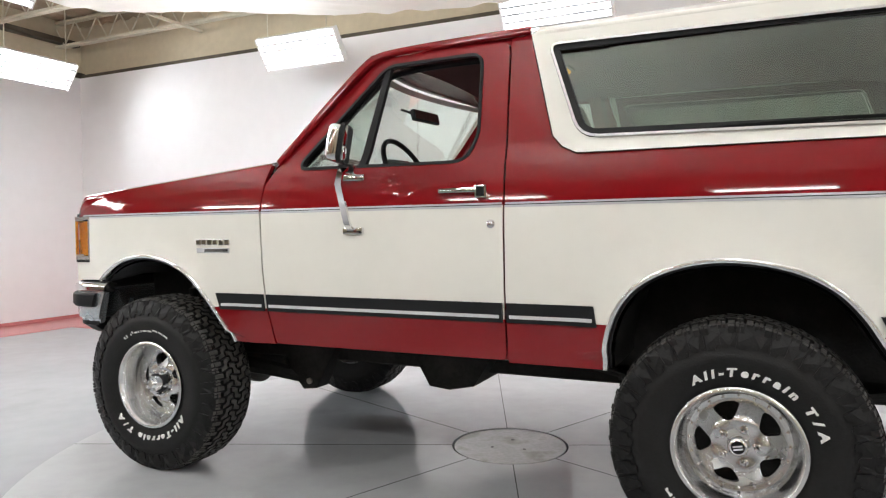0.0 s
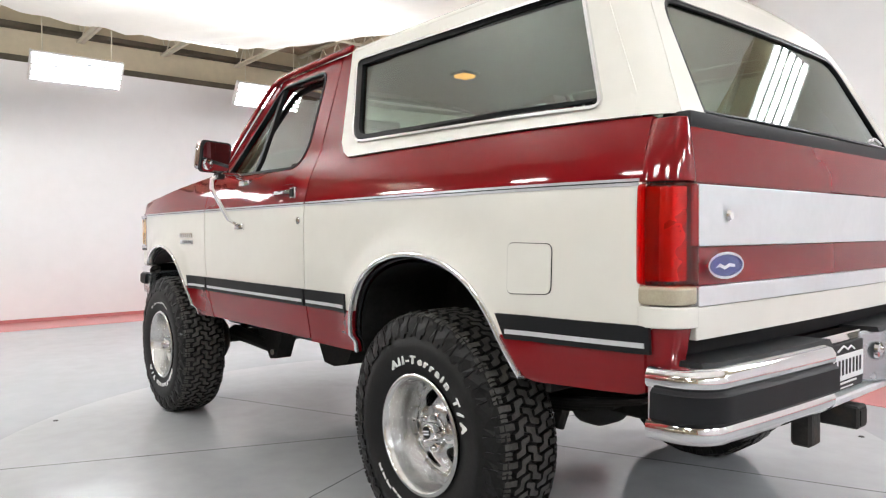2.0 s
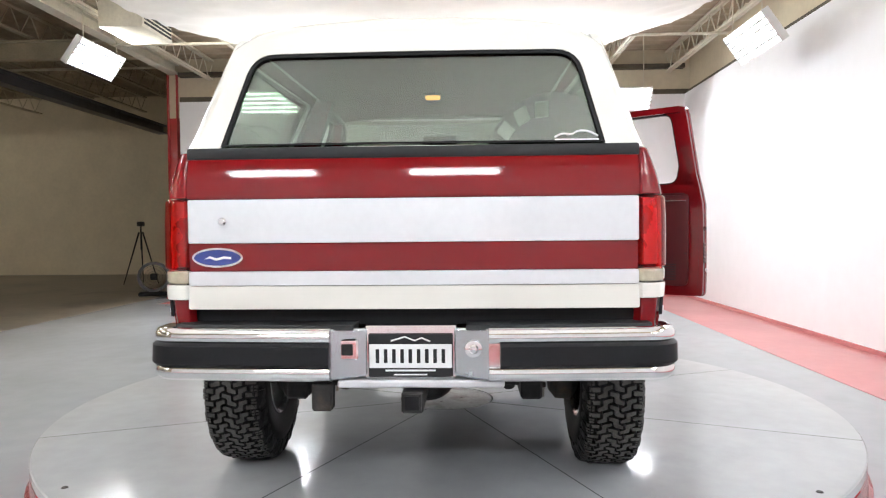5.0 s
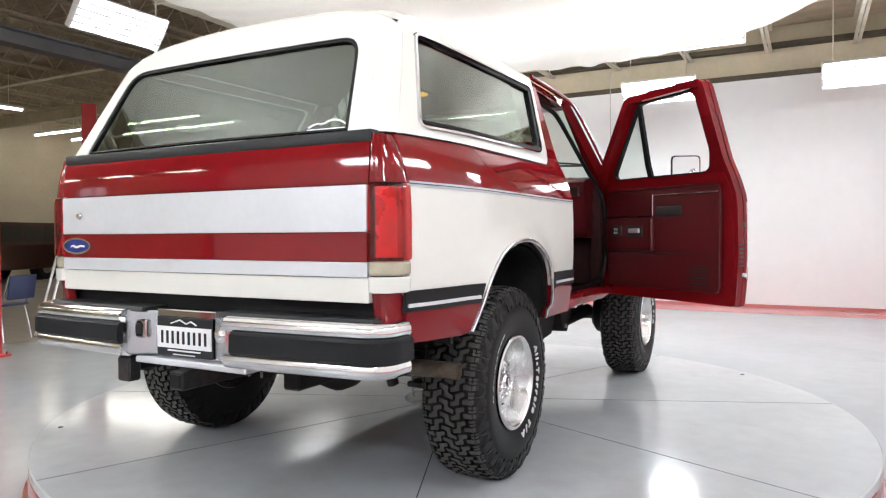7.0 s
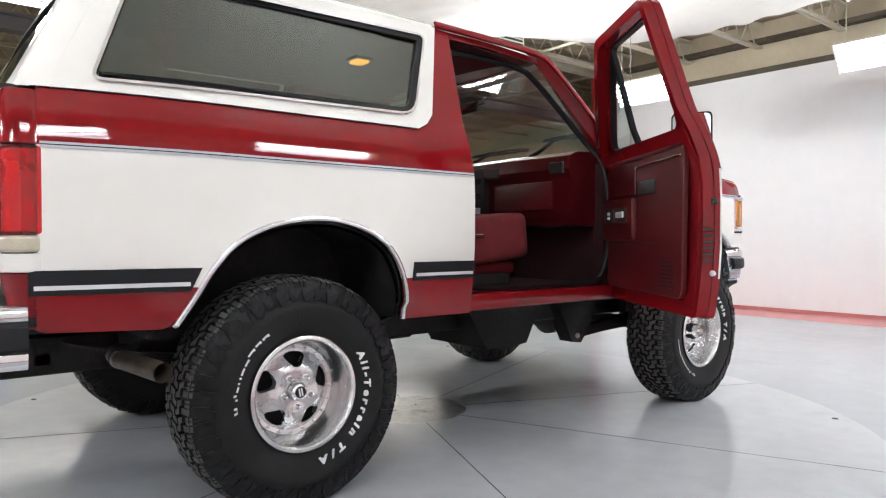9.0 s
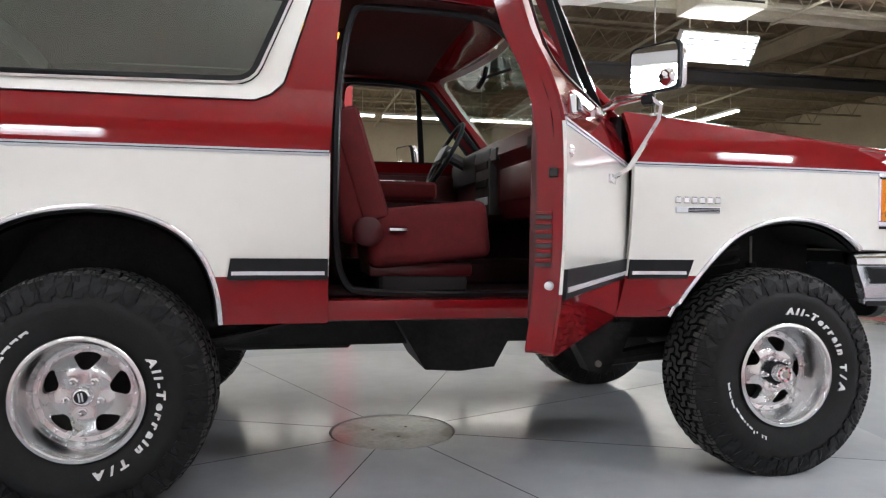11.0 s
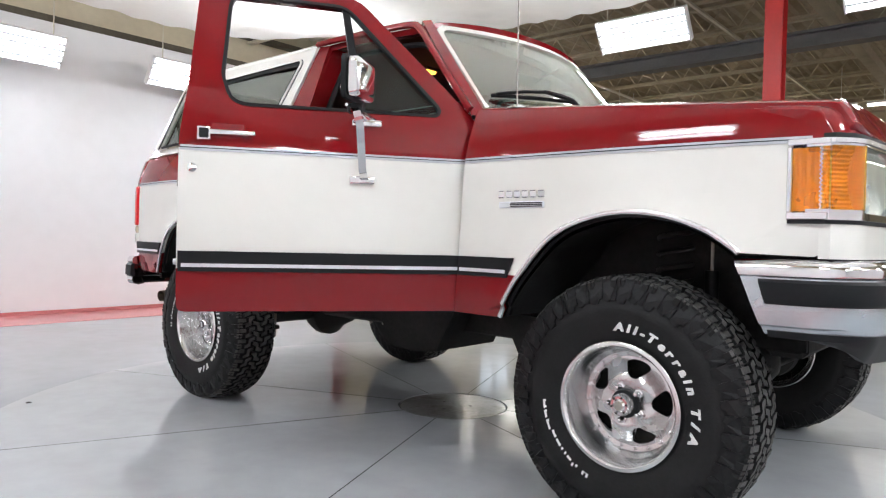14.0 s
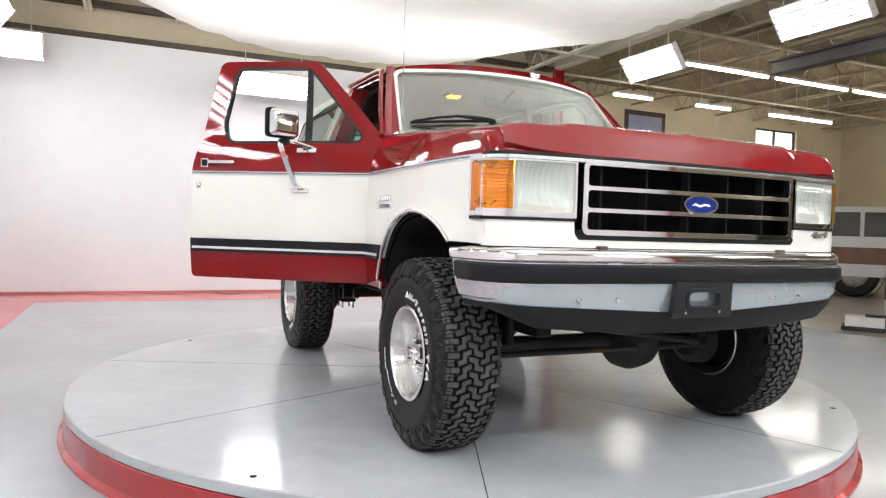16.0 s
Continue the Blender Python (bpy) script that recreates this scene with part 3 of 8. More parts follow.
# the sagging white cloth over the turntable
CX0, CX1, CY0, CY1 = -5.0, 4.5, -2.55, 3.1
bm = bmesh.new()
NU, NV = 150, 96
grid = []
for i in range(NU + 1):
    row = []
    for j in range(NV + 1):
        u, v = 2 * i / NU - 1, 2 * j / NV - 1
        x, y = (CX0 + CX1) / 2 + u * (CX1 - CX0) / 2, (CY0 + CY1) / 2 + v * (CY1 - CY0) / 2
        edge = max(abs(u), abs(v))
        z = 3.18 + 0.55 * (u * u) ** 1.5 * (v * v) ** 1.5 + 0.10 * (u * u + v * v) / 2
        z += 0.020 * noise.noise(Vector((x * 0.9, y * 0.9, 0))) + 0.007 * noise.noise(Vector((x * 5 + y * 2, y * 1.2 - x * 0.8, 3))) * (0.4 + edge) + 0.035 * abs(noise.noise(Vector((x * 2.2 - y * 2.2, (x + y) * 0.35, 7)))) * edge + 0.025 * abs(noise.noise(Vector((x * 3.1, y * 0.5, 21)))) * abs(v) + 0.025 * abs(noise.noise(Vector((x * 0.5, y * 3.1, 31)))) * abs(u) + 0.012 * edge ** 2 * (0.35 + 0.9 * abs(noise.noise(Vector((x * 0.8, y * 0.8, 5))))) * math.sin((x if abs(v) > abs(u) else y) * 15 + 5 * noise.noise(Vector((x * 0.7, y * 0.7, 11))))
        row.append(bm.verts.new((x, y, z)))
    grid.append(row)
for i in range(NU):
    for j in range(NV):
        bm.faces.new((grid[i][j], grid[i + 1][j], grid[i + 1][j + 1], grid[i][j + 1]))
cloth = tagged(part("canopy_cloth", bm, FABRIC, None, "", 60), "sagging white cloth canopy tied up over the turntable", "canopy")
for u in (0, NU):
    for v in (0, NV):
        x = CX0 if u == 0 else CX1
        y = CY0 if v == 0 else CY1
        bm = bmesh.new()
        tube(bm, ((x, y, 3.8), (x + (0.15 if u else -0.15), y + (0.15 if v else -0.15), LOW - 0.42)), 0.006, 6)
        part("tie_cord", bm, DARKGAP, cloth)

# ---------------------------------------------------------------- turntable
TC, TR = (-0.155, -0.05), 2.42
bm = bmesh.new()
lathe(bm, [(0.312, 0.0), (TR - 0.006, 0.0), (TR, -0.006), (TR, -0.045), (TR - 0.03, -0.05), (0.312, -0.05)], 128, "z", closed=True)
turn = thing("turntable", "round grey painted vehicle turntable with a red rim", "turntable", at=pose(TC[0], TC[1], 0))
tagged(turn, kind="structure")
part("deck", bm, TABLE, turn, "glossy light grey painted deck", 30)
bm = bmesh.new()
lathe(bm, [(0.0, -0.002), (0.300, -0.002), (0.3025, -0.006), (0.3025, -0.05), (0.0, -0.05)], 64, "z")
part("centre_disc", bm, DISC, turn, "worn steel centre cover with scuffs", 30)
for a in (40, 160, 280):
    bm = bmesh.new()
    lathe(bm, [(0.0, -0.0008), (0.009, -0.0008), (0.010, -0.004)], 12, "z", Matrix.Translation((0.10 * math.cos(radians(a)), 0.10 * math.sin(radians(a)), 0)))
    part("disc_bolt", bm, IRON, turn)
bm = bmesh.new()
lathe(bm, [(TR - 0.03, -0.052), (TR - 0.004, -0.052), (TR, -0.057), (TR + 0.004, FLOOR + 0.03), (TR + 0.026, FLOOR + 0.012), (TR + 0.028, FLOOR), (TR - 0.03, FLOOR)], 128, "z", closed=True)
part("rim", bm, REDEDGE, turn, "glossy red painted rim skirt", 30)
bm = bmesh.new()
lathe(bm, [(TR - 0.04, -0.052), (TR - 0.04, FLOOR)], 96, "z")
part("core", bm, SEAL, turn, "dark shadow gap below the deck", 30)
# deck joints: dark seams from the centre cover to the edge, and bolts near the rim
for k in range(8):
    a = radians(22.5 + 45 * k)
    bm = bmesh.new()
    box(bm, (0.315, -0.0025, -0.004), (TR - 0.008, 0.0025, 0.0006), m=pose(0, 0, 0, 0, 0, math.degrees(a)))
    part("seam", bm, SEAL, turn)
for k in range(4):
    a = radians(45 + 90 * k)
    bm = bmesh.new()
    lathe(bm, [(0.0, 0.004), (0.012, 0.004), (0.016, 0.0), (0.016, -0.003)], 12, "z", Matrix.Translation((2.33 * math.cos(a), 2.33 * math.sin(a), 0)))
    part("bolt", bm, IRON, turn)


# ---------------------------------------------------------------- the truck: shape of its sides
PROF = smooth_table([(0.55, 0.935), (0.66, 0.965), (0.80, 0.985), (0.95, 0.995), (1.16, 0.995), (1.26, 0.990), (1.33, 0.972), (1.41, 0.940), (1.47, 0.906), (1.50, 0.893), (1.92, 0.758), (2.05, 0.715)], 0.022)
REAR_ARCH = soften([(-0.885, 0.655), (-0.890, 0.77), (-0.93, 0.885), (-1.006, 0.975), (-1.137, 1.037), (-1.296, 1.060), (-1.479, 1.033), (-1.604, 0.972), (-1.685, 0.885), (-1.74, 0.79), (-1.80, 0.695)], rounds=2)
FRONT_ARCH = soften([(0.815, 0.660), (0.845, 0.72), (0.90, 0.80), (0.985, 0.90), (1.07, 0.98), (1.18, 1.03), (1.31, 1.056), (1.45, 1.048), (1.58, 1.006), (1.667, 0.948), (1.685, 0.930)], rounds=2)
ARCH_PTS = np.array(REAR_ARCH + FRONT_ARCH)


def side_y(x, z):
    y = PROF(z)
    if x < -1.6:
        y -= 0.20 * (-1.6 - x) ** 2
    if x > 1.2:
        y -= 0.105 * (x - 1.2) ** 2
    d = float(np.sqrt(((ARCH_PTS - (x, z)) ** 2).sum(1)).min())
    if d < 0.11 and z > 0.7:
        t = 1 - d / 0.11
        y += 0.020 * t * t * (3 - 2 * t)
    return y


def on_side(s):
    return lambda x, z: (x, s * side_y(x, z), z)


def side_in(s, t=0.022):
    return lambda x, z: (0, -s * t, 0)


def bevelled(ob, w=0.004, seg=2):
    b = ob.modifiers.new("edge", "BEVEL")
    b.width, b.segments, b.limit_method, b.angle_limit = w, seg, "ANGLE", radians(50)
    b.harden_normals = False
    return ob


TWO_TONE = [(0.823, 0), (1.256, 1), (9, 0)]
BODY = [RED, CREAM]
truck = thing("suv", "lifted red and cream two-door off-road SUV with its passenger door open", "car")


def ring(outline, grow):
    """An outline moved outward (grow > 0) along its own normals."""
    n, out = len(outline), []
    area = sum(outline[i][0] * outline[(i + 1) % n][1] - outline[(i + 1) % n][0] * outline[i][1] for i in range(n))
    for i in range(n):
        a, b = Vector(outline[i - 1]), Vector(outline[(i + 1) % n])
        d = (b - a).normalized()
        nrm = Vector((d.y, -d.x)) * (1 if area > 0 else -1)
        out.append(tuple(Vector(outline[i]) + nrm * grow))
    return out


def frame_on(name, outline, w_in, w_out, place, inward, lift, material, parent, label=""):
    """A raised rim that follows an outline on a surface; lift(u, v) moves it off the surface."""
    o, i = ring(outline, w_out), ring(outline, -w_in)
    up = lambda u, v: tuple(Vector(place(u, v)) + Vector(lift(u, v)))
    bm = panel(o, up, inward, holes=(i,))
    return part(name, bm, material, parent, label, 50)


# outlines in x and z
def densify(pts, step=0.06):
    """A closed outline with points added along its long straight sides."""
    out = []
    for a, b in zip(pts, pts[1:] + pts[:1]):
        n = max(1, int(math.dist(a, b) / step))
        out += [(a[0] + (b[0] - a[0]) * k / n, a[1] + (b[1] - a[1]) * k / n) for k in range(n)]
    return out


FENDER = [(1.685, 0.930), (1.875, 0.925), (1.905, 0.94), (1.905, 1.027), (1.812, 1.035), (1.812, 1.243), (1.903, 1.250), (1.898, 1.290), (1.882, 1.325), (1.858, 1.346), (1.6, 1.370), (1.2, 1.415), (0.9, 1.444), (0.64, 1.468), (0.648, 1.38), (0.648, 1.25), (0.636, 1.0), (0.622, 0.84), (0.590, 0.662), (0.70, 0.660)] + FRONT_ARCH[:-1]
DOOR = rounded([(0.583, 0.664), (-0.512, 0.664), (-0.508, 1.30), (-0.49, 1.50), (-0.462, 1.935), (0.150, 1.930), (0.585, 1.475), (0.641, 1.38), (0.641, 1.25), (0.629, 1.0), (0.615, 0.84)], [0.02, 0.03, 0, 0, 0.05, 0.05, 0.03, 0, 0, 0, 0], 3)
DOORWIN = densify(rounded([(-0.335, 1.432), (-0.372, 1.55), (-0.350, 1.896), (0.102, 1.890), (0.475, 1.475), (0.46, 1.440)], [0.07, 0.02, 0.06, 0.05, 0.03, 0.02], 4))
QUARTER = [(-0.520, 0.655), (-0.516, 1.30), (-0.498, 1.50), (-0.470, 1.940), (-0.548, 1.950), (-0.672, 1.515), (-0.715, 1.468), (-0.775, 1.438), (-2.165, 1.432), (-2.172, 1.255), (-2.172, 0.940), (-2.20, 0.930), (-2.20, 0.885), (-2.178, 0.86), (-2.172, 0.708), (-2.15, 0.700), (-1.83, 0.690)] + REAR_ARCH[::-1][1:-1] + [(-0.885, 0.655)]
HARDTOP = [(-0.556, 1.945), (-0.680, 1.515), (-0.722, 1.470), (-0.778, 1.443), (-2.125, 1.437), (-2.110, 1.50), (-1.915, 1.905), (-1.86, 1.945)]
SIDEWIN = densify(rounded([(-0.640, 1.888), (-0.785, 1.505), (-2.015, 1.478), (-1.865, 1.868)], [0.04, 0.07, 0.03, 0.03], 4))
CUTS_X = span(-2.2, 1.9, 0.055)
CUTS_Z = sorted(set([0.823, 1.256] + span(0.64, 1.96, 0.042) + [1.285, 1.31]))


def side_moulding(parent, x0, x1, s, slant0, slant1):
    """Charcoal rub strip with a bright line; slant leans its ends."""
    out = [(x0, 0.812), (x1, 0.812), (x1 + slant1, 0.886), (x0 + slant0, 0.886)]
    lift = lambda x, z: (x, s * (side_y(x, z) + 0.010), z)
    m = part("side_moulding", panel(out, lift, side_in(s, 0.012), cuts_u=span(x0, x1, 0.08)), CHARCOAL, parent, "charcoal rub strip with a silver line", 40)
    k = 0.26
    out = [(x0 + slant0 * k + 0.012, 0.828), (x1 + slant1 * k - 0.012, 0.828), (x1 + slant1 * k - 0.012, 0.841), (x0 + slant0 * k + 0.012, 0.841)]
    lift2 = lambda x, z: (x, s * (side_y(x, z) + 0.014), z)
    part("silver_line", panel(out, lift2, side_in(s, 0.006), cuts_u=span(x0, x1, 0.08)), SILVER, m)
    return m


def belt_stripe(parent, x0, x1, s):
    out = [(x0, 1.247), (x1, 1.247), (x1, 1.266), (x0, 1.266)]
    lift = lambda x, z: (x, s * (side_y(x, z) + 0.0035), z)
    b = part("belt_moulding", panel(out, lift, side_in(s, 0.004), cuts_u=span(x0, x1, 0.08)), STRIPE, parent, "narrow grey belt line", 40)
    out = [(x0, 1.2555), (x1, 1.2555), (x1, 1.2585), (x0, 1.2585)]
    lift = lambda x, z: (x, s * (side_y(x, z) + 0.005), z)
    part("dark_line", panel(out, lift, side_in(s, 0.002), cuts_u=span(x0, x1, 0.08)), CHARCOAL, b)


def arch_trim(parent, pts, s):
    bm = bmesh.new()
    strip(bm, [(x, s * (side_y(x, z) + 0.001), z) for x, z in pts], 0.0085, 0.008, lambda p: (0, s, 0))
    part("arch_trim", bm, BRIGHT, parent, "bright metal wheel arch trim")
    bm = bmesh.new()
    strip(bm, [(x, s * (side_y(x, z) - 0.030), z) for x, z in ring_open(pts, -0.012)], 0.006, 0.006, lambda p: (0, s, 0))
    part("arch_flange", bm, SEAL, parent)


def ring_open(pts, grow):
    out = []
    c = Vector((sum(p[0] for p in pts) / len(pts), 0.75))
    for p in pts:
        v = Vector(p)
        out.append(tuple(v - (v - c).normalized() * -grow))
    return out


def badge(parent, s):
    """Chrome name badge: a row of separate bright bars over a plaque with three dark lines."""
    place = lambda x, z: Vector((x, s * side_y(x, z), z))
    b = thing_part("name_badge", parent)
    for k in range(6):
        x = 0.818 + k * 0.0345
        bm = bmesh.new()
        y = side_y(x, 1.12)
        lo, hi = sorted((s * (y - 0.003), s * (y + 0.008)))
        box(bm, (x, lo, 1.107), (x + 0.029, hi, 1.134), 0.004)
        part("badge_bar", bm, CHROME, b)
    y = side_y(0.9, 1.09)
    lo, hi = sorted((s * (y - 0.003), s * (y + 0.006)))
    part("badge_plaque", newbox((0.822, lo, 1.070), (1.018, hi, 1.094), 0.003), SILVER, b)
    lo, hi = sorted((s * (y + 0.0055), s * (y + 0.008)))
    for k in range(3):
        part("badge_line", newbox((0.826 if s > 0 else 0.875, lo, 1.0745 + 0.006 * k), (0.965 if s > 0 else 1.012, hi, 1.078 + 0.006 * k)), CHARCOAL, b)


def thing_part(name, parent, label=""):
    ob = new(name)
    ob.empty_display_size = 0.05
    ob.parent = parent
    return tagged(ob, label) if label else ob


def tow_mirror(parent, s):
    """Chrome towing mirror on a bent arm, with its foot and upper bracket."""
    m = thing_part("side_mirror", parent, "large chrome towing mirror on a bent arm")
    c = Vector((0.12, s * 1.16, 1.508))
    turn = Matrix.Translation(c) @ pose(0, 0, 0, 0, -10 if s > 0 else 0, 23 if s > 0 else -29.5)
    bm = bmesh.new()
    box(bm, (-0.035, -0.086, -0.070), (0.022, 0.086, 0.070), 0.027, turn, 4)
    part("mirror_head", bm, CHROME, m)
    corner = lambda b, h: rounded([(-b, -h), (b, -h), (b, h), (-b, h)], 0.026, 5)
    back = lambda dx: (lambda y, z: turn.to_3x3() @ Vector((dx, 0, 0)))
    part("mirror_rim", panel(corner(0.093, 0.077), lambda y, z: turn @ Vector((-0.043, y, z)), back(0.015)), SEAL, m)
    part("mirror_glass", panel(corner(0.086, 0.070), lambda y, z: turn @ Vector((-0.0455, y, z)), back(0.0015)), MIRROR, m)
    bm = bmesh.new()
    lathe(bm, [(0.0, -0.056), (0.02, -0.054), (0.028, -0.049), (0.028, -0.046)], 24, "x", turn @ Matrix.Translation((0, s * 0.05, -0.036)))
    part("spot_mirror", bm, MIRROR, m)
    part("swivel", newbox((0.075, s * 1.12 - 0.02, 1.395), (0.13, s * 1.12 + 0.02, 1.43), 0.006), SEAL, m)
    bm = bmesh.new()
    bmesh_flat(bm, [(0.09, s * 1.13, 1.415), (0.10, s * 1.16, 1.395), (0.115, s * 1.155, 1.35), (0.14, s * 1.06, 1.20), (0.155, s * 1.01, 1.172), (0.165, s * 0.996, 1.170)], 0.014, 0.006)
    part("lower_arm", bm, CHROME, m)
    bm = bmesh.new()
    tube(bm, [(0.09, s * 1.12, 1.42), (0.13, s * 1.03, 1.412), (0.165, s * 0.96, 1.40)], 0.008, 8)
    tube(bm, [(0.07, s * 1.12, 1.425), (0.12, s * 1.02, 1.43), (0.20, s * 0.945, 1.405)], 0.006, 8)
    part("upper_arm", bm, CHROME, m)
    y = side_y(0.15, 1.39)
    lo, hi = sorted((s * (y - 0.01), s * (y + 0.022)))
    part("upper_bracket", newbox((0.11, lo, 1.375), (0.225, hi, 1.402), 0.006, None, 2), CHROME, m)
    y = side_y(0.15, 1.17)
    lo, hi = sorted((s * (y - 0.006), s * (y + 0.016)))
    part("lower_foot", newbox((0.10, lo, 1.150), (0.195, hi, 1.180), 0.006, None, 2), CHROME, m)


def bmesh_flat(bm, pts, w, t):
    """A flat metal bar along points, w wide in x and t thick."""
    pts = [Vector(p) for p in pts]
    rows = []
    for i, p in enumerate(pts):
        d = (pts[min(i + 1, len(pts) - 1)] - pts[max(i - 1, 0)]).normalized()
        a = Vector((1, 0, 0))
        n = d.cross(a).normalized()
        a = n.cross(d)
        rows.append([bm.verts.new(p + a * w * i1 + n * t * j1) for i1, j1 in ((-1, -1), (1, -1), (1, 1), (-1, 1))])
    for a, b in zip(rows, rows[1:]):
        for k in range(4):
            bm.faces.new((a[k], a[(k + 1) % 4], b[(k + 1) % 4], b[k]))
    bm.faces.new(rows[0][::-1])
    bm.faces.new(rows[-1])


def make_door(s):
    """One door with its trim, handle, lock, vent glass, mirror and inner face."""
    d = part("door", panel(DOOR, on_side(s), side_in(s, 0.008), (DOORWIN,), CUTS_X, CUTS_Z, TWO_TONE), BODY, truck, "red and cream two-tone steel door", 30)
    bevelled(d)
    side_moulding(d, -0.505, 0.608, s, 0.0, 0.006)
    belt_stripe(d, -0.505, 0.638, s)
    frame_on("window_seal", DOORWIN, 0.009, 0.004, on_side(s), side_in(s, 0.03), lambda u, v: (0, s * 0.004, 0), SEAL, d, "black rubber window seal")
    # vent division bar and vent pane
    bar = [(0.135, 1.438), (0.170, 1.438), (0.112, 1.888), (0.084, 1.888)]
    part("vent_bar", panel(bar, lambda x, z: (x, s * (side_y(x, z) - 0.004), z), side_in(s, 0.022), cuts_v=span(1.44, 1.885, 0.06)), SEAL, d)
    vent = [(0.166, 1.448), (0.455, 1.452), (0.466, 1.477), (0.116, 1.868)]
    g = part("vent_pane", panel(vent, lambda x, z: (x, s * (side_y(x, z) - 0.014), z), side_in(s, 0.004)), GLASS, d, "clear vent window pane")
    # handle in its recess
    h = thing_part("door_handle", d, "chrome lever handle with a black insert")
    y = side_y(-0.36, 1.315)
    lo, hi = sorted((s * (y + 0.001), s * (y + 0.004)))
    part("recess_plate", newbox((-0.40, lo, 1.303), (-0.285, hi, 1.352), 0.001), RED, h)
    lo, hi = sorted((s * (y + 0.004), s * (y + 0.028)))
    part("lever", newbox((-0.435, lo, 1.307), (-0.245, hi, 1.326), 0.006, None, 2), CHROME, h)
    part("push_button", newbox((-0.448, lo, 1.285), (-0.40, hi, 1.335), 0.006, None, 2), CHROME, h)
    lo, hi = sorted((s * (y + 0.027), s * (y + 0.031)))
    part("insert", newbox((-0.440, lo, 1.292), (-0.407, hi, 1.328), 0.003), SEAL, h)
    bm = bmesh.new()
    lathe(bm, [(0.0, 0.010), (0.006, 0.010), (0.012, 0.006), (0.016, 0.004), (0.017, 0.0)], 20, "y", Matrix.Translation((-0.462, s * side_y(-0.462, 1.185), 1.185)) @ Matrix.Diagonal((1, s, 1, 1)))
    part("door_lock", bm, CHROME, d, "round chrome key lock")
    tow_mirror(d, s)
    part("door_core", panel(DOOR, lambda x, z: (x, s * (side_y(x, z) - 0.0085), z), side_in(s, 0.0225), (DOORWIN,), CUTS_X, CUTS_Z), RED, d, "red folded door edge", 30)
    # inner shell and trim panel
    inner = rounded([(0.54, 0.70), (-0.475, 0.70), (-0.478, 1.30), (-0.465, 1.425), (0.575, 1.425), (0.60, 1.25), (0.585, 0.95)], 0.03, 3)
    part("inner_shell", panel(inner, lambda x, z: (x, s * (side_y(x, z) - 0.075), z), side_in(s, 0.006), cuts_u=span(-0.47, 0.6, 0.1), cuts_v=span(0.7, 1.42, 0.08)), RED, d, "", 30)
    edge = ring(DOOR, -0.004)
    o, i = edge, ring(DOOR, -0.042)
    part("inner_frame", panel(o, lambda x, z: (x, s * (side_y(x, z) - 0.031), z), side_in(s, 0.045), (i,), cuts_v=span(0.7, 1.9, 0.1)), RED, d, "painted red inner door frame", 30)
    trim = rounded([(0.52, 0.735), (-0.415, 0.735), (-0.418, 1.40), (0.535, 1.40), (0.55, 1.20)], 0.04, 4)
    t = part("trim_panel", panel(trim, lambda x, z: (x, s * (PROF(min(z, 1.25)) - 0.108 - 0.06 * max(0, z - 1.3)), z), side_in(s, -0.024)), VINYL, d, "dark red vinyl door trim panel", 30)
    bevelled(t, 0.008, 3)
    face = lambda z: PROF(min(z, 1.25)) - 0.108
    lo, hi = sorted((s * (face(1) - 0.038), s * (face(1))))
    part("armrest", newbox((0.09, lo, 0.968), (0.525, hi, 1.183), 0.022, None, 3), VINYL, d)
    lo, hi = sorted((s * (face(1) - 0.014), s * face(1)))
    part("upper_pad", newbox((-0.40, lo, 1.355), (0.50, hi, 1.392), 0.012, None, 2), VINYL, d)
    lo4, hi4 = sorted((s * (face(1) - 0.018), s * (face(1) - 0.010)))
    for a, b in (((-0.405, 1.318), (0.10, 1.326)), ((0.10, 1.195), (0.108, 1.326)), ((0.10, 1.190), (0.535, 1.198))):
        part("bright_strip", newbox((a[0], lo4, a[1]), (b[0], hi4, b[1]), 0.002), CHROME, d)
    lo5, hi5 = sorted((s * (face(1) - 0.041), s * (face(1) - 0.03)))
    part("switch_plate", newbox((0.36, lo5, 1.065), (0.47, hi5, 1.135), 0.003), DARKTRIM, d)
    for k in range(4):
        lo2, hi2 = sorted((s * (face(1) - 0.045), s * (face(1) - 0.040)))
        part("window_switch", newbox((0.398 + 0.02 * (k % 2), lo2, 1.08 + 0.022 * (k // 2)), (0.414 + 0.02 * (k % 2), hi2, 1.096 + 0.022 * (k // 2)), 0.002), SILVER, d)
    part("handle_cup", newbox((0.17, lo5, 1.06), (0.32, hi5, 1.135), 0.003), DARKTRIM, d)
    lo2, hi2 = sorted((s * (face(1) - 0.052), s * (face(1) - 0.036)))
    part("inner_handle", newbox((0.19, lo2, 1.085), (0.29, hi2, 1.115), 0.008, None, 2), SILVER, d)
    part("pull_cup", newbox((-0.13, lo, 1.185), (0.08, hi, 1.25), 0.01, None, 2), DARKTRIM, d)
    sp = thing_part("door_speaker", d)
    part("speaker_frame", newbox((-0.35, lo, 0.76), (-0.19, hi, 0.90), 0.006), VINYL, sp)
    for k in range(7):
        part("speaker_slat", newbox((-0.335, *(sorted((s * (face(1) - 0.019), s * (face(1) - 0.012)))[:1]), 0.775 + 0.017 * k), (-0.205, sorted((s * (face(1) - 0.019), s * (face(1) - 0.012)))[1], 0.783 + 0.017 * k)), DARKTRIM, sp)
    # lower map pocket seam
    part("pocket_seam", newbox((-0.41, lo, 0.955), (0.51, hi, 0.963), 0.002), DARKTRIM, d)
    # rear edge: vents, latch, bumper stop
    y = side_y(-0.5, 0.95)
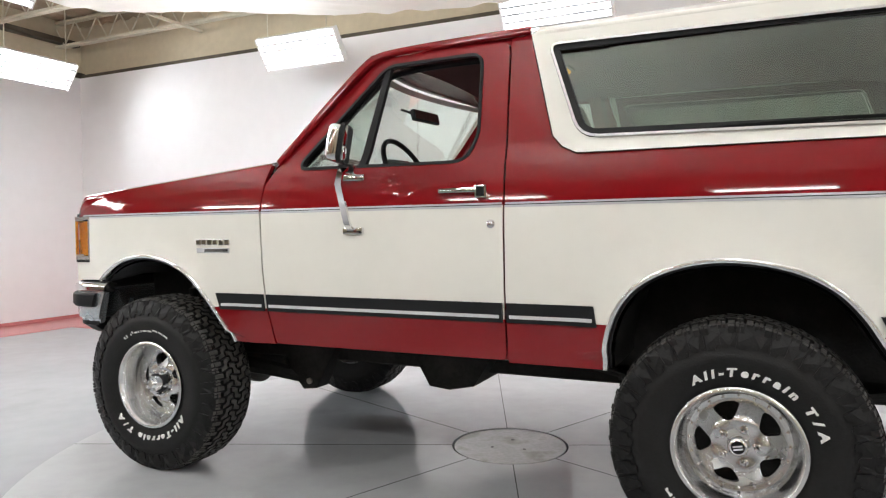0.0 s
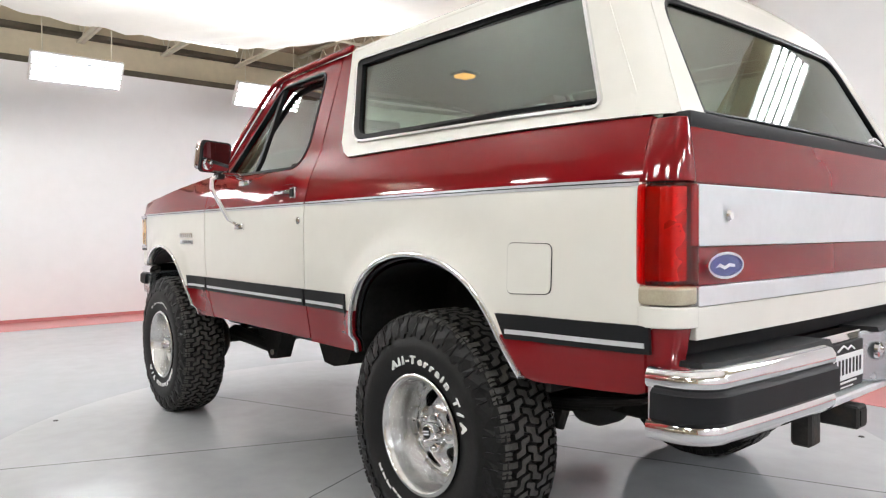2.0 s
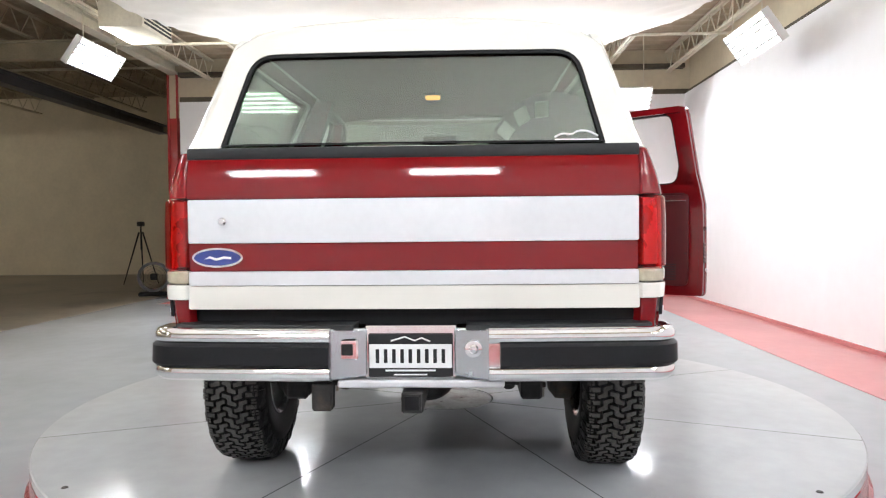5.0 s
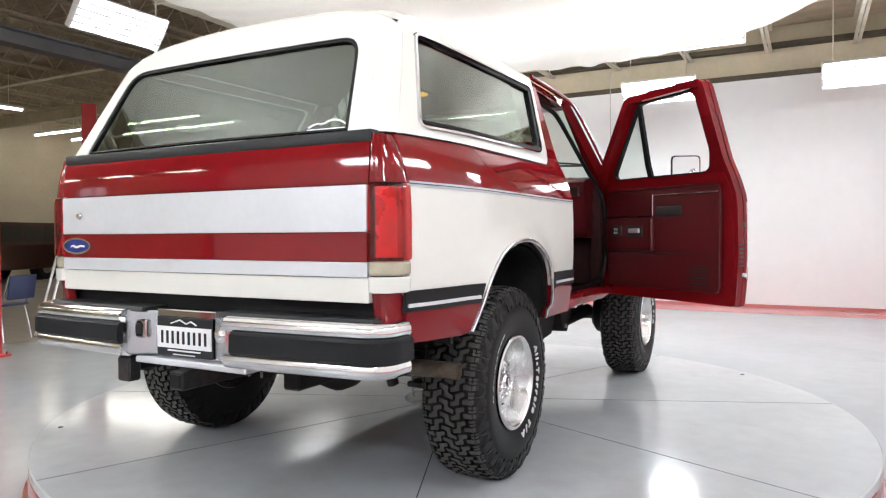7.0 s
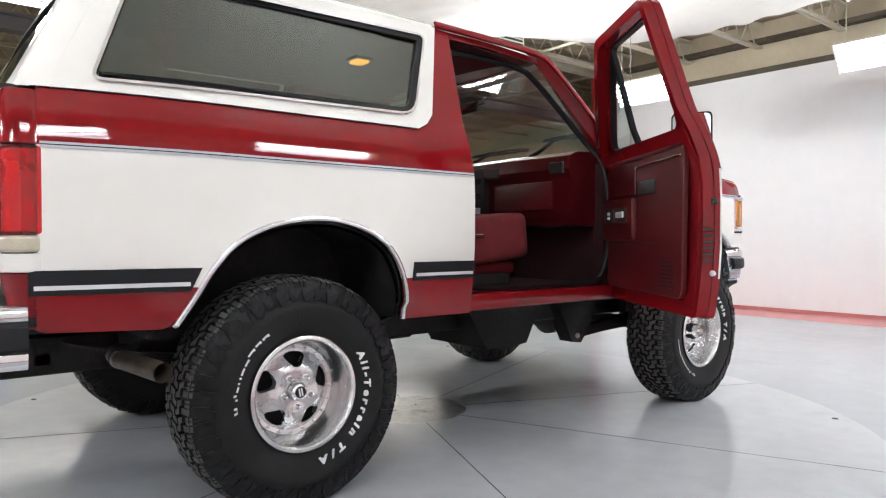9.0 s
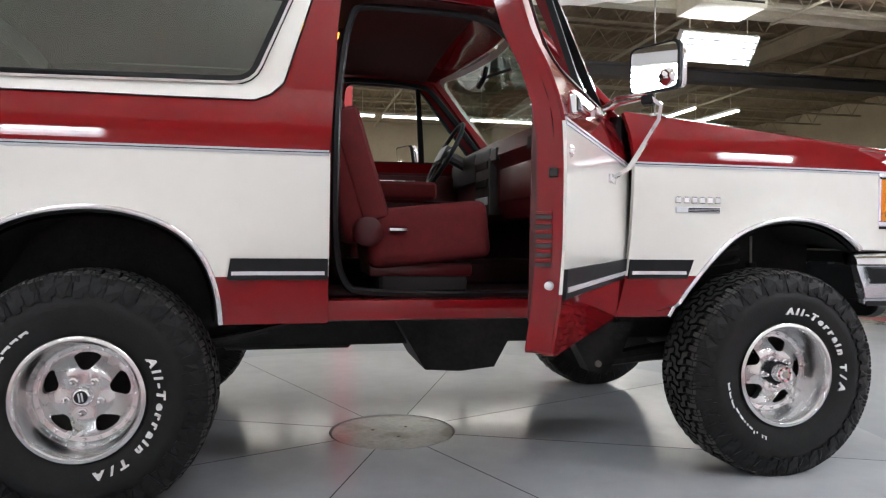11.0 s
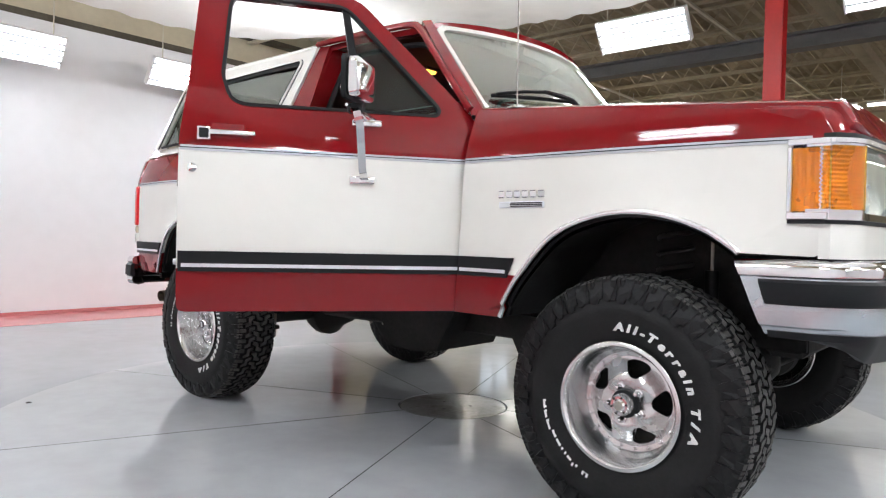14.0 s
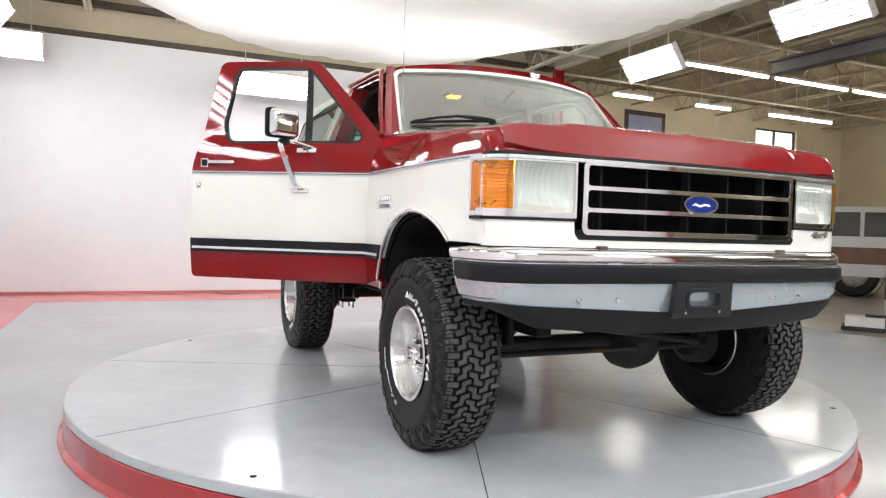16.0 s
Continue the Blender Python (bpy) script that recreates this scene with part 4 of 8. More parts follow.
    for k in range(6):
        lo3, hi3 = sorted((s * (y - 0.076), s * (y - 0.036)))
        z = 0.892 + 0.024 * k
        part("edge_slot", newbox((-0.5125, lo3, z), (-0.5110, hi3, z + 0.010)), DARKTRIM, d)
        part("edge_vent", newbox((-0.5135, lo3, z + 0.010), (-0.5110, hi3, z + 0.019), 0.001), RED, d)
    lo3, hi3 = sorted((s * (y - 0.07), s * (y - 0.02)))
    part("latch", newbox((-0.514, lo3, 1.115), (-0.509, 0.5 * (lo3 + hi3), 1.14), 0.003), IRON, d)
    bm = bmesh.new()
    lathe(bm, [(0.0, -0.014), (0.010, -0.012), (0.012, 0.0)], 12, "x", Matrix.Translation((-0.512, s * (y - 0.04), 0.845)))
    part("edge_stop", bm, SILVER, d)
    return d


for s in (1, -1):
    f = part("front_fender", panel(FENDER, on_side(s), side_in(s), (), CUTS_X, CUTS_Z, TWO_TONE), BODY, truck, "red and cream two-tone front fender", 30)
    bevelled(f)
    side_moulding(f, 0.626, 0.868, s, 0.006, 0.030)
    belt_stripe(f, 0.650, 1.862, s)
    arch_trim(f, FRONT_ARCH, s)
    badge(f, s)
    q = part("rear_quarter", panel(QUARTER, on_side(s), side_in(s), (), CUTS_X, CUTS_Z, TWO_TONE), BODY, truck, "red and cream two-tone rear quarter panel", 30)
    bevelled(q)
    side_moulding(q, -0.862, -0.522, s, 0.012, 0.0)
    side_moulding(q, -2.195, -1.755, s, 0.0, 0.035)
    belt_stripe(q, -2.165, -0.520, s)
    arch_trim(q, REAR_ARCH, s)
    part("pillar_seam", panel([(-0.672, 1.498), (-0.50, 1.503), (-0.50, 1.507), (-0.670, 1.502)], lambda x, z: (x, s * (side_y(x, z) + 0.002), z), side_in(s, 0.004)), RED, q)
    h = part("hardtop_side", panel(HARDTOP, lambda x, z: (x, s * (side_y(x, z) + 0.012), z), side_in(s, 0.03), (SIDEWIN,), CUTS_X, CUTS_Z), CREAM, truck, "cream fibreglass hardtop side", 30)
    bevelled(h, 0.008, 3)
    frame_on("window_seal", SIDEWIN, 0.026, 0.009, on_side(s), side_in(s, 0.02), lambda u, v: (0, s * 0.014, 0), SEAL, h, "black rubber seal")
    frame_on("window_trim", SIDEWIN, 0.004, 0.006, on_side(s), side_in(s, 0.010), lambda u, v: (0, s * 0.024, 0), CHROME, h, "bright metal window trim")
    part("side_window_pane", panel(ring(SIDEWIN, -0.012), lambda x, z: (x, s * (side_y(x, z) - 0.001), z), side_in(s, 0.005), cuts_u=span(-2, -0.6, 0.1)), SHADE, h, "dark tinted side window")
    door = make_door(s)
    if s < 0:
        hinge = Vector((0.564, -0.911, 0))
        door.matrix_basis = Matrix.Translation(hinge) @ pose(0, 0, 0, 0, 0, 55.2) @ Matrix.Translation(-hinge)

# fuel door on the driver's side
FUEL = rounded([(-1.752, 0.945), (-1.910, 0.952), (-1.915, 1.096), (-1.755, 1.098)], 0.022, 4)
frame_on("fuel_door_gap", FUEL, 0.0010, 0.0010, on_side(1), side_in(1, 0.003), lambda u, v: (0, 0.0016, 0), SEAL, truck)
part("fuel_door", panel(ring(FUEL, -0.0016), lambda x, z: (x, side_y(x, z) + 0.004, z), side_in(1, 0.005), cuts_u=span(-1.9, -1.75, 0.04), cuts_v=span(0.95, 1.1, 0.04)), CREAM, truck, "flush cream fuel filler door")


# ---------------------------------------------------------------- roof, hood, glass
def roof_z(x, y):
    zc = ROOF_C(x)
    t = min(1.0, abs(y) / 0.76)
    return zc - 0.060 * t ** 2.6 - 0.03 * max(0.0, t - 0.9) / 0.1


ROOF_C = smooth_table([(-2.05, 1.975), (-1.9, 2.005), (-1.6, 2.03), (-0.6, 2.028), (-0.2, 2.024), (0.1, 2.006), (0.25, 1.998), (0.40, 1.986)], 0.08)


def ws_x(y, z):
    """The windscreen's place along the truck: leaning back and bowed."""
    t = (z - 1.47) / (1.945 - 1.47)
    return 0.83 + (0.37 - 0.83) * t - 0.215 * (abs(y) / 0.80) ** 2


FRONT_ROOF = [(-0.56, -0.745), (-0.56, 0.745)] + [(0.375 - 0.215 * (y / 0.80) ** 2, y) for y in np.linspace(0.72, -0.72, 19)]
r = part("front_roof", panel(FRONT_ROOF, lambda x, y: (x, y, roof_z(x, y)), lambda x, y: (0, 0, -0.03), cuts_u=span(-0.56, 0.37, 0.08), cuts_v=span(-0.75, 0.75, 0.075)), RED, truck, "red painted steel front roof", 40)
REAR_ROOF = rounded([(-0.562, -0.758), (-1.60, -0.758), (-1.85, -0.73), (-1.90, -0.50), (-1.90, 0.50), (-1.85, 0.73), (-1.60, 0.758), (-0.562, 0.758)], [0, 0.2, 0.06, 0.15, 0.15, 0.06, 0.2, 0], 5)
r = part("hardtop_roof", panel(REAR_ROOF, lambda x, y: (x, y, roof_z(x, y) + 0.008), lambda x, y: (0, 0, -0.03), cuts_u=span(-1.98, -0.56, 0.08), cuts_v=span(-0.76, 0.76, 0.075)), CREAM, truck, "cream fibreglass hardtop roof", 40)
for s in (1, -1):
    bm = bmesh.new()
    pts = [(0.60, s * 0.905, 1.475), (0.40, s * 0.852, 1.69), (0.205, s * 0.785, 1.905), (0.15, s * 0.764, 1.938), (0.0, s * 0.760, 1.950), (-0.3, s * 0.760, 1.957), (-0.555, s * 0.760, 1.960)]
    strip(bm, soften(pts, rounds=2), 0.016, 0.012, lambda p: (0, s, 0.35))
    part("drip_rail", bm, RED, truck, "red drip rail over the door")
    # screen pillar between the door and the screen
    bm = bmesh.new()
    rows = []
    for k in range(13):
        t = k / 12
        z = 1.45 + (1.955 - 1.45) * t
        yo = PROF(z) - 0.004
        xo = 0.615 + (0.175 - 0.615) * t
        yi = 0.80 + (0.70 - 0.80) * t
        xi = ws_x(yi, z)
        rows.append([bm.verts.new(p) for p in ((xo, s * yo, z), (xo * 0.45 + xi * 0.55 + 0.028, s * (yo * 0.62 + yi * 0.38), z), (xi + 0.006, s * yi, z), (xi - 0.05, s * (yi - 0.01), z), (xo - 0.05, s * (yo - 0.05), z))])
    for a, b in zip(rows, rows[1:]):
        for i in range(5):
            bm.faces.new((a[i], a[(i + 1) % 5], b[(i + 1) % 5], b[i]))
    bm.faces.new(rows[0])
    bm.faces.new(rows[-1][::-1])
    part("screen_pillar", bm, RED, truck, "", 40)
    # door opening: sill, jambs and black seal
    part("door_sill", newbox((-0.53, min(s * 0.70, s * 0.955), 0.66), (0.66, max(s * 0.70, s * 0.955), 0.735), 0.012, None, 2), RED, truck, "red painted door sill")
    lo, hi = sorted((s * 0.80, s * 0.955))
    bm = bmesh.new()
    box(bm, (-0.58, lo, 0.70), (-0.525, hi - 0.03 if s > 0 else hi, 1.36), 0.01)
    part("rear_jamb", bm, RED, truck)
    bm = bmesh.new()
    rows = []
    for z in (1.45, 1.6, 1.75, 1.93):
        yo = PROF(z) - 0.02
        xx = -0.52 + 0.06 * (z - 1.45) / 0.48
        rows.append([bm.verts.new(p) for p in ((xx, s * yo, z), (xx, s * (yo - 0.11), z), (xx - 0.07, s * (yo - 0.11), z), (xx - 0.07, s * yo, z))])
    for a, b in zip(rows, rows[1:]):
        for i in range(4):
            bm.faces.new((a[i], a[(i + 1) % 4], b[(i + 1) % 4], b[i]))
    part("rear_pillar", bm, RED, truck)
    part("front_jamb", newbox((0.61, s * 0.89 if s < 0 else 0.80, 0.70), (0.65, -0.80 if s < 0 else 0.89, 1.46), 0.01), SEAL, truck)
    bm = bmesh.new()
    seal = [(0.56, 1.44), (0.57, 0.95), (0.52, 0.78), (0.45, 0.745), (-0.40, 0.745), (-0.47, 0.80), (-0.495, 0.95), (-0.49, 1.45), (-0.43, 1.86), (-0.36, 1.895), (0.10, 1.885), (0.20, 1.83), (0.56, 1.44)]
    tube(bm, [(x, s * (PROF(z) - 0.105), z) for x, z in soften(seal, rounds=2)], 0.015, 6)
    part("door_seal", bm, SEAL, truck, "black rubber door seal")

# windscreen, cream reveal moulding, wipers
WS = rounded([(-0.80, 1.475), (0.80, 1.475), (0.708, 1.908), (-0.708, 1.908)], [0.06, 0.06, 0.05, 0.05], 4)
scr = lambda y, z: (ws_x(y, z), y, z + 0.02 * (1 - (y / 0.8) ** 2) * (1 if z > 1.7 else 0.5))
w = part("windscreen", panel(WS, scr, lambda y, z: (-0.006, 0, -0.002), cuts_u=span(-0.8, 0.8, 0.08), cuts_v=span(1.47, 1.93, 0.1)), TINT, truck, "tinted curved windscreen")
w.visible_shadow = False
bm = panel(ring(WS, 0.019), lambda y, z: tuple(Vector(scr(y, z)) + Vector((0.012, 0, 0.004))), lambda y, z: (-0.02, 0, -0.006), holes=(ring(WS, -0.004),), cuts_u=span(-0.8, 0.8, 0.08))
part("screen_moulding", bm, CREAM, truck, "cream windscreen surround", 50)
for y0, z0, y1, z1 in ((-0.735, 1.555, -0.27, 1.578), (-0.10, 1.545, 0.40, 1.540)):
    wp = thing_part("wiper", truck, "black windscreen wiper")
    lift = lambda f, out: Vector(scr(y0 + (y1 - y0) * f, z0 + (z1 - z0) * f)) + Vector((out, 0, out * 0.7))
    bm = bmesh.new()
    tube(bm, [lift(f, 0.012) for f in np.linspace(0, 1, 9)], 0.0085, 6)
    part("wiper_blade", bm, SEAL, wp)
    bm = bmesh.new()
    tube(bm, [lift(0.03, 0.020), lift(0.28, 0.040), lift(0.5, 0.046), lift(0.72, 0.040), lift(0.97, 0.020)], 0.0075, 6)
    part("wiper_bridge", bm, SEAL, wp)
    bm = bmesh.new()
    tube(bm, [lift(0.48, 0.050), lift(0.85, 0.046) + Vector((0, 0, -0.022)), lift(1.12, 0.020) + Vector((0.02, 0, -0.062)), lift(1.3, 0.0) + Vector((0.03, 0, -0.085))], [0.008, 0.011, 0.013, 0.016], 6)
    part("wiper_arm", bm, SEAL, wp)


def front_x(y):
    a = abs(y)
    return 2.022 - 0.055 * a * a if a < 0.6 else 2.0022 - 0.11 * (a - 0.6) - 2.0 * max(0, a - 0.86) ** 1.5


def hood_z(x, y):
    """The hood: a crown with two creases, falling to its front lip."""
    edge = 1.474 - 0.106 * (x - 0.64) / 1.2
    t = min(1.0, abs(y) / 0.90)
    crown = 0.032 * (1 - t ** 14) + 0.011 * (1 / (1 + math.exp((abs(y) - 0.60) / 0.009))) + 0.006 * math.exp(-(y / 0.022) ** 2)
    z = edge + crown
    reach = 0.095 - 0.045 * max(0.0, abs(y) - 0.7) / 0.2
    lip = x - (front_x(y) - reach)
    if lip > 0:
        u = min(1.0, lip / (reach - 0.005))
        z += (1.270 + 0.035 * t ** 6 - z) * (0.12 * u + 0.88 * u ** 1.7)
    return z


HOOD_Y = sorted([k * 0.0895 / 2 for k in range(-20, 21)] + [s * (0.5701 + 0.012 * k) for s in (-1, 1) for k in range(6)] + [s * v for s in (-1, 1) for v in (0.011, 0.022, 0.033)] + [s * v for s in (-1, 1) for v in (0.865, 0.878, 0.887, 0.8925)])


def on_hood(y, t):
    xb = 0.87 - 0.225 * (y / 0.9) ** 2
    xf = front_x(y * 0.99) - 0.004
    x = xb + (xf - xb) * t
    return (x, y, hood_z(x, y))


HOOD_T = list(np.linspace(0.0, 0.84, 11)) + [0.88, 0.905] + list(np.linspace(0.92, 1.0, 14))
bm = bmesh.new()
skins = [[[bm.verts.new(Vector(on_hood(y, t)) - Vector((drop * t ** 8, 0, drop))) for t in HOOD_T] for y in HOOD_Y] for drop in (0.0, 0.025)]
for skin, order in zip(skins, (1, -1)):
    for a, b in zip(skin, skin[1:]):
        for k in range(len(HOOD_T) - 1):
            bm.faces.new((a[k], a[k + 1], b[k + 1], b[k])[::order])
up, dn = skins
for a, b in ((up[0], dn[0]), (up[-1], dn[-1]), ([r[0] for r in up], [r[0] for r in dn]), ([r[-1] for r in up], [r[-1] for r in dn])):
    for k in range(len(a) - 1):
        bm.faces.new((a[k], a[k + 1], b[k + 1], b[k]))
bmesh.ops.recalc_face_normals(bm, faces=bm.faces)
hd = part("hood", bm, RED, truck, "glossy red creased hood", 45)
bevelled(hd, 0.006, 2)
part("cowl", newbox((0.60, -0.80, 1.44), (0.70, 0.80, 1.478), 0.01), SEAL, truck, "black cowl under the screen")
an = thing_part("aerial", truck, "thin radio aerial on a chrome base")
bm = bmesh.new()
lathe(bm, [(0.0, 0.02), (0.02, 0.018), (0.045, 0.006), (0.047, 0.0)], 20, "z", Matrix.Translation((0.80, -0.865, 1.462)))
part("aerial_base", bm, CHROME, an)
bm = bmesh.new()
tube(bm, [(0.80, -0.865, 1.475), (0.79, -0.865, 2.25)], [0.003, 0.0018], 6)
part("aerial_rod", bm, STEEL, an)

# ---------------------------------------------------------------- front end
def nose_y(y):
    """The nose sits a little off the body's centre line."""
    return y - 0.022 * (1 - min(1.0, abs(y) / 0.95) ** 6)


def on_front(off=0.0):
    return lambda y, z: (front_x(y) + off, nose_y(y), z)


back = lambda d: (lambda y, z: (-d, 0, 0))
GR = rounded([(-0.562, 0.968), (0.562, 0.968), (0.562, 1.252), (-0.562, 1.252)], 0.03, 4)
HEAD_OUT = [(-0.945, 0.920), (0.945, 0.920), (0.945, 1.03), (0.592, 1.03), (0.588, 0.975), (0.565, 0.952), (-0.565, 0.952), (-0.588, 0.975), (-0.592, 1.03), (-0.945, 1.03)]
hp = part("header_panel", panel(HEAD_OUT, on_front(0.0), back(0.03), cuts_u=span(-0.945, 0.945, 0.05)), CREAM, truck, "cream header panel below grille and lamps", 40)
bevelled(hp, 0.006, 2)
# added near-black sheet that stands for the shade behind grille and lamps
part("radiator_shade", newbox((1.78, -0.80, 0.93), (1.84, 0.80, 1.30)), VOID, truck, "black sheet for the shade behind grille and lamps")
gr = thing_part("grille", truck, "chrome grille with three black openings")
gm = panel(ring(GR, 0.0), on_front(0.012), back(0.04), holes=[rounded([(-0.540, a), (0.540, a), (0.540, b), (-0.540, b)], 0.012, 2) for a, b in ((0.990, 1.056), (1.073, 1.140), (1.157, 1.234))], cuts_u=span(-0.56, 0.56, 0.08))
g = part("grille_frame", gm, CHROME, gr, "", 40)
bevelled(g, 0.008, 3)
part("grille_gap", panel([(-0.57, 0.950), (0.57, 0.950), (0.588, 0.972), (0.575, 0.984), (-0.575, 0.984), (-0.588, 0.972)], on_front(0.003), back(0.03), cuts_u=span(-0.58, 0.58, 0.08)), SEAL, gr)
for a, b in ((0.996, 1.052), (1.078, 1.136), (1.162, 1.230)):
    for k in range(5):
        y = -0.44 + 0.22 * k
        part("grille_fin", newbox((front_x(y) - 0.09, nose_y(y) - 0.005, a - 0.01), (front_x(y) - 0.05, nose_y(y) + 0.005, b + 0.01)), SEAL, gr)
# second near-black sheet, the dark hollow seen through the grille openings
part("grille_back", newbox((1.86, -0.57, 0.98), (1.885, 0.57, 1.28)), VOID, gr)


def oval(parent, m, w=0.095, h=0.037):
    """Blue oval badge with a bright rim and a plain white stroke."""
    o = thing_part("oval_badge", parent, "blue oval badge with a chrome rim")
    e = [(w * math.cos(2 * math.pi * k / 40), h * math.sin(2 * math.pi * k / 40)) for k in range(40)]
    pl = lambda d: (lambda u, v: tuple(m @ Vector((u, v, d))))
    dn = lambda d: (lambda u, v: tuple(m.to_3x3() @ Vector((0, 0, -d))))
    part("badge_rim", panel(ring(e, 0.0), pl(0.010), dn(0.012), holes=(ring(e, -0.007),)), CHROME, o)
    part("badge_face", panel(ring(e, -0.006), pl(0.006), dn(0.008)), BLUE, o)
    k = w / 0.095
    wave = [(-0.052, -0.006), (-0.030, 0.006), (-0.005, -0.002), (0.022, 0.005), (0.050, 0.002), (0.050, -0.006), (0.022, -0.004), (-0.005, -0.011), (-0.030, -0.003)]
    part("badge_stroke", panel([(x * k, z * k) for x, z in wave], pl(0.0075), dn(0.003)), WHITEMARK, o)


oval(gr, Matrix.Translation((front_x(0) + 0.014, nose_y(0), 1.105)) @ Matrix(((0, 0, 1, 0), (1, 0, 0, 0), (0, 1, 0, 0), (0, 0, 0, 1))), 0.092, 0.040)
for s in (1, -1):
    hl = thing_part("headlamp", truck, "wide rectangular headlamp in a chrome bezel")
    o = [(s * 0.585, 1.030), (s * 0.955, 1.030), (s * 0.955, 1.060), (s * 0.860, 1.060), (s * 0.860, 1.234), (s * 0.955, 1.234), (s * 0.955, 1.243), (s * 0.585, 1.243)]
    o = o if s > 0 else o[::-1]
    i1 = rounded([(s * 0.595, 1.050), (s * 0.852, 1.050), (s * 0.852, 1.236), (s * 0.595, 1.236)][:: 1 if s > 0 else -1], 0.008, 2)
    z = part("bezel", panel(o, on_front(0.006), back(0.06), holes=(i1,), cuts_u=span(s * 0.585, s * 0.955, 0.04)), CHROME, hl, "", 40)
    bevelled(z, 0.004, 2)
    dish = lambda y, z: (front_x(y) - 0.006 - 0.05 * max(0.0, 1 - (abs((y - s * 0.717) / 0.118)) ** 2.4) * max(0.0, 1 - (abs(z - 1.146) / 0.086) ** 2.4) + 0.0016 * math.sin(y * 260 + 1.6 * math.floor((z - 1.05) / 0.047)), nose_y(y), z)
    part("reflector", panel(i1, dish, back(0.004), cuts_u=span(s * 0.6, s * 0.834, 0.004), cuts_v=span(1.06, 1.232, 0.012)), HEADBOWL, hl, "silvered lamp reflector", 60)
    part("lens", panel(i1, lambda y, z: (front_x(y) + 0.006 + 0.006 * (1 - ((z - 1.146) / 0.084) ** 2), nose_y(y), z), back(0.004), cuts_u=span(s * 0.6, s * 0.83, 0.02), cuts_v=span(1.06, 1.23, 0.03)), LAMPGLASS, hl, "clear lamp lens", 40)
    o2 = [(s * 0.858, 1.058), (s * 0.950, 1.058), (s * 0.950, 1.236), (s * 0.858, 1.236)][:: 1 if s > 0 else -1]
    part("turn_lens", panel(o2, on_front(0.010), back(0.006), cuts_u=span(s * 0.860, s * 0.960, 0.014), cuts_v=(1.12, 1.18)), AMBERGLASS, hl, "amber turn signal lens", 40)
    bowl = lambda y, z: (front_x(y) - 0.016 - 0.03 * max(0.0, 1 - (abs(y - s * 0.895) / 0.055) ** 2) * max(0.0, 1 - (abs(z - 1.147) / 0.09) ** 2) + 0.0025 * math.sin(z * 520), nose_y(y), z)
    part("turn_bowl", panel([(s * 0.862, 1.060), (s * 0.954, 1.060), (s * 0.954, 1.234), (s * 0.862, 1.234)][:: 1 if s > 0 else -1], bowl, back(0.004), cuts_u=span(s * 0.862, s * 0.952, 0.010), cuts_v=span(1.06, 1.234, 0.003)), REFLECT, hl, "faceted lamp bowl", 20)
    # amber lens round the corner, on the side
    cor = [(1.815, 1.052), (1.908, 1.052), (1.908, 1.234), (1.815, 1.234)]
    part("side_marker", panel(cor, lambda x, z: (x, s * (0.957 - 0.10 * max(0.0, x - 1.845)), z), lambda x, z: (0, -s * 0.006, 0)), AMBERGLASS, hl, "amber side marker lens")
    inn = [(1.814, 1.054), (1.900, 1.054), (1.900, 1.232), (1.814, 1.232)]
    part("marker_bowl", panel(inn, lambda x, z: (x, s * (0.9485 - 0.10 * max(0.0, x - 1.845) + 0.0015 * math.sin(x * 300) - 0.006 * math.sin((z - 1.054) / 0.178 * math.pi)), z), lambda x, z: (0, -s * 0.004, 0), cuts_u=span(1.814, 1.900, 0.005), cuts_v=span(1.054, 1.232, 0.02)), REFLECT, hl, "", 30)
    gap = [(s * 0.585, 1.018), (s * 0.952, 1.018), (s * 0.952, 1.029), (s * 0.585, 1.029)][:: 1 if s > 0 else -1]
    part("lower_gap", panel(gap, on_front(0.005), back(0.03), cuts_u=span(s * 0.585, s * 0.96, 0.04)), SEAL, hl)
    lo, hi = sorted((s * 0.935, s * 0.9605))
    part("corner_gap", newbox((1.806, lo, 1.018), (1.902, hi, 1.029)), SEAL, hl)
    for x0, z0, x1, z1 in ((1.802, 1.030, 1.908, 1.050), (1.802, 1.240, 1.910, 1.257), (1.802, 1.051, 1.813, 1.235)):
        part("corner_trim", newbox((x0, lo, z0), (x1, hi, z1), 0.002), BRIGHT, hl)
    part("lamp_surround", newbox((1.79, min(s * 0.56, s * 0.94), 1.03), (1.835, max(s * 0.56, s * 0.94), 1.25)), SEAL, hl)
part("hood_gap", panel([(-0.938, 1.257), (0.938, 1.257), (0.938, 1.272), (-0.938, 1.272)], on_front(-0.002), back(0.03), cuts_u=span(-0.938, 0.938, 0.05)), SEAL, truck)
part("header_trim", panel([(-0.950, 1.244), (0.950, 1.244), (0.950, 1.257), (-0.950, 1.257)], on_front(0.011), back(0.03), cuts_u=span(-0.950, 0.950, 0.05)), BRIGHT, truck, "bright strip under the hood lip", 40)
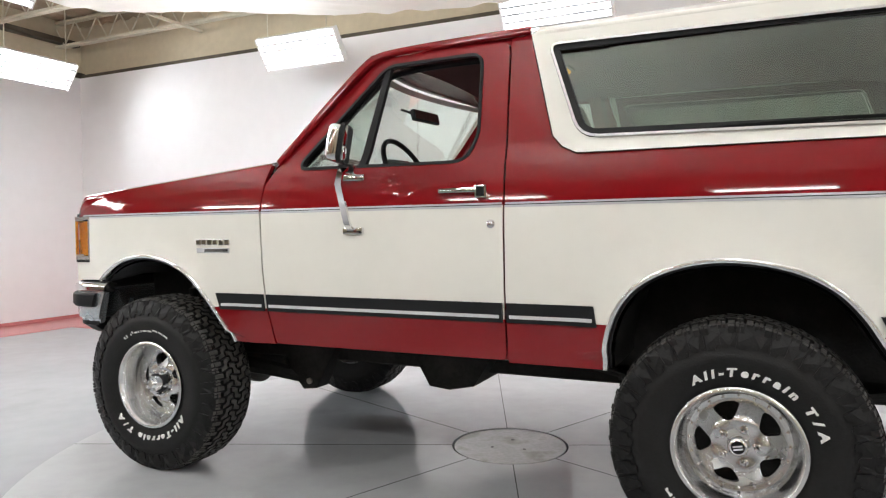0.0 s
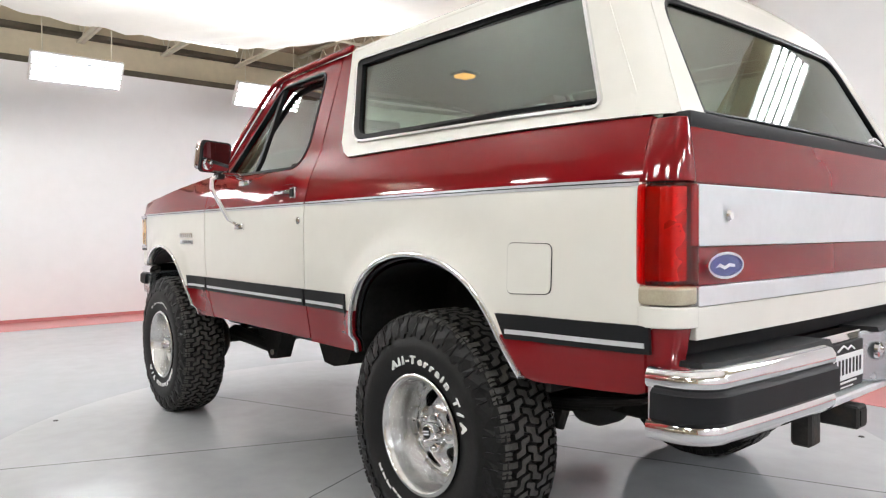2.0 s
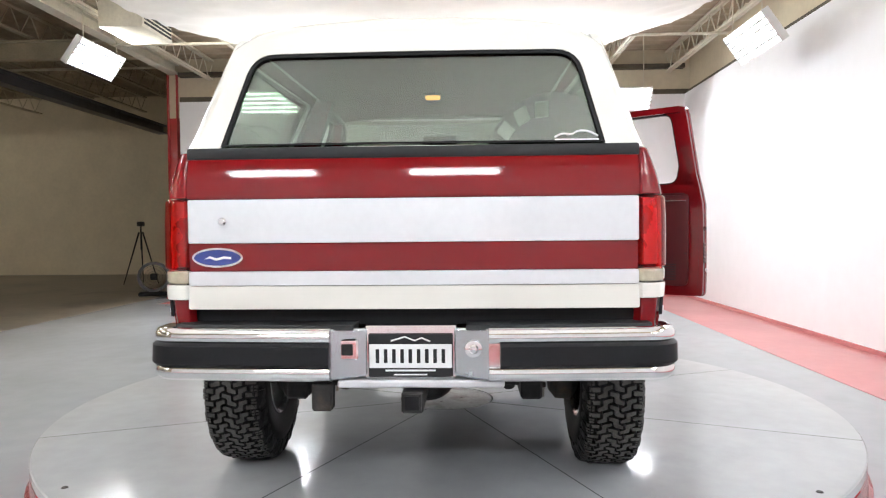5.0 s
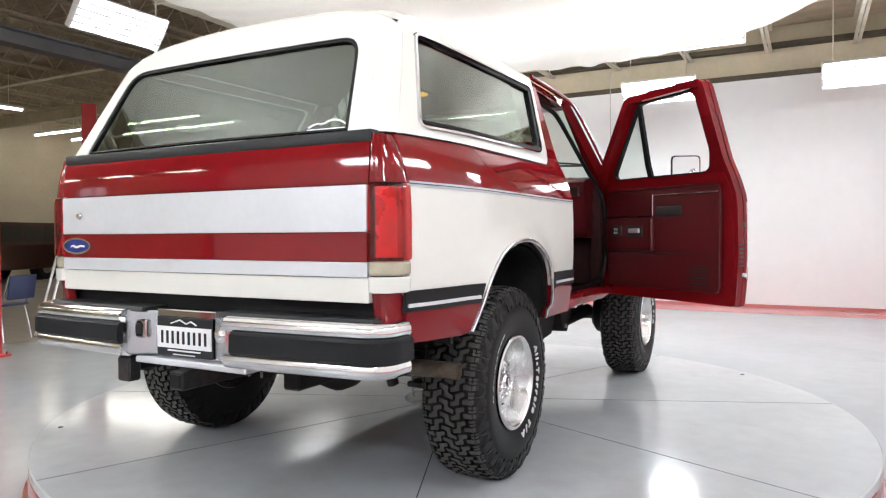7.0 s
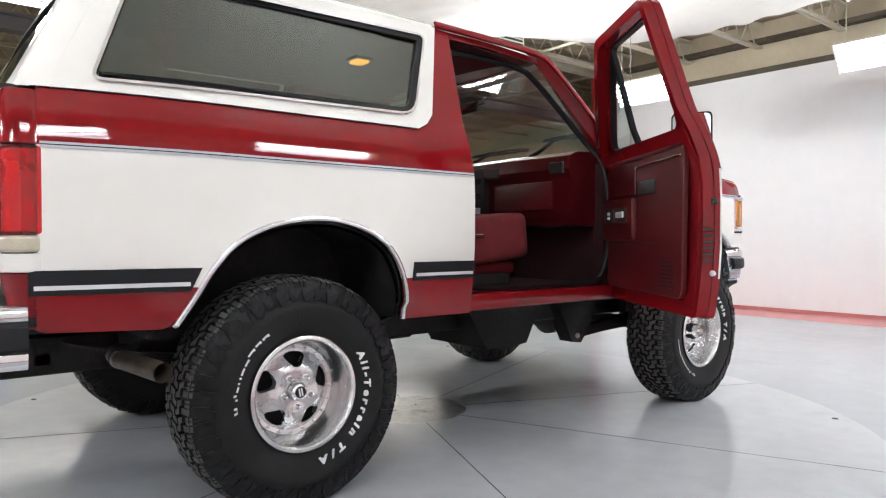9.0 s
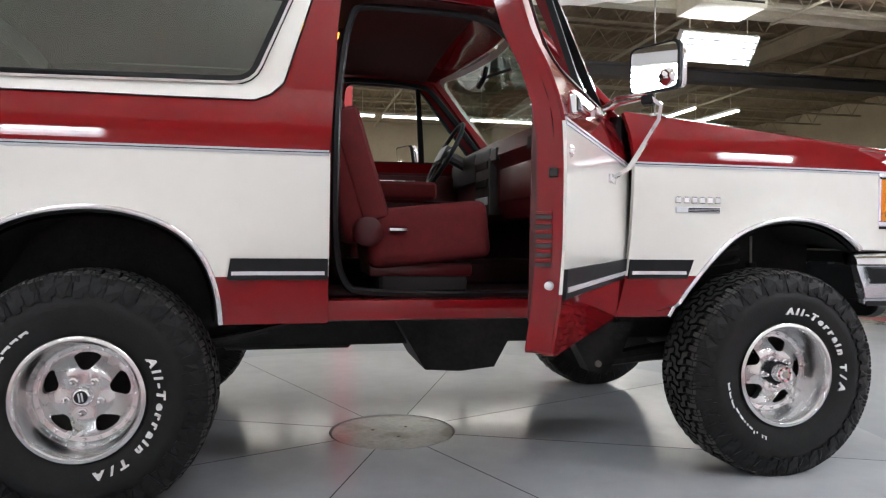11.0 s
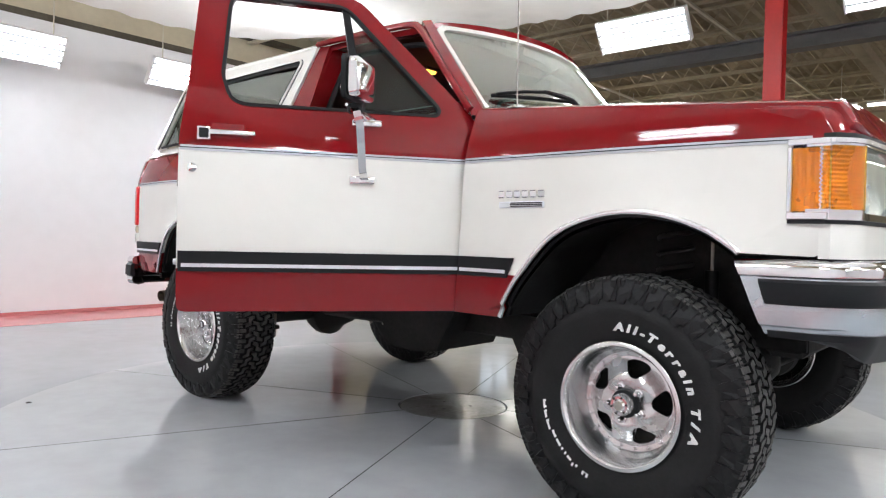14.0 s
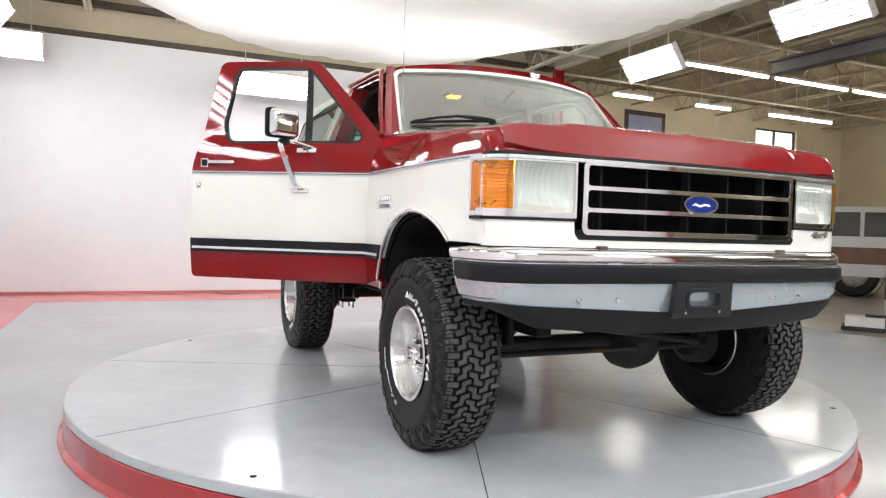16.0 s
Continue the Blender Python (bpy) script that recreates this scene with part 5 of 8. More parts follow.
for s in (1, -1):
    bm = bmesh.new()
    rows = []
    for a in (0.78, 0.83, 0.87, 0.889, 0.895, 0.905, 0.92, 0.930, 0.935):
        low = 0.014 if a < 0.89 else 0.0
        rim = max(0.0, a - 0.92) / 0.015
        x = front_x(a)
        prof = ((-0.20, 1.366), (-0.075, 1.354), (-0.052, 1.345), (-0.034, 1.328), (-0.016, 1.295), (-0.006, 1.259), (-0.20, 1.259))
        rows.append([bm.verts.new((x + d - 0.006 * rim, s * a, z - (low + 0.010 * rim if z > 1.29 else 0))) for d, z in prof])
    for a, b in zip(rows, rows[1:]):
        for k in range(len(a)):
            q = (a[k], a[(k + 1) % len(a)], b[(k + 1) % len(a)], b[k])
            bm.faces.new(q if s < 0 else q[::-1])
    bm.faces.new(rows[0])
    bm.faces.new(rows[-1])
    bmesh.ops.recalc_face_normals(bm, faces=bm.faces)
    part("fender_nose", bm, RED, truck, "", 40)
bd = thing_part("drive_badge", truck, "small dark lettered badge below the lamp")
cu = bpy.data.curves.new("badge_text", "FONT")
cu.body, cu.size, cu.extrude, cu.offset, cu.shear, cu.resolution_u = "4x4", 0.048, 0.004, 0.0012, 0.2, 2
tmp = bpy.data.objects.new("badge_text", cu)
me = bpy.data.meshes.new_from_object(tmp)
bpy.data.objects.remove(tmp)
me.materials.clear()
me.materials.append(STEEL)
ob = new("badge_text", me)
ob.parent = bd
ob.matrix_basis = Matrix(((0, -0.0, 1, front_x(0.75) + 0.006), (1, 0, -0.11, 0.70), (0, 1, 0, 0.983), (0, 0, 0, 1))) @ Matrix.Diagonal((1.35, 0.9, 1, 1))

# front bumper: chrome shell with a black rubber band; its ends turn back along the sides
def bump_x(y):
    return 2.066 - 0.06 * y * y


def bumper_path(nose, bow, turn, end, wide=0.985, corner=0.145, sign=1):
    """Plan points with outward normals across the truck, the ends turned back to x = end."""
    half = [(nose - sign * bow * y * y, y) for y in np.linspace(0, wide - corner, 22)]
    cx, cy = half[-1][0] - sign * turn, wide - corner
    half += [(cx + sign * turn * math.cos(a), cy + corner * math.sin(a)) for a in np.linspace(0, math.pi / 2, 13)[1:]]
    half += [(cx + (end - cx) * k / 3, wide + 0.004 * k / 3) for k in (1, 2, 3)]
    pts = [(x, -y) for x, y in half[:0:-1]] + half
    out = []
    for i, p in enumerate(pts):
        q, r = pts[max(i - 1, 0)], pts[min(i + 1, len(pts) - 1)]
        d = Vector((r[0] - q[0], r[1] - q[1])).normalized()
        out.append((p, Vector((d.y, -d.x)) * sign))
    return out


def path_loft(path, section, lean=0.0):
    """A section of (outward, height) rows, carried along a bumper path."""
    bm = bmesh.new()
    rows = [[bm.verts.new((x + n.x * o + lean * (0.925 - z) * min(1.0, max(0.0, (1.90 - x) / 0.24)), y + n.y * o, z)) for o, z in section(y)] for (x, y), n in path]
    for a, b in zip(rows, rows[1:]):
        for k in range(len(a)):
            bm.faces.new((a[k], a[(k + 1) % len(a)], b[(k + 1) % len(b)], b[k]))
    bm.faces.new(rows[0])
    bm.faces.new(rows[-1][::-1])
    return bm


def bumper_loft(section, ys, xs):
    """Sections of (forward offset, height) carried across the truck."""
    bm = bmesh.new()
    rows = [[bm.verts.new((xs(y) + dx, y, z)) for dx, z in section(y)] for y in ys]
    for a, b in zip(rows, rows[1:]):
        for k in range(len(a)):
            bm.faces.new((a[k], a[(k + 1) % len(a)], b[(k + 1) % len(b)], b[k]))
    bm.faces.new(rows[0])
    bm.faces.new(rows[-1][::-1])
    return bm


FPATH = bumper_path(2.066, 0.06, 0.20, 1.66, 0.965, 0.21)
fb = thing_part("front_bumper", truck, "chrome front bumper with a black rubber band and number plate bracket")
part("chrome_roll", path_loft(FPATH, lambda y: [(-0.06, 0.862), (-0.06, 0.908), (-0.035, 0.917), (-0.012, 0.915), (0.004, 0.904), (0.010, 0.888), (0.008, 0.868), (0.0, 0.862)], 0.4), CHROME, fb, "", 45)
part("chrome_face", path_loft(FPATH, lambda y: [(-0.05, 0.652 + 0.05 * abs(y)), (-0.03, 0.862), (0.0, 0.862), (0.002, 0.79), (0.0, 0.765), (-0.006, 0.725), (-0.020, 0.670 + 0.05 * abs(y)), (-0.026, 0.648 + 0.05 * abs(y))], 0.4), CHROMELOW, fb, "bright lower bumper face", 45)
part("rubber_band", path_loft(FPATH[1:-1], lambda y: [(-0.002, 0.786), (-0.002, 0.858), (0.012, 0.858), (0.021, 0.850), (0.023, 0.800), (0.012, 0.786)], 0.4), CHARCOAL, fb, "black rubber bumper band", 45)
dam_low = lambda y: 0.578 + 0.02 * abs(y) + 0.06 * max(0.0, abs(y) - 0.35) ** 1.2 + 0.34 * max(0.0, abs(y) - 0.75) ** 1.2
part("air_dam", path_loft(FPATH[1:-1], lambda y: [(-0.08, dam_low(y) + 0.008), (-0.08, 0.66 + 0.05 * abs(y)), (-0.020, 0.66 + 0.05 * abs(y)), (-0.022, 0.64 + 0.05 * abs(y)), (-0.035, 0.5 * dam_low(y) + 0.5 * (0.64 + 0.05 * abs(y))), (-0.052, dam_low(y))], 0.25), SEAL, fb, "black plastic air dam", 45)
for y in (-0.60, -0.43, 0.40, 0.57):
    bm = bmesh.new()
    lathe(bm, [(0.0, 0.010), (0.008, 0.008), (0.012, 0.0), (0.012, -0.01)], 14, "x", Matrix.Translation((bump_x(y) - 0.006, y, 0.722)))
    part("bumper_bolt", bm, CHROME, fb)
for y in (-0.49, 0.47):
    part("mount_bolt", newbox((bump_x(y) - 0.055, y - 0.022, 0.914), (bump_x(y) - 0.02, y + 0.022, 0.928), 0.004), RUSTY, fb, "rusty bumper mounting bolt")
pl = thing_part("plate_holder", fb, "black front plate bracket with an empty slot")
slot = rounded([(-0.115, 0.690), (0.055, 0.690), (0.055, 0.756), (-0.115, 0.756)], 0.03, 4)
hold = lambda y, z: (2.086 + 0.08 * (z - 0.72), y, z)
part("bracket", panel(rounded([(-0.188, 0.648), (0.128, 0.648), (0.118, 0.792), (-0.178, 0.792)], 0.008, 2), hold, lambda y, z: (-0.024, 0, 0), holes=(slot,)), BLACK, pl)
frame_on("slot_rim", slot, 0.004, 0.010, hold, lambda y, z: (-0.01, 0, 0), lambda y, z: (0.006, 0, 0), BLACK, pl)
for k in (-1, 1):
    part("plate_screw", newbox((2.080, -0.03 + k * 0.09 - 0.006, 0.664), (2.087, -0.03 + k * 0.09 + 0.006, 0.676), 0.002), CHROME, pl)
part("bumper_gap", panel([(-0.93, 0.870), (0.93, 0.870), (0.93, 0.918), (-0.93, 0.918)], on_front(-0.012), back(0.06), cuts_u=span(-0.93, 0.93, 0.06)), SEAL, truck, "black filler between bumper and body")

# ---------------------------------------------------------------- rear end

tg = thing_part("tailgate", truck, "red tailgate with brushed silver bands")
fwd = lambda d: (lambda y, z: (d, 0, 0))


def tg_band(name, z0, z1, off, material, label="", y1=0.826, bev=0.004):
    ob = part(name, panel(rounded([(-y1, z0), (y1, z0), (y1, z1), (-y1, z1)], 0.006, 2), lambda y, z: (-2.268 - off - 0.012 * (1 - (y / y1) ** 2), y, z), fwd(0.025), cuts_u=span(-y1, y1, 0.15)), material, tg, label, 40)
    bevelled(ob, bev, 2)
    return ob


up = part("upper_skin", panel([(-0.826, 1.256), (0.826, 1.256), (0.826, 1.398), (-0.826, 1.398)], lambda y, z: (-2.268 - 0.012 * (1 - (y / 0.83) ** 2) + 0.09 * (z - 1.256) + 0.55 * max(0.0, z - 1.30) ** 2, y, z), fwd(0.03), cuts_u=span(-0.82, 0.82, 0.15), cuts_v=span(1.256, 1.398, 0.012)), RED, tg, "red upper tailgate skin", 40)
tg_band("silver_panel", 1.090, 1.250, 0.006, SILVER, "wide brushed silver panel", 0.822)
tg_band("red_band", 0.988, 1.088, 0.002, RED, "red painted band", 0.820)
tg_band("lower_silver_panel", 0.934, 0.986, 0.006, SILVER, "narrow brushed silver band", 0.822)
tg_band("lower_skin", 0.846, 0.932, 0.0, CREAM, "cream lower edge", 0.826, 0.012)
part("glass_sill", newbox((-2.254, -0.83, 1.398), (-2.17, 0.83, 1.442), 0.008, None, 2), BLACK, tg, "black weatherstrip below the rear glass")
part("tailgate_core", newbox((-2.25, -0.82, 0.85), (-2.20, 0.82, 1.40)), RED, tg)
part("gate_gap", newbox((-2.20, -0.86, 0.78), (-2.16, 0.86, 1.42)), SEAL, tg)
bm = bmesh.new()
lathe(bm, [(0.0, -0.008), (0.010, -0.008), (0.014, -0.003), (0.016, 0.0)], 20, "x", Matrix.Translation((-2.285, 0.690, 1.170)))
part("gate_lock", bm, CHROME, tg, "round chrome lock")
oval(tg, Matrix.Translation((-2.278, 0.708, 1.038)) @ Matrix(((0, 0, -1, 0), (-1, 0, 0, 0), (0, 1, 0, 0), (0, 0, 0, 1))), 0.094, 0.036)
for s in (1, -1):
    tl = thing_part("tail_lamp", truck, "tall red tail lamp with a smoky reversing lens")

    def corner(t, z, grow=0.0):
        """Round the rear corner: t runs from the side (0) to the gate (1)."""
        a = t * math.pi / 2
        lean = 0.09 * max(0.0, z - 1.256) + 0.55 * max(0.0, z - 1.30) ** 2
        x = -2.172 - 0.100 * math.sin(a) ** 0.9 - grow * math.sin(a) + lean * math.sin(a) ** 2
        y = 0.832 + (side_y(-2.172, z) - 0.832) * max(0.0, math.cos(a)) ** 0.75 + grow * math.cos(a)
        return (x, s * y, z)

    def corner_piece(name, z0, z1, material, grow=0.0, parent=tl, label="", t0=0.0, t1=1.0, tuck=0.0):
        bm = bmesh.new()
        rows = []
        nz = max(2, int((z1 - z0) / 0.03))
        for k in range(13):
            t = t0 + (t1 - t0) * k / 12
            rows.append([bm.verts.new(Vector(corner(t, z0 + (z1 - z0) * i / nz, grow)) + Vector((tuck * (1 - i / nz), 0, 0))) for i in range(nz + 1)])
        for a, b in zip(rows, rows[1:]):
            for i in range(nz):
                bm.faces.new((a[i], a[i + 1], b[i + 1], b[i]))
        ext = bmesh.ops.extrude_face_region(bm, geom=bm.faces[:], use_keep_orig=True)
        vs = [g for g in ext["geom"] if isinstance(g, bmesh.types.BMVert)]
        for v in vs:
            v.co += Vector((0.028, -s * 0.02, 0))
        ob = part(name, bm, material, parent, label, 45)
        return bevelled(ob, 0.010 if "lens" in name else 0.004, 3)

    corner_piece("red_lens", 0.992, 1.252, TAILGLASS, 0.010, tl, "deep red ribbed lens")
    corner_piece("lamp_bowl", 1.000, 1.246, REFLECT, -0.020, tl, "silvered bowl behind the lens", 0.03, 0.97)
    corner_piece("reverse_lens", 0.940, 0.990, SMOKELENS, 0.005, tl, "smoky clear reversing lens")
    corner_piece("corner_upper", 1.256, 1.425, RED, 0.0, truck, "red rear corner")
    corner_piece("corner_white", 0.882, 0.937, CREAM, 0.008, truck, "cream rear corner")
    corner_piece("corner_lower", 0.712, 0.881, RED, -0.012, truck, "red lower rear corner", tuck=0.03)

# rear glass frame of the hardtop
def gx(z):
    return -2.225 + (z - 1.43) * 0.50 + 0.10 * max(0.0, z - 1.80) ** 1.3


RW = [(-0.815, 1.437), (0.815, 1.437), (0.765, 1.60), (0.708, 1.78), (0.675, 1.86), (0.62, 1.905), (0.52, 1.925), (0.3, 1.932), (-0.3, 1.932), (-0.52, 1.925), (-0.62, 1.905), (-0.675, 1.86), (-0.708, 1.78), (-0.765, 1.60)]
RG = rounded([(-0.715, 1.442), (0.715, 1.442), (0.640, 1.838), (-0.640, 1.838)], [0.012, 0.012, 0.09, 0.09], 5)
bow = lambda y, z: (gx(z) - 0.030 * (1 - (y / 0.88) ** 2) + 0.05 * max(0.0, abs(y) / 0.80 - 0.93), y, z)
hf = part("hardtop_rear", panel(RW, bow, lambda y, z: (0.04, 0, -0.01), holes=(RG,), cuts_u=span(-0.88, 0.88, 0.09), cuts_v=span(1.44, 1.98, 0.05)), CREAM, truck, "cream hardtop rear frame", 40)
bevelled(hf, 0.018, 3)
part("rear_glass", panel(ring(RG, 0.006), lambda y, z: tuple(Vector(bow(y, z)) + Vector((0.014, 0, 0))), lambda y, z: (0.005, 0, 0), cuts_u=span(-0.7, 0.7, 0.1), cuts_v=(1.55, 1.65, 1.75)), SHADE, truck, "dark tinted rear glass")
part("rear_glass_seal", panel(ring(RG, 0.004), lambda y, z: tuple(Vector(bow(y, z)) + Vector((0.004, 0, 0))), lambda y, z: (0.02, 0, 0), holes=(ring(RG, -0.016),), cuts_u=span(-0.7, 0.7, 0.1)), SEAL, truck, "black rear glass seal")

# rolled edge that joins the hardtop's sides and roof to its rear frame
def corner_key(s, z):
    """Side point, outer corner and frame point at one height."""
    edge = float(np.interp(z, (1.437, 1.50, 1.925), (-2.205, -2.19, -1.985)))
    out = float(np.interp(z, (1.437, 1.60, 1.78, 1.88), (0.885, 0.835, 0.775, 0.735)))
    a = (edge + 0.095, s * (side_y(edge + 0.095, z) + 0.010), z)
    c = (bow(out, z)[0] - 0.006, s * (side_y(edge, z) + 0.010), z)
    b = bow(s * (out - 0.085), z)
    return (*a, *c, b[0] + 0.002, b[1], b[2])


def top_key(y):
    b = bow(y, 1.915 - 0.02 * (abs(y) > 0.55))
    return (-1.87, y, roof_z(-1.87, y) + 0.006, -1.985 + 0.03 * (y / 0.6) ** 2, y * 1.03, roof_z(-1.95, y) + 0.004, b[0] + 0.002, b[1], b[2])


levels = (1.437, 1.52, 1.60, 1.68, 1.76, 1.83, 1.88)
keys = [corner_key(1, z) for z in levels] + [top_key(y) for y in (0.62, 0.45, 0.2, -0.2, -0.45, -0.62)] + [corner_key(-1, z) for z in levels[::-1]]
bm = bmesh.new()
rows = []
for k in soften(keys, rounds=3):
    a, c, b = Vector(k[0:3]), Vector(k[3:6]), Vector(k[6:9])
    rows.append([bm.verts.new((1 - t) ** 2 * a + 2 * t * (1 - t) * c + t * t * b) for t in np.linspace(0, 1, 9)])
for a, b in zip(rows, rows[1:]):
    for i in range(8):
        bm.faces.new((a[i], a[i + 1], b[i + 1], b[i]))
part("hardtop_corner", bm, CREAM, truck, "rolled cream edge of the hardtop", 60)
for s in (1, -1):
    bm = bmesh.new()
    tube(bm, [(x, s * (side_y(x, 1.94) - 0.006), roof_z(x, 0.75) - 0.004) for x in np.linspace(-0.575, -1.86, 18)], 0.020, 10)
    part("hardtop_edge", bm, CREAM, truck, "", 60)

# rear bumper with step pads, plate recess and hitch
rb = thing_part("rear_bumper", truck, "chrome rear step bumper with black rubber pads")


def rbx(y):
    a = abs(y)
    return -2.395 + 0.05 * a * a + 1.9 * max(0.0, a - 0.80) ** 1.7


RPATH = bumper_path(-2.392, 0.05, 0.10, -2.20, 0.936, 0.10, sign=-1)
for s in (1, -1):
    side = [q for q in RPATH if q[0][1] * s > 0.25]
    up_s = lambda y: [(-0.15, 0.738), (-0.15, 0.778), (-0.02, 0.789), (0.002, 0.783), (0.012, 0.768), (0.012, 0.746), (0.004, 0.737)]
    part("chrome_upper", path_loft(side, up_s), CHROME, rb, "", 45)
    part("rubber_pad", path_loft([q for q in side if abs(q[0][1]) > 0.26][:-1], lambda y: [(-0.03, 0.652), (-0.03, 0.737), (0.010, 0.737), (0.022, 0.727), (0.024, 0.664), (0.012, 0.652)]), CHARCOAL, rb, "black rubber bumper pad", 45)
    part("chrome_core", path_loft(side, lambda y: [(-0.06, 0.651), (-0.06, 0.738), (-0.004, 0.738), (-0.004, 0.651)]), CHROME, rb, "", 45)
    part("chrome_lower", path_loft(side, lambda y: [(-0.07, 0.604), (-0.05, 0.652), (0.006, 0.652), (0.012, 0.642), (0.012, 0.622), (0.0, 0.604), (-0.03, 0.597)]), CHROME, rb, "", 45)
    part("step_pad", bumper_loft(lambda y: [(0.16, 0.775), (0.16, 0.795), (0.04, 0.797), (0.032, 0.780)], [s * (0.20 + (0.86 - 0.20) * k / 20) for k in range(21)], rbx), BLACK, rb, "ribbed black step pad", 45)
    wing = [(s * 0.155, 0.608), (s * 0.30, 0.600), (s * 0.30, 0.786), (s * 0.155, 0.782)][:: 1 if s > 0 else -1]
    ob = part("inner_wing", panel(wing, lambda y, z: (-2.318 - 0.42 * max(0.0, abs(y) - 0.17), y, z), fwd(0.02)), CHROMELOW, rb, "", 40)
    bevelled(ob, 0.008, 2)
part("plate_recess", newbox((-2.315, -0.165, 0.60), (-2.25, 0.165, 0.79), 0.004), CHROME, rb)
part("emblem_plate", newbox((-2.352, 0.185, 0.672), (-2.338, 0.262, 0.748), 0.006), CHROME, rb)
part("emblem_mark", newbox((-2.356, 0.203, 0.690), (-2.351, 0.244, 0.730), 0.002, None), IRON, rb)
lp = thing_part("licence_plate", rb, "black and white dealer plate")
part("plate_body", newbox((-2.326, -0.152, 0.607), (-2.318, 0.152, 0.762), 0.003), BLACK, lp)
part("plate_field", newbox((-2.3285, -0.148, 0.64), (-2.3255, 0.148, 0.725), 0.001), WHITEMARK, lp)
for k in range(9):
    y = -0.118 + 0.0295 * k
    part("plate_bar", newbox((-2.3305, y - 0.006, 0.658), (-2.328, y + 0.007, 0.708), 0.001), BLACK, lp)
part("plate_line", newbox((-2.3285, -0.09, 0.628), (-2.3255, 0.09, 0.634)), WHITEMARK, lp)
part("plate_footer", newbox((-2.3285, -0.06, 0.614), (-2.3255, 0.06, 0.618)), WHITEMARK, lp)
bm = bmesh.new()
tube(bm, [(-2.328, -0.07, 0.735), (-2.328, -0.04, 0.748), (-2.328, -0.015, 0.738), (-2.328, 0.02, 0.752), (-2.328, 0.07, 0.737)], 0.003, 6)
part("plate_swoosh", bm, WHITEMARK, lp)
part("lower_lip", newbox((-2.345, -0.335, 0.572), (-2.24, 0.262, 0.598), 0.006), SILVER, rb, "worn pale lip under the plate")
bm = bmesh.new()
lathe(bm, [(0.0, -0.022), (0.012, -0.021), (0.018, -0.014), (0.030, -0.012), (0.032, 0.0)], 20, "x", Matrix.Translation((-2.345, -0.225, 0.712)))
part("wing_bolt", bm, CHROME, rb)
ht = thing_part("tow_hitch", truck, "square steel hitch receiver")
part("receiver", newbox((-2.375, -0.046, 0.488), (-2.0, 0.030, 0.562), 0.006), IRON, ht)
part("receiver_mouth", newbox((-2.379, -0.033, 0.501), (-2.374, 0.017, 0.549)), SEAL, ht)
part("crossbar", newbox((-2.12, -0.48, 0.53), (-2.06, 0.48, 0.58), 0.006), IRON, ht)
part("drop_tab", newbox((-2.36, 0.278, 0.490), (-2.30, 0.352, 0.592), 0.008), IRON, ht)


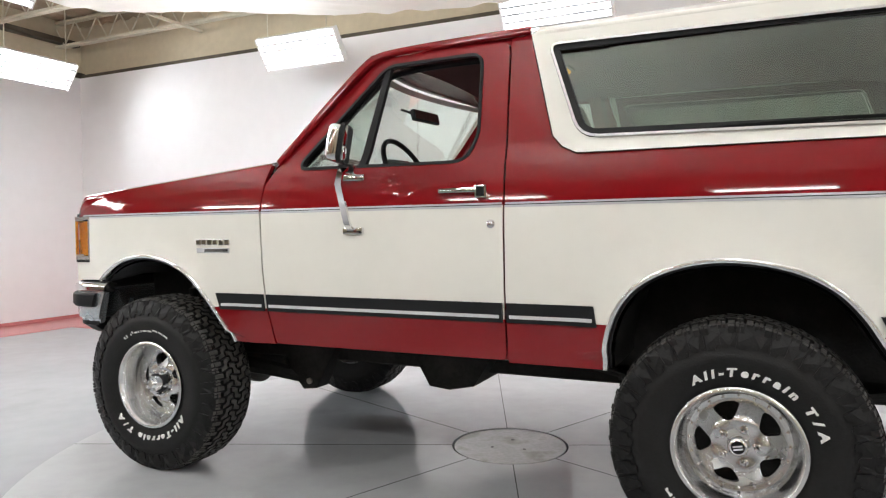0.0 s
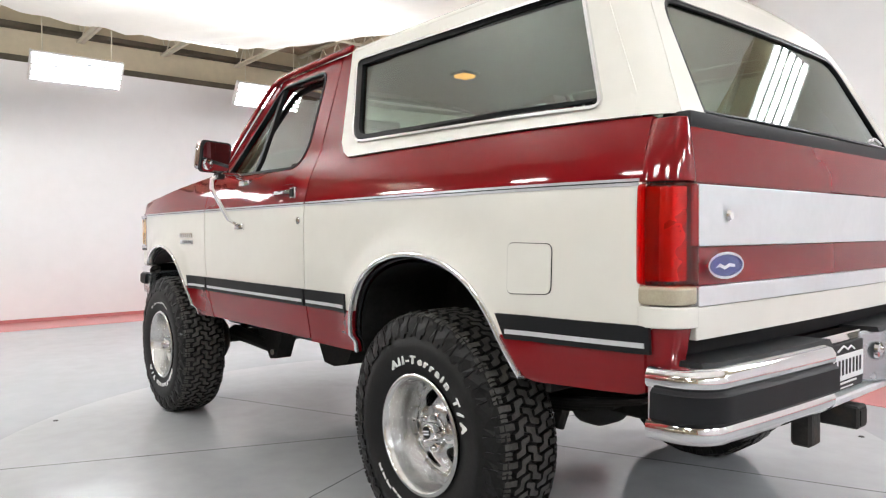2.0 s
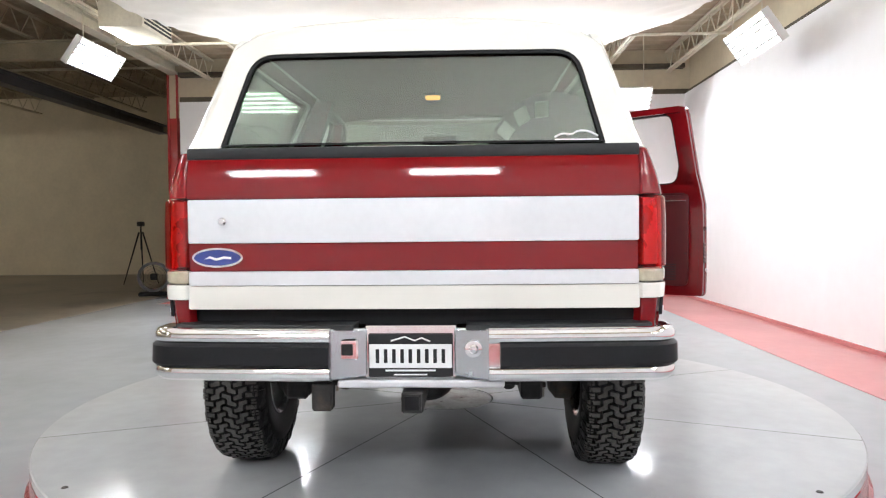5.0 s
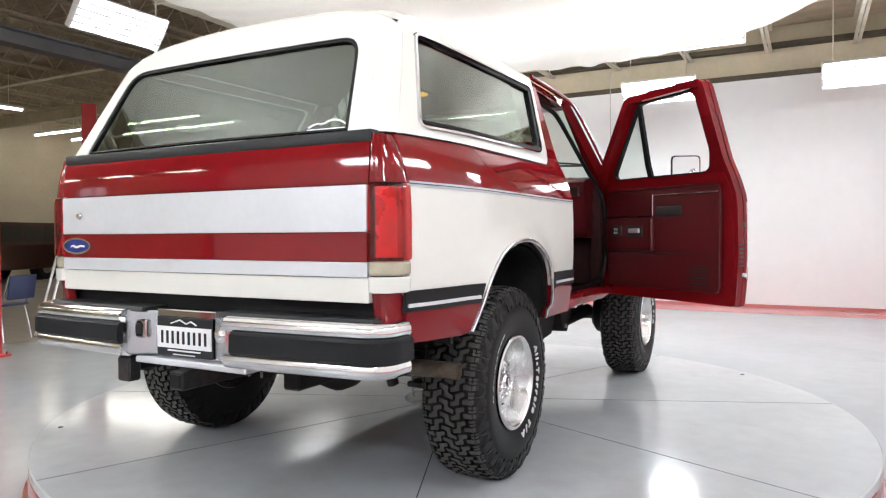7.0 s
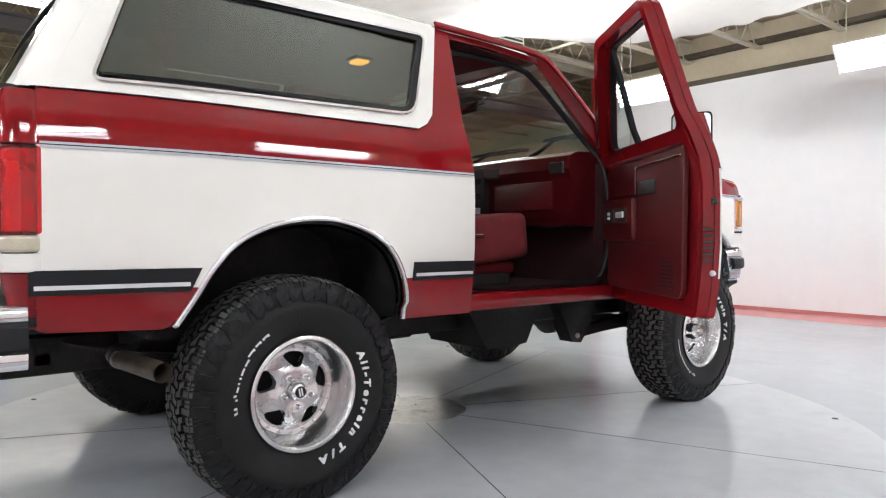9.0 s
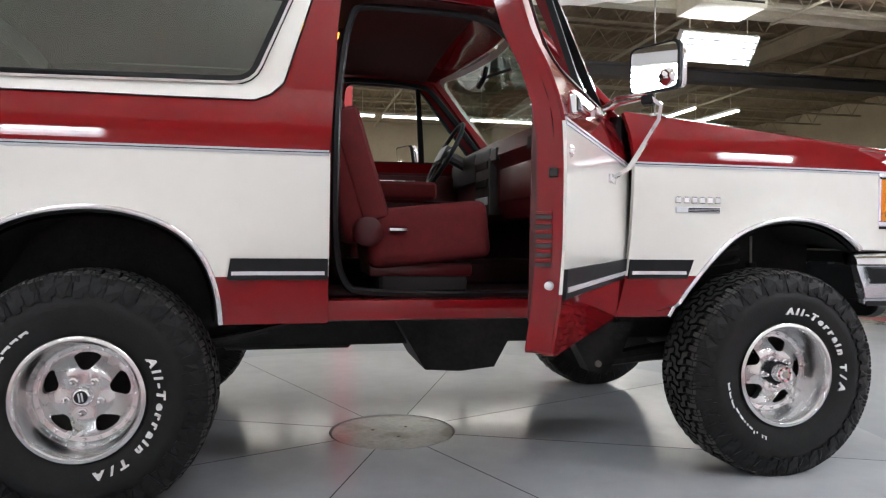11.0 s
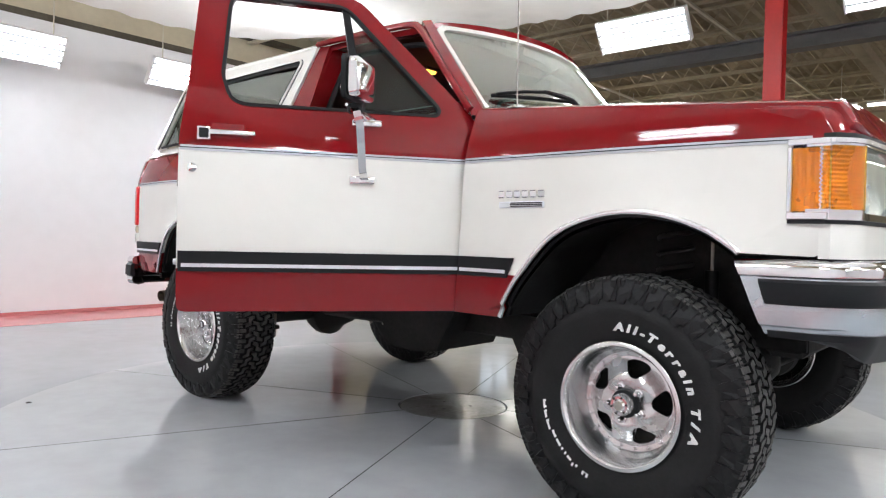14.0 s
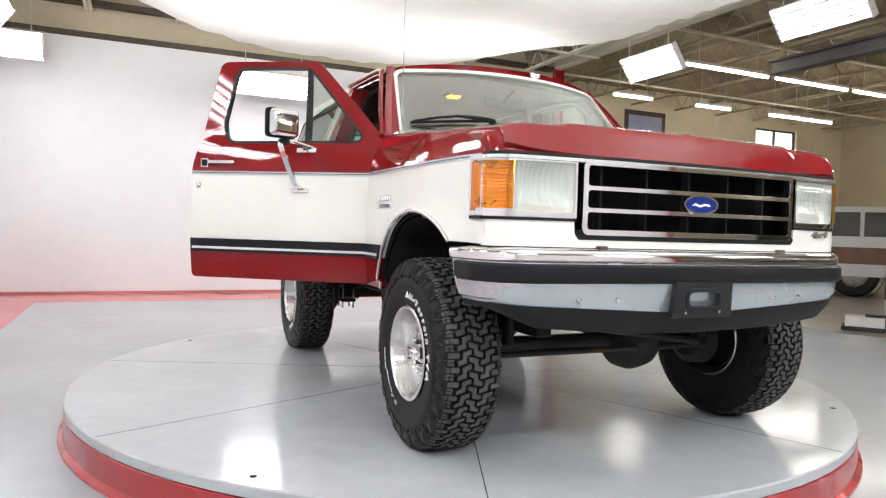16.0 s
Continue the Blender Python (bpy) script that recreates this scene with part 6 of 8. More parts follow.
# ---------------------------------------------------------------- wheels
def make_wheel():
    """Alloy wheel, outer side along +y, with a chunky all-terrain tyre; its hub at the origin."""
    R = 0.430
    w = thing_part("wheel", truck, "polished five-slot alloy wheel with an all-terrain tyre")
    half = [(0.198, 0.104), (0.209, 0.120), (0.222, 0.126), (0.245, 0.133), (0.275, 0.139), (0.305, 0.141), (0.328, 0.139), (0.334, 0.134), (0.375, 0.128), (0.398, 0.118), (0.408, 0.100), (0.411, 0.05)]
    ty = bmesh.new()
    lathe(ty, half + [(r, -y) for r, y in half[::-1]], 80)
    t = part("tyre", ty, TYRE, w, "black tyre with raised white lettering", 60)

    def block(bm, poly, a0, r0, r1, lean=0.0):
        """A block over (across, around) points; lean folds it down over the shoulder."""
        top, low = [], []
        cy = sum(p[0] for p in poly) / len(poly)
        ca = sum(p[1] for p in poly) / len(poly)
        for y, arc in poly:
            for rows, r, sc in ((low, r0, 1.0), (top, r1, 0.93)):
                yy, aa = cy + (y - cy) * sc, ca + (arc - ca) * sc
                rad = r - lean * max(0.0, abs(yy) - 0.090) ** 1.5
                ang = a0 + aa / R
                rows.append(bm.verts.new((rad * math.cos(ang), yy, rad * math.sin(ang))))
        n = len(poly)
        bm.faces.new(top)
        # block walls take the blacker rubber: groove shade put into the colour
        for k in range(n):
            bm.faces.new((low[k], low[(k + 1) % n], top[(k + 1) % n], top[k])).material_index = 1

    # tread: three rows of interlocking hooked blocks between siped shoulders
    N = 46
    pitch = 2 * math.pi / N
    L = pitch * R
    zed = [(-0.0335, -0.38), (-0.028, -0.42), (0.005, -0.43), (0.0095, -0.39), (0.0095, 0.0), (0.015, 0.07), (0.0335, 0.10), (0.0335, 0.38), (0.028, 0.42), (-0.005, 0.43), (-0.0095, 0.39), (-0.0095, 0.0), (-0.015, -0.07), (-0.0335, -0.10)]
    bm, sb = bmesh.new(), bmesh.new()
    for k in range(N):
        a = k * pitch
        for yc, ph, flip in ((-0.051, 0.0, 1), (0.0, 0.5, -1), (0.051, 0.0, 1)):
            block(bm, [(yc + flip * y, v * L + 0.28 * y) for y, v in zed][::flip], a + ph * pitch, 0.409, R)
        for s in (-1, 1):
            ph = 0.12 if s > 0 else -0.12
            out = 0.126 if k % 2 else 0.119
            top = R - 0.003 - 0.002 * (k % 2)
            for inn, v0, v1 in ((0.071, -0.44, -0.08), (0.096, 0.0, 0.19), (0.096, 0.25, 0.43)):
                poly = [(s * inn, s * v0 * L), (s * 0.108, s * v0 * L - 0.002), (s * out, s * v0 * L), (s * out, s * v1 * L), (s * 0.108, s * v1 * L - 0.002), (s * inn, s * v1 * L)]
                block(bm, poly, a + ph * pitch, 0.404, top, 2.2)
            ph += 0.5
            # scalloped lugs on the upper sidewall
            deep = k % 2
            rim_pts = ((0.338, 0.10), (0.337, 0.58), (0.352, 0.66), (0.356, 0.95), (0.388, 1.0), (0.420, 0.93), (0.420, 0.03), (0.372, 0.0), (0.358, 0.06)) if deep else ((0.346, 0.02), (0.340, 0.36), (0.348, 0.50), (0.344, 0.92), (0.384, 0.97), (0.420, 0.93), (0.420, 0.03), (0.384, 0.0))
            lo, hi = [], []
            for rr, aa in rim_pts:
                yb = 0.137 - 0.16 * max(0.0, rr - 0.334) - 1.6 * max(0.0, rr - 0.385) ** 1.4
                ang = a + (ph - 0.45 + aa) * pitch
                for rows, dy in ((lo, -0.006), (hi, 0.0035 if deep else 0.002)):
                    rows.append(sb.verts.new((rr * math.cos(ang), s * (yb + dy), rr * math.sin(ang))))
            sb.faces.new(hi)
            for i in range(len(hi)):
                j = (i + 1) % len(hi)
                sb.faces.new((lo[i], lo[j], hi[j], hi[i]))
    tagged(part("tread", bm, [TREAD, TYRE], t, "worn dusty tread blocks with groove shade painted on their walls", 0), kind="stuff")
    tagged(part("shoulder_tread", sb, BITER, t, "glossy black scalloped shoulder lugs", 0), kind="stuff")
    # plain white strokes in the place of the second raised word
    def marks(start, rows, r=0.262):
        a = start
        for wd, h, sides in rows:
            wd, h = 1.2 * wd, 1.15 * h
            bm = bmesh.new()
            e, lo_v = 0.0074, -0.015
            strokes = {"l": (0, lo_v, e, lo_v + h), "r": (wd - e, lo_v, wd, lo_v + h), "b": (0, lo_v, wd, lo_v + e), "t": (0, lo_v + h - e, wd, lo_v + h), "m": (0, lo_v + h / 2 - e / 2, wd, lo_v + h / 2 + e / 2)}
            for side in sides:
                u0, v0, u1, v1 = strokes[side]
                cols = []
                for u in (u0, (u0 + u1) / 2, u1):
                    col = []
                    for v, dy in ((v0, 0), (v0, 0.0045), (v1, 0.0045), (v1, 0)):
                        rr, ang = r + v, a - (u + 0.15 * v) / r
                        col.append(bm.verts.new((rr * math.cos(ang), 0.1375 + dy - 3.0 * (rr - 0.305) ** 2 + (0.0004 if side in "lr" else 0), rr * math.sin(ang))))
                    cols.append(col)
                for c0, c1 in zip(cols, cols[1:]):
                    for q in range(3):
                        bm.faces.new((c0[q], c0[q + 1], c1[q + 1], c1[q]))
                bm.faces.new(cols[0])
                bm.faces.new(cols[-1][::-1])
            part("white_mark", bm, LETTER, t, "", 0)
            a -= (wd + 0.007) / r

    def arc_word(word, start, r=0.249, size=0.037):
        """Raised white letters set one by one round the sidewall."""
        a = start
        for ch in word:
            if ch == " ":
                a += 0.030 / r
                continue
            cu = bpy.data.curves.new("letter", "FONT")
            cu.body, cu.size, cu.extrude, cu.offset, cu.shear, cu.resolution_u = ch, size, 0.003, 0.0018, 0.15, 2
            tmp = bpy.data.objects.new("letter", cu)
            me = bpy.data.meshes.new_from_object(tmp)
            bpy.data.objects.remove(tmp)
            me.materials.clear()
            me.materials.append(LETTER)
            xs = [v.co.x for v in me.vertices]
            for v in me.vertices:
                v.co.x -= min(xs)
            wd = 1.25 * (max(xs) - min(xs))
            ob = new("white_letter", me)
            ob.parent = t
            ca = a + wd / 2 / r
            out, along = Vector((math.cos(ca), 0, math.sin(ca))), Vector((-math.sin(ca), 0, math.cos(ca)))
            m = Matrix(((along.x, out.x, 0, 0), (0, 0, 1, 0), (along.z, out.z, 0, 0), (0, 0, 0, 1)))
            m.translation = Vector((r * math.cos(ca), 0.1375, r * math.sin(ca))) - along * wd / 2
            ob.matrix_basis = m @ Matrix.Diagonal((1.25, 1, 1, 1))
            a += (wd + 0.0085) / r

    arc_word("All-Terrain T/A", radians(90 - 52))
    marks(radians(270 + 38), [(0.024, 0.026, "lrbt"), (0.021, 0.026, "lt"), (0.027, 0.026, "lbt"), (0.021, 0.019, "lrbt"), (0.021, 0.019, "lrbt"), (0.021, 0.019, "lrb"), (0.016, 0.019, "lt"), (0.0062, 0.026, "l"), (0.018, 0.019, "lb"), (0.020, 0.024, "lrm")])
    # rim
    rm = bmesh.new()
    lathe(rm, [(0.188, -0.11), (0.188, 0.105), (0.200, 0.118), (0.207, 0.126), (0.211, 0.127), (0.212, 0.132), (0.207, 0.136), (0.199, 0.136), (0.194, 0.131), (0.191, 0.122), (0.186, 0.112), (0.184, 0.085), (0.181, 0.080), (0.179, 0.050), (0.175, 0.042), (0.171, 0.030), (0.168, 0.024), (0.150, 0.021), (0.148, 0.005), (0.170, -0.06), (0.178, -0.11)], 80)
    rim = part("rim", rm, RIMPOLISH, w, "polished deep-dish alloy rim", 40)
    circle = lambda r, n: [(r * math.cos(2 * math.pi * k / n), r * math.sin(2 * math.pi * k / n)) for k in range(n)]
    slots = []
    for k in range(5):
        a = radians(90 + 36 + 72 * k)
        c, s_ = math.cos(a), math.sin(a)
        pts = rounded([(0.086, -0.012), (0.126, -0.046), (0.140, -0.030), (0.144, 0.0), (0.140, 0.030), (0.126, 0.046), (0.086, 0.012)], [0.010, 0.012, 0.01, 0.01, 0.01, 0.012, 0.010], 3)
        slots.append([(c * u - s_ * v, s_ * u + c * v) for u, v in pts])

    def face_y(x, z):
        r = math.hypot(x, z)
        arm = (0.5 + 0.5 * math.cos(5 * (math.atan2(z, x) - radians(90)))) * math.sin(math.pi * min(1.0, max(0.0, (r - 0.045) / 0.10)))
        dome = min(1.0, max(0.0, (0.146 - r) / 0.066))
        return 0.022 + 0.010 * arm + 0.034 * dome * dome * (3 - 2 * dome)

    bm = bmesh.new()
    lathe(bm, [(0.165, -0.050), (0.172, -0.090), (0.182, -0.112), (0.196, -0.120), (0.205, -0.126), (0.210, -0.123), (0.208, -0.116)], 60)
    part("inner_lip", bm, RIMPOLISH, rim, "bare inner lip of the rim", 50)
    f = part("rim_face", panel(circle(0.152, 60), lambda x, z: (x, face_y(x, z), z), lambda x, z: (0, -0.03, 0), holes=[circle(0.034, 24), *slots], cuts_u=span(-0.152, 0.152, 0.0125), cuts_v=span(-0.152, 0.152, 0.0125)), ALLOY, rim, "", 60)
    bevelled(f, 0.004, 2)
    bk = bmesh.new()
    lathe(bk, [(0.0, -0.03), (0.12, -0.03), (0.165, -0.02), (0.178, -0.06)], 40)
    part("brake_drum", bk, UNDER, w)
    for k in range(20):
        a = 2 * math.pi * k / 20
        bm = bmesh.new()
        lathe(bm, [(0.0, 0.040), (0.004, 0.039), (0.0055, 0.034), (0.0055, 0.022)], 8, "y", Matrix.Translation((0.159 * math.cos(a), -0.004, 0.159 * math.sin(a))))
        part("rivet", bm, CHROME, rim)
    for k in range(5):
        a = radians(90 + 72 * k)
        bm = bmesh.new()
        lathe(bm, [(0.0, 0.092), (0.006, 0.091), (0.0095, 0.085), (0.010, 0.066), (0.015, 0.064), (0.015, 0.05)], 6, "y", Matrix.Translation((0.057 * math.cos(a), 0, 0.057 * math.sin(a))))
        part("lug_nut", bm, CHROME, w)
    return w


def hub_cap(parent, front):
    c = bmesh.new()
    if front:
        lathe(c, [(0.0, 0.122), (0.016, 0.122), (0.022, 0.116), (0.030, 0.116), (0.036, 0.108), (0.037, 0.07), (0.042, 0.06)], 28)
        part("hub_cap", c, CHROME, parent, "chrome locking hub", 40)
        bm = bmesh.new()
        lathe(bm, [(0.034, 0.082), (0.046, 0.080), (0.048, 0.074), (0.048, 0.05)], 32)
        part("hub_ring", bm, SEAL, parent, "black ring round the hub", 40)
        bm = bmesh.new()
        lathe(bm, [(0.0, 0.1245), (0.014, 0.1245), (0.016, 0.121)], 24)
        part("hub_dial", bm, STEEL, parent, "", 40)
        for k in range(6):
            a = math.pi / 3 * k
            part("hub_screw", newbox((0.027 * math.cos(a) - 0.003, 0.112, 0.027 * math.sin(a) - 0.003), (0.027 * math.cos(a) + 0.003, 0.119, 0.027 * math.sin(a) + 0.003)), IRON, parent)
    else:
        lathe(c, [(0.0, 0.092), (0.020, 0.092), (0.028, 0.089), (0.034, 0.080), (0.036, 0.06)], 28)
        part("hub_cap", c, CHROME, parent, "round chrome centre cap", 40)
        bm = bmesh.new()
        lathe(bm, [(0.0, 0.0935), (0.021, 0.0935), (0.022, 0.091)], 28)
        part("cap_face", bm, SEAL, parent)
        for k in range(2):
            part("cap_bar", newbox((-0.015, 0.093, -0.008 + 0.010 * k), (0.015, 0.0955, -0.003 + 0.010 * k), m=pose(0, 0, 0, 0, 30, 0)), SILVER, parent)


wheel_a = make_wheel()
spots = [(-1.322, 0.868, 0.426, 1, -18), (-1.334, -0.852, 0.416, -1, -110), (1.318, 0.894, 0.426, 1, 188), (1.325, -0.880, 0.418, -1, -48)]
for n, (x, y, z, s, spin) in enumerate(spots):
    m = pose(x, y, z, 0, 0, 0 if s > 0 else 180) @ pose(0, 0, 0, 0, spin, 0)
    wh = wheel_a if n == 0 else copy_thing(wheel_a, m)
    wh.matrix_basis = m
for ob in [o for o in bpy.data.objects if o.name.split(".")[0] == "wheel"]:
    hub_cap(ob, ob.matrix_basis.translation.x > 0)


# ---------------------------------------------------------------- underbody
ub = thing_part("underbody", truck, "black underbody with steel frame rails")
part("floor_pan", newbox((-2.18, -0.56, 0.655), (1.80, 0.56, 0.70), 0.01), UNDER, ub)
for s in (1, -1):
    part("frame_rail", newbox((-2.22, min(s * 0.40, s * 0.48), 0.50), (1.56, max(s * 0.40, s * 0.48), 0.64), 0.008), UNDER, ub)
    part("floor_side", newbox((-0.86, min(s * 0.56, s * 0.93), 0.655), (0.80, max(s * 0.56, s * 0.93), 0.68), 0.006), UNDER, ub)
    part("rear_side", newbox((-2.20, min(s * 0.56, s * 0.90), 0.72), (-1.84, max(s * 0.56, s * 0.90), 0.75), 0.006), UNDER, ub)
    # wheel housings: an arched liner and its inner wall
    for cx, pts in ((-1.33, REAR_ARCH), (1.33, FRONT_ARCH)):
        bm = bmesh.new()
        rows = []
        prof = ring_open(pts, -0.03)
        if cx > 0:
            prof = prof + [(1.80, 0.93)]
        for x, z in prof:
            lift = 0.03 if z > 0.9 else 0.0
            rows.append([bm.verts.new((x, s * (side_y(x, z) - 0.03), z)), bm.verts.new((x, s * 0.74, z + lift)), bm.verts.new((x, s * 0.565, z + lift))])
        for a, b in zip(rows, rows[1:]):
            for i in range(2):
                bm.faces.new((a[i], a[i + 1], b[i + 1], b[i]))
        part("wheel_liner", bm, UNDER, ub, "black wheel arch liner")
        wall = [(-0.80 + 1.33 + cx - 1.33 if cx > 0 else -0.87, 0.62), (cx + (0.50 if cx > 0 else -0.52), 0.62), (cx + (0.50 if cx > 0 else -0.52), 1.14), (cx + (-0.50 if cx > 0 else 0.46), 1.14)]
        x0, x1 = (0.80, 1.78) if cx > 0 else (-1.86, -0.85)
        part("inner_arch_wall", newbox((x0, min(s * 0.545, s * 0.565), 0.60), (x1, max(s * 0.545, s * 0.565), 1.25)), UNDER, ub)
        part("arch_end", newbox((x0 - 0.01 if cx < 0 else x0 - 0.02, min(s * 0.56, s * 0.93), 0.66), (x0 + 0.01 if cx < 0 else x0, max(s * 0.56, s * 0.93), 0.74)), UNDER, ub)


def axle(name, x, z, diff_y, label):
    a = thing_part(name, truck, label)
    bm = bmesh.new()
    tube(bm, [(x, -0.70, z), (x, 0.70, z)], 0.042, 14)
    part("axle_tube", bm, IRON, a)
    bm = bmesh.new()
    lathe(bm, [(0.0, -0.17), (0.05, -0.165), (0.115, -0.11), (0.15, -0.03), (0.15, 0.04), (0.10, 0.10), (0.06, 0.20), (0.045, 0.24), (0.0, 0.24)], 24, "x", Matrix.Translation((x, diff_y, z)) @ Matrix.Diagonal((1 if x < 0 else -1, 1, 1, 1)))
    part("differential", bm, IRON, a, "rounded cast differential housing")
    for s in (1, -1):
        bm = bmesh.new()
        lathe(bm, [(0.0, 0.60), (0.10, 0.60), (0.14, 0.63), (0.145, 0.70), (0.10, 0.735), (0.0, 0.735)], 28, "y", Matrix.Translation((x, 0, z)) @ Matrix.Diagonal((1, s, 1, 1)))
        part("brake_plate", bm, IRON, a)
    return a


ra = axle("rear_axle", -1.33, 0.432, 0.0, "dark cast rear axle with leaf springs")
fa = axle("front_axle", 1.33, 0.432, 0.22, "dark cast front axle with coil springs")
for s in (1, -1):
    sp = thing_part("leaf_spring", ra, "stack of rear leaf springs")
    for k in range(5):
        L = 0.70 - 0.11 * k
        bm = bmesh.new()
        rows = []
        for i in range(17):
            u = -1 + 2 * i / 16
            x = -1.33 + L * u
            z = 0.508 + 0.10 * (u * L / 0.70) ** 2 - 0.011 * k
            rows.append([bm.verts.new((x, s * 0.52 + dy, z + dz)) for dy, dz in ((-0.032, 0), (0.032, 0), (0.032, 0.010), (-0.032, 0.010))])
        for a, b in zip(rows, rows[1:]):
            for i in range(4):
                bm.faces.new((a[i], a[(i + 1) % 4], b[(i + 1) % 4], b[i]))
        bm.faces.new(rows[0])
        bm.faces.new(rows[-1][::-1])
        part("spring_leaf", bm, IRON, sp)
    part("spring_plate", newbox((-1.42, s * 0.52 - 0.06, 0.36), (-1.24, s * 0.52 + 0.06, 0.385), 0.006), IRON, sp)
    for dx in (-0.06, 0.06):
        bm = bmesh.new()
        tube(bm, [(-1.33 + dx, s * 0.52 - 0.045, 0.31), (-1.33 + dx, s * 0.52 - 0.045, 0.53), (-1.33 + dx, s * 0.52 + 0.045, 0.53), (-1.33 + dx, s * 0.52 + 0.045, 0.31)], 0.008, 6)
        part("u_bolt", bm, STEEL, sp)
    # front coil spring, dampers and radius arm
    fs = thing_part("coil_spring", fa, "black front coil spring")
    bm = bmesh.new()
    turns, n = 7, 120
    tube(bm, [(1.33 + 0.062 * math.cos(2 * math.pi * turns * k / n), s * 0.565 + 0.062 * math.sin(2 * math.pi * turns * k / n), 0.58 + 0.42 * k / n) for k in range(n + 1)], 0.010, 6)
    part("coil", bm, IRON, fs)
    for x, yy in ((1.232, s * 0.505), (1.467, s * 0.575)):
        sh = thing_part("damper", fa, "slim shock absorber with a bright rod")
        bm = bmesh.new()
        tube(bm, [(x, yy, 0.46), (x, yy, 0.86)], 0.026, 12)
        part("damper_body", bm, SEAL, sh)
        bm = bmesh.new()
        tube(bm, [(x, yy, 0.86), (x, yy, 0.985)], 0.006, 8)
        part("damper_rod", bm, STEEL, sh)
    arm = thing_part("radius_arm", fa, "long black radius arm")
    bm = bmesh.new()
    tube(bm, [(1.25, s * 0.56, 0.47), (0.95, s * 0.55, 0.445), (0.70, s * 0.50, 0.40)], [0.05, 0.040, 0.032], 8)
    part("arm_beam", bm, UNDER, arm)
    part("arm_bracket", panel([(0.53, 0.62), (0.67, 0.365), (0.75, 0.355), (0.83, 0.45), (0.90, 0.62)], lambda x, z: (x, s * 0.55, z), lambda x, z: (0, -s * 0.10, 0)), UNDER, arm)
    bm = bmesh.new()
    tube(bm, [(0.71, s * 0.56, 0.40), (0.71, s * 0.43, 0.40)], 0.016, 8)
    part("arm_bolt", bm, STEEL, arm)
    lk = thing_part("rear_damper", ra, "slim rear shock absorber")
    bm = bmesh.new()
    tube(bm, [(-1.44, s * 0.40, 0.37), (-1.52, s * 0.36, 0.66)], 0.028, 10)
    part("damper_body", bm, IRON, lk)
    part("brake_line", newbox((-1.29, s * 0.3, 0.478), (-1.275, s * 0.62, 0.49)), STEEL, ra)

bm = bmesh.new()
lathe(bm, [(0.0, -0.30), (0.10, -0.30), (0.13, -0.22), (0.15, 0.0), (0.17, 0.22), (0.20, 0.34), (0.0, 0.34)], 20, "x", Matrix.Translation((0.42, 0.02, 0.60)))
gb = thing_part("gearbox", truck, "dark gearbox and transfer case")
part("gearbox_case", bm, IRON, gb)
part("transfer_case", newbox((-0.22, -0.20, 0.46), (0.14, 0.16, 0.66), 0.05, None, 3), IRON, gb)
part("crossmember", newbox((0.02, -0.42, 0.50), (0.14, 0.42, 0.56), 0.015, None, 2), UNDER, gb)
for x0, x1, y0, y1 in ((-0.20, -1.12, 0.0, 0.0), (0.15, 1.12, -0.10, 0.20)):
    ds = thing_part("drive_shaft", truck, "dark steel drive shaft")
    bm = bmesh.new()
    tube(bm, [(x0, y0, 0.54), (x1, y1, 0.445)], 0.034, 12)
    part("shaft", bm, IRON, ds)
    for t in (0.04, 0.96):
        bm = bmesh.new()
        bmesh.ops.create_icosphere(bm, subdivisions=2, radius=0.05, matrix=Matrix.Translation((x0 + (x1 - x0) * t, y0 + (y1 - y0) * t, 0.54 + (0.445 - 0.54) * t)))
        part("joint", bm, IRON, ds)
# fuel tank with its skid plate, and the mid skid
tk = thing_part("fuel_tank", truck, "black fuel tank above a folded skid plate")
bm = bmesh.new()
prof = [(-0.34, 0.65), (-0.22, 0.46), (-0.10, 0.435), (0.0, 0.445), (0.12, 0.65)]
rows = [[bm.verts.new((x, y, z)) for x, z in prof] for y in (0.10, 0.60)]
for i in range(len(prof)):
    bm.faces.new((rows[0][i], rows[0][(i + 1) % 5], rows[1][(i + 1) % 5], rows[1][i]))
bm.faces.new(rows[0])
bm.faces.new(rows[1][::-1])
part("skid_plate", bm, UNDER, tk, "", 20)
bm = bmesh.new()
rows = [[bm.verts.new((x, y, z)) for x, z in [(-0.24, 0.65), (-0.10, 0.41), (0.05, 0.40), (0.20, 0.415), (0.33, 0.65)]] for y in (-0.62, -0.16)]
for i in range(5):
    bm.faces.new((rows[0][i], rows[0][(i + 1) % 5], rows[1][(i + 1) % 5], rows[1][i]))
bm.faces.new(rows[0])
bm.faces.new(rows[1][::-1])
part("side_skid", bm, UNDER, tk, "", 20)
part("tank_body", newbox((-2.05, -0.36, 0.58), (-1.62, 0.36, 0.68), 0.04, None, 3), UNDER, tk)
ex = thing_part("exhaust", truck, "dull steel exhaust with a side tailpipe")
bm = bmesh.new()
tube(bm, [(0.3, -0.30, 0.56), (-0.1, -0.33, 0.55), (-0.35, -0.33, 0.55)], 0.03, 12)
part("front_pipe", bm, STEEL, ex)
bm = bmesh.new()
tube(bm, [(-0.98, -0.33, 0.56), (-1.15, -0.34, 0.64), (-1.45, -0.36, 0.66), (-1.75, -0.42, 0.60), (-1.87, -0.54, 0.56), (-1.875, -0.64, 0.554)], 0.034, 14)
part("pipe", bm, STEEL, ex)
bm = bmesh.new()
tube(bm, [(-1.875, -0.60, 0.556), (-1.825, -0.945, 0.548)], 0.034, 16, False)
tube(bm, [(-1.825, -0.945, 0.548), (-1.865, -0.68, 0.554)], 0.031, 16, False)
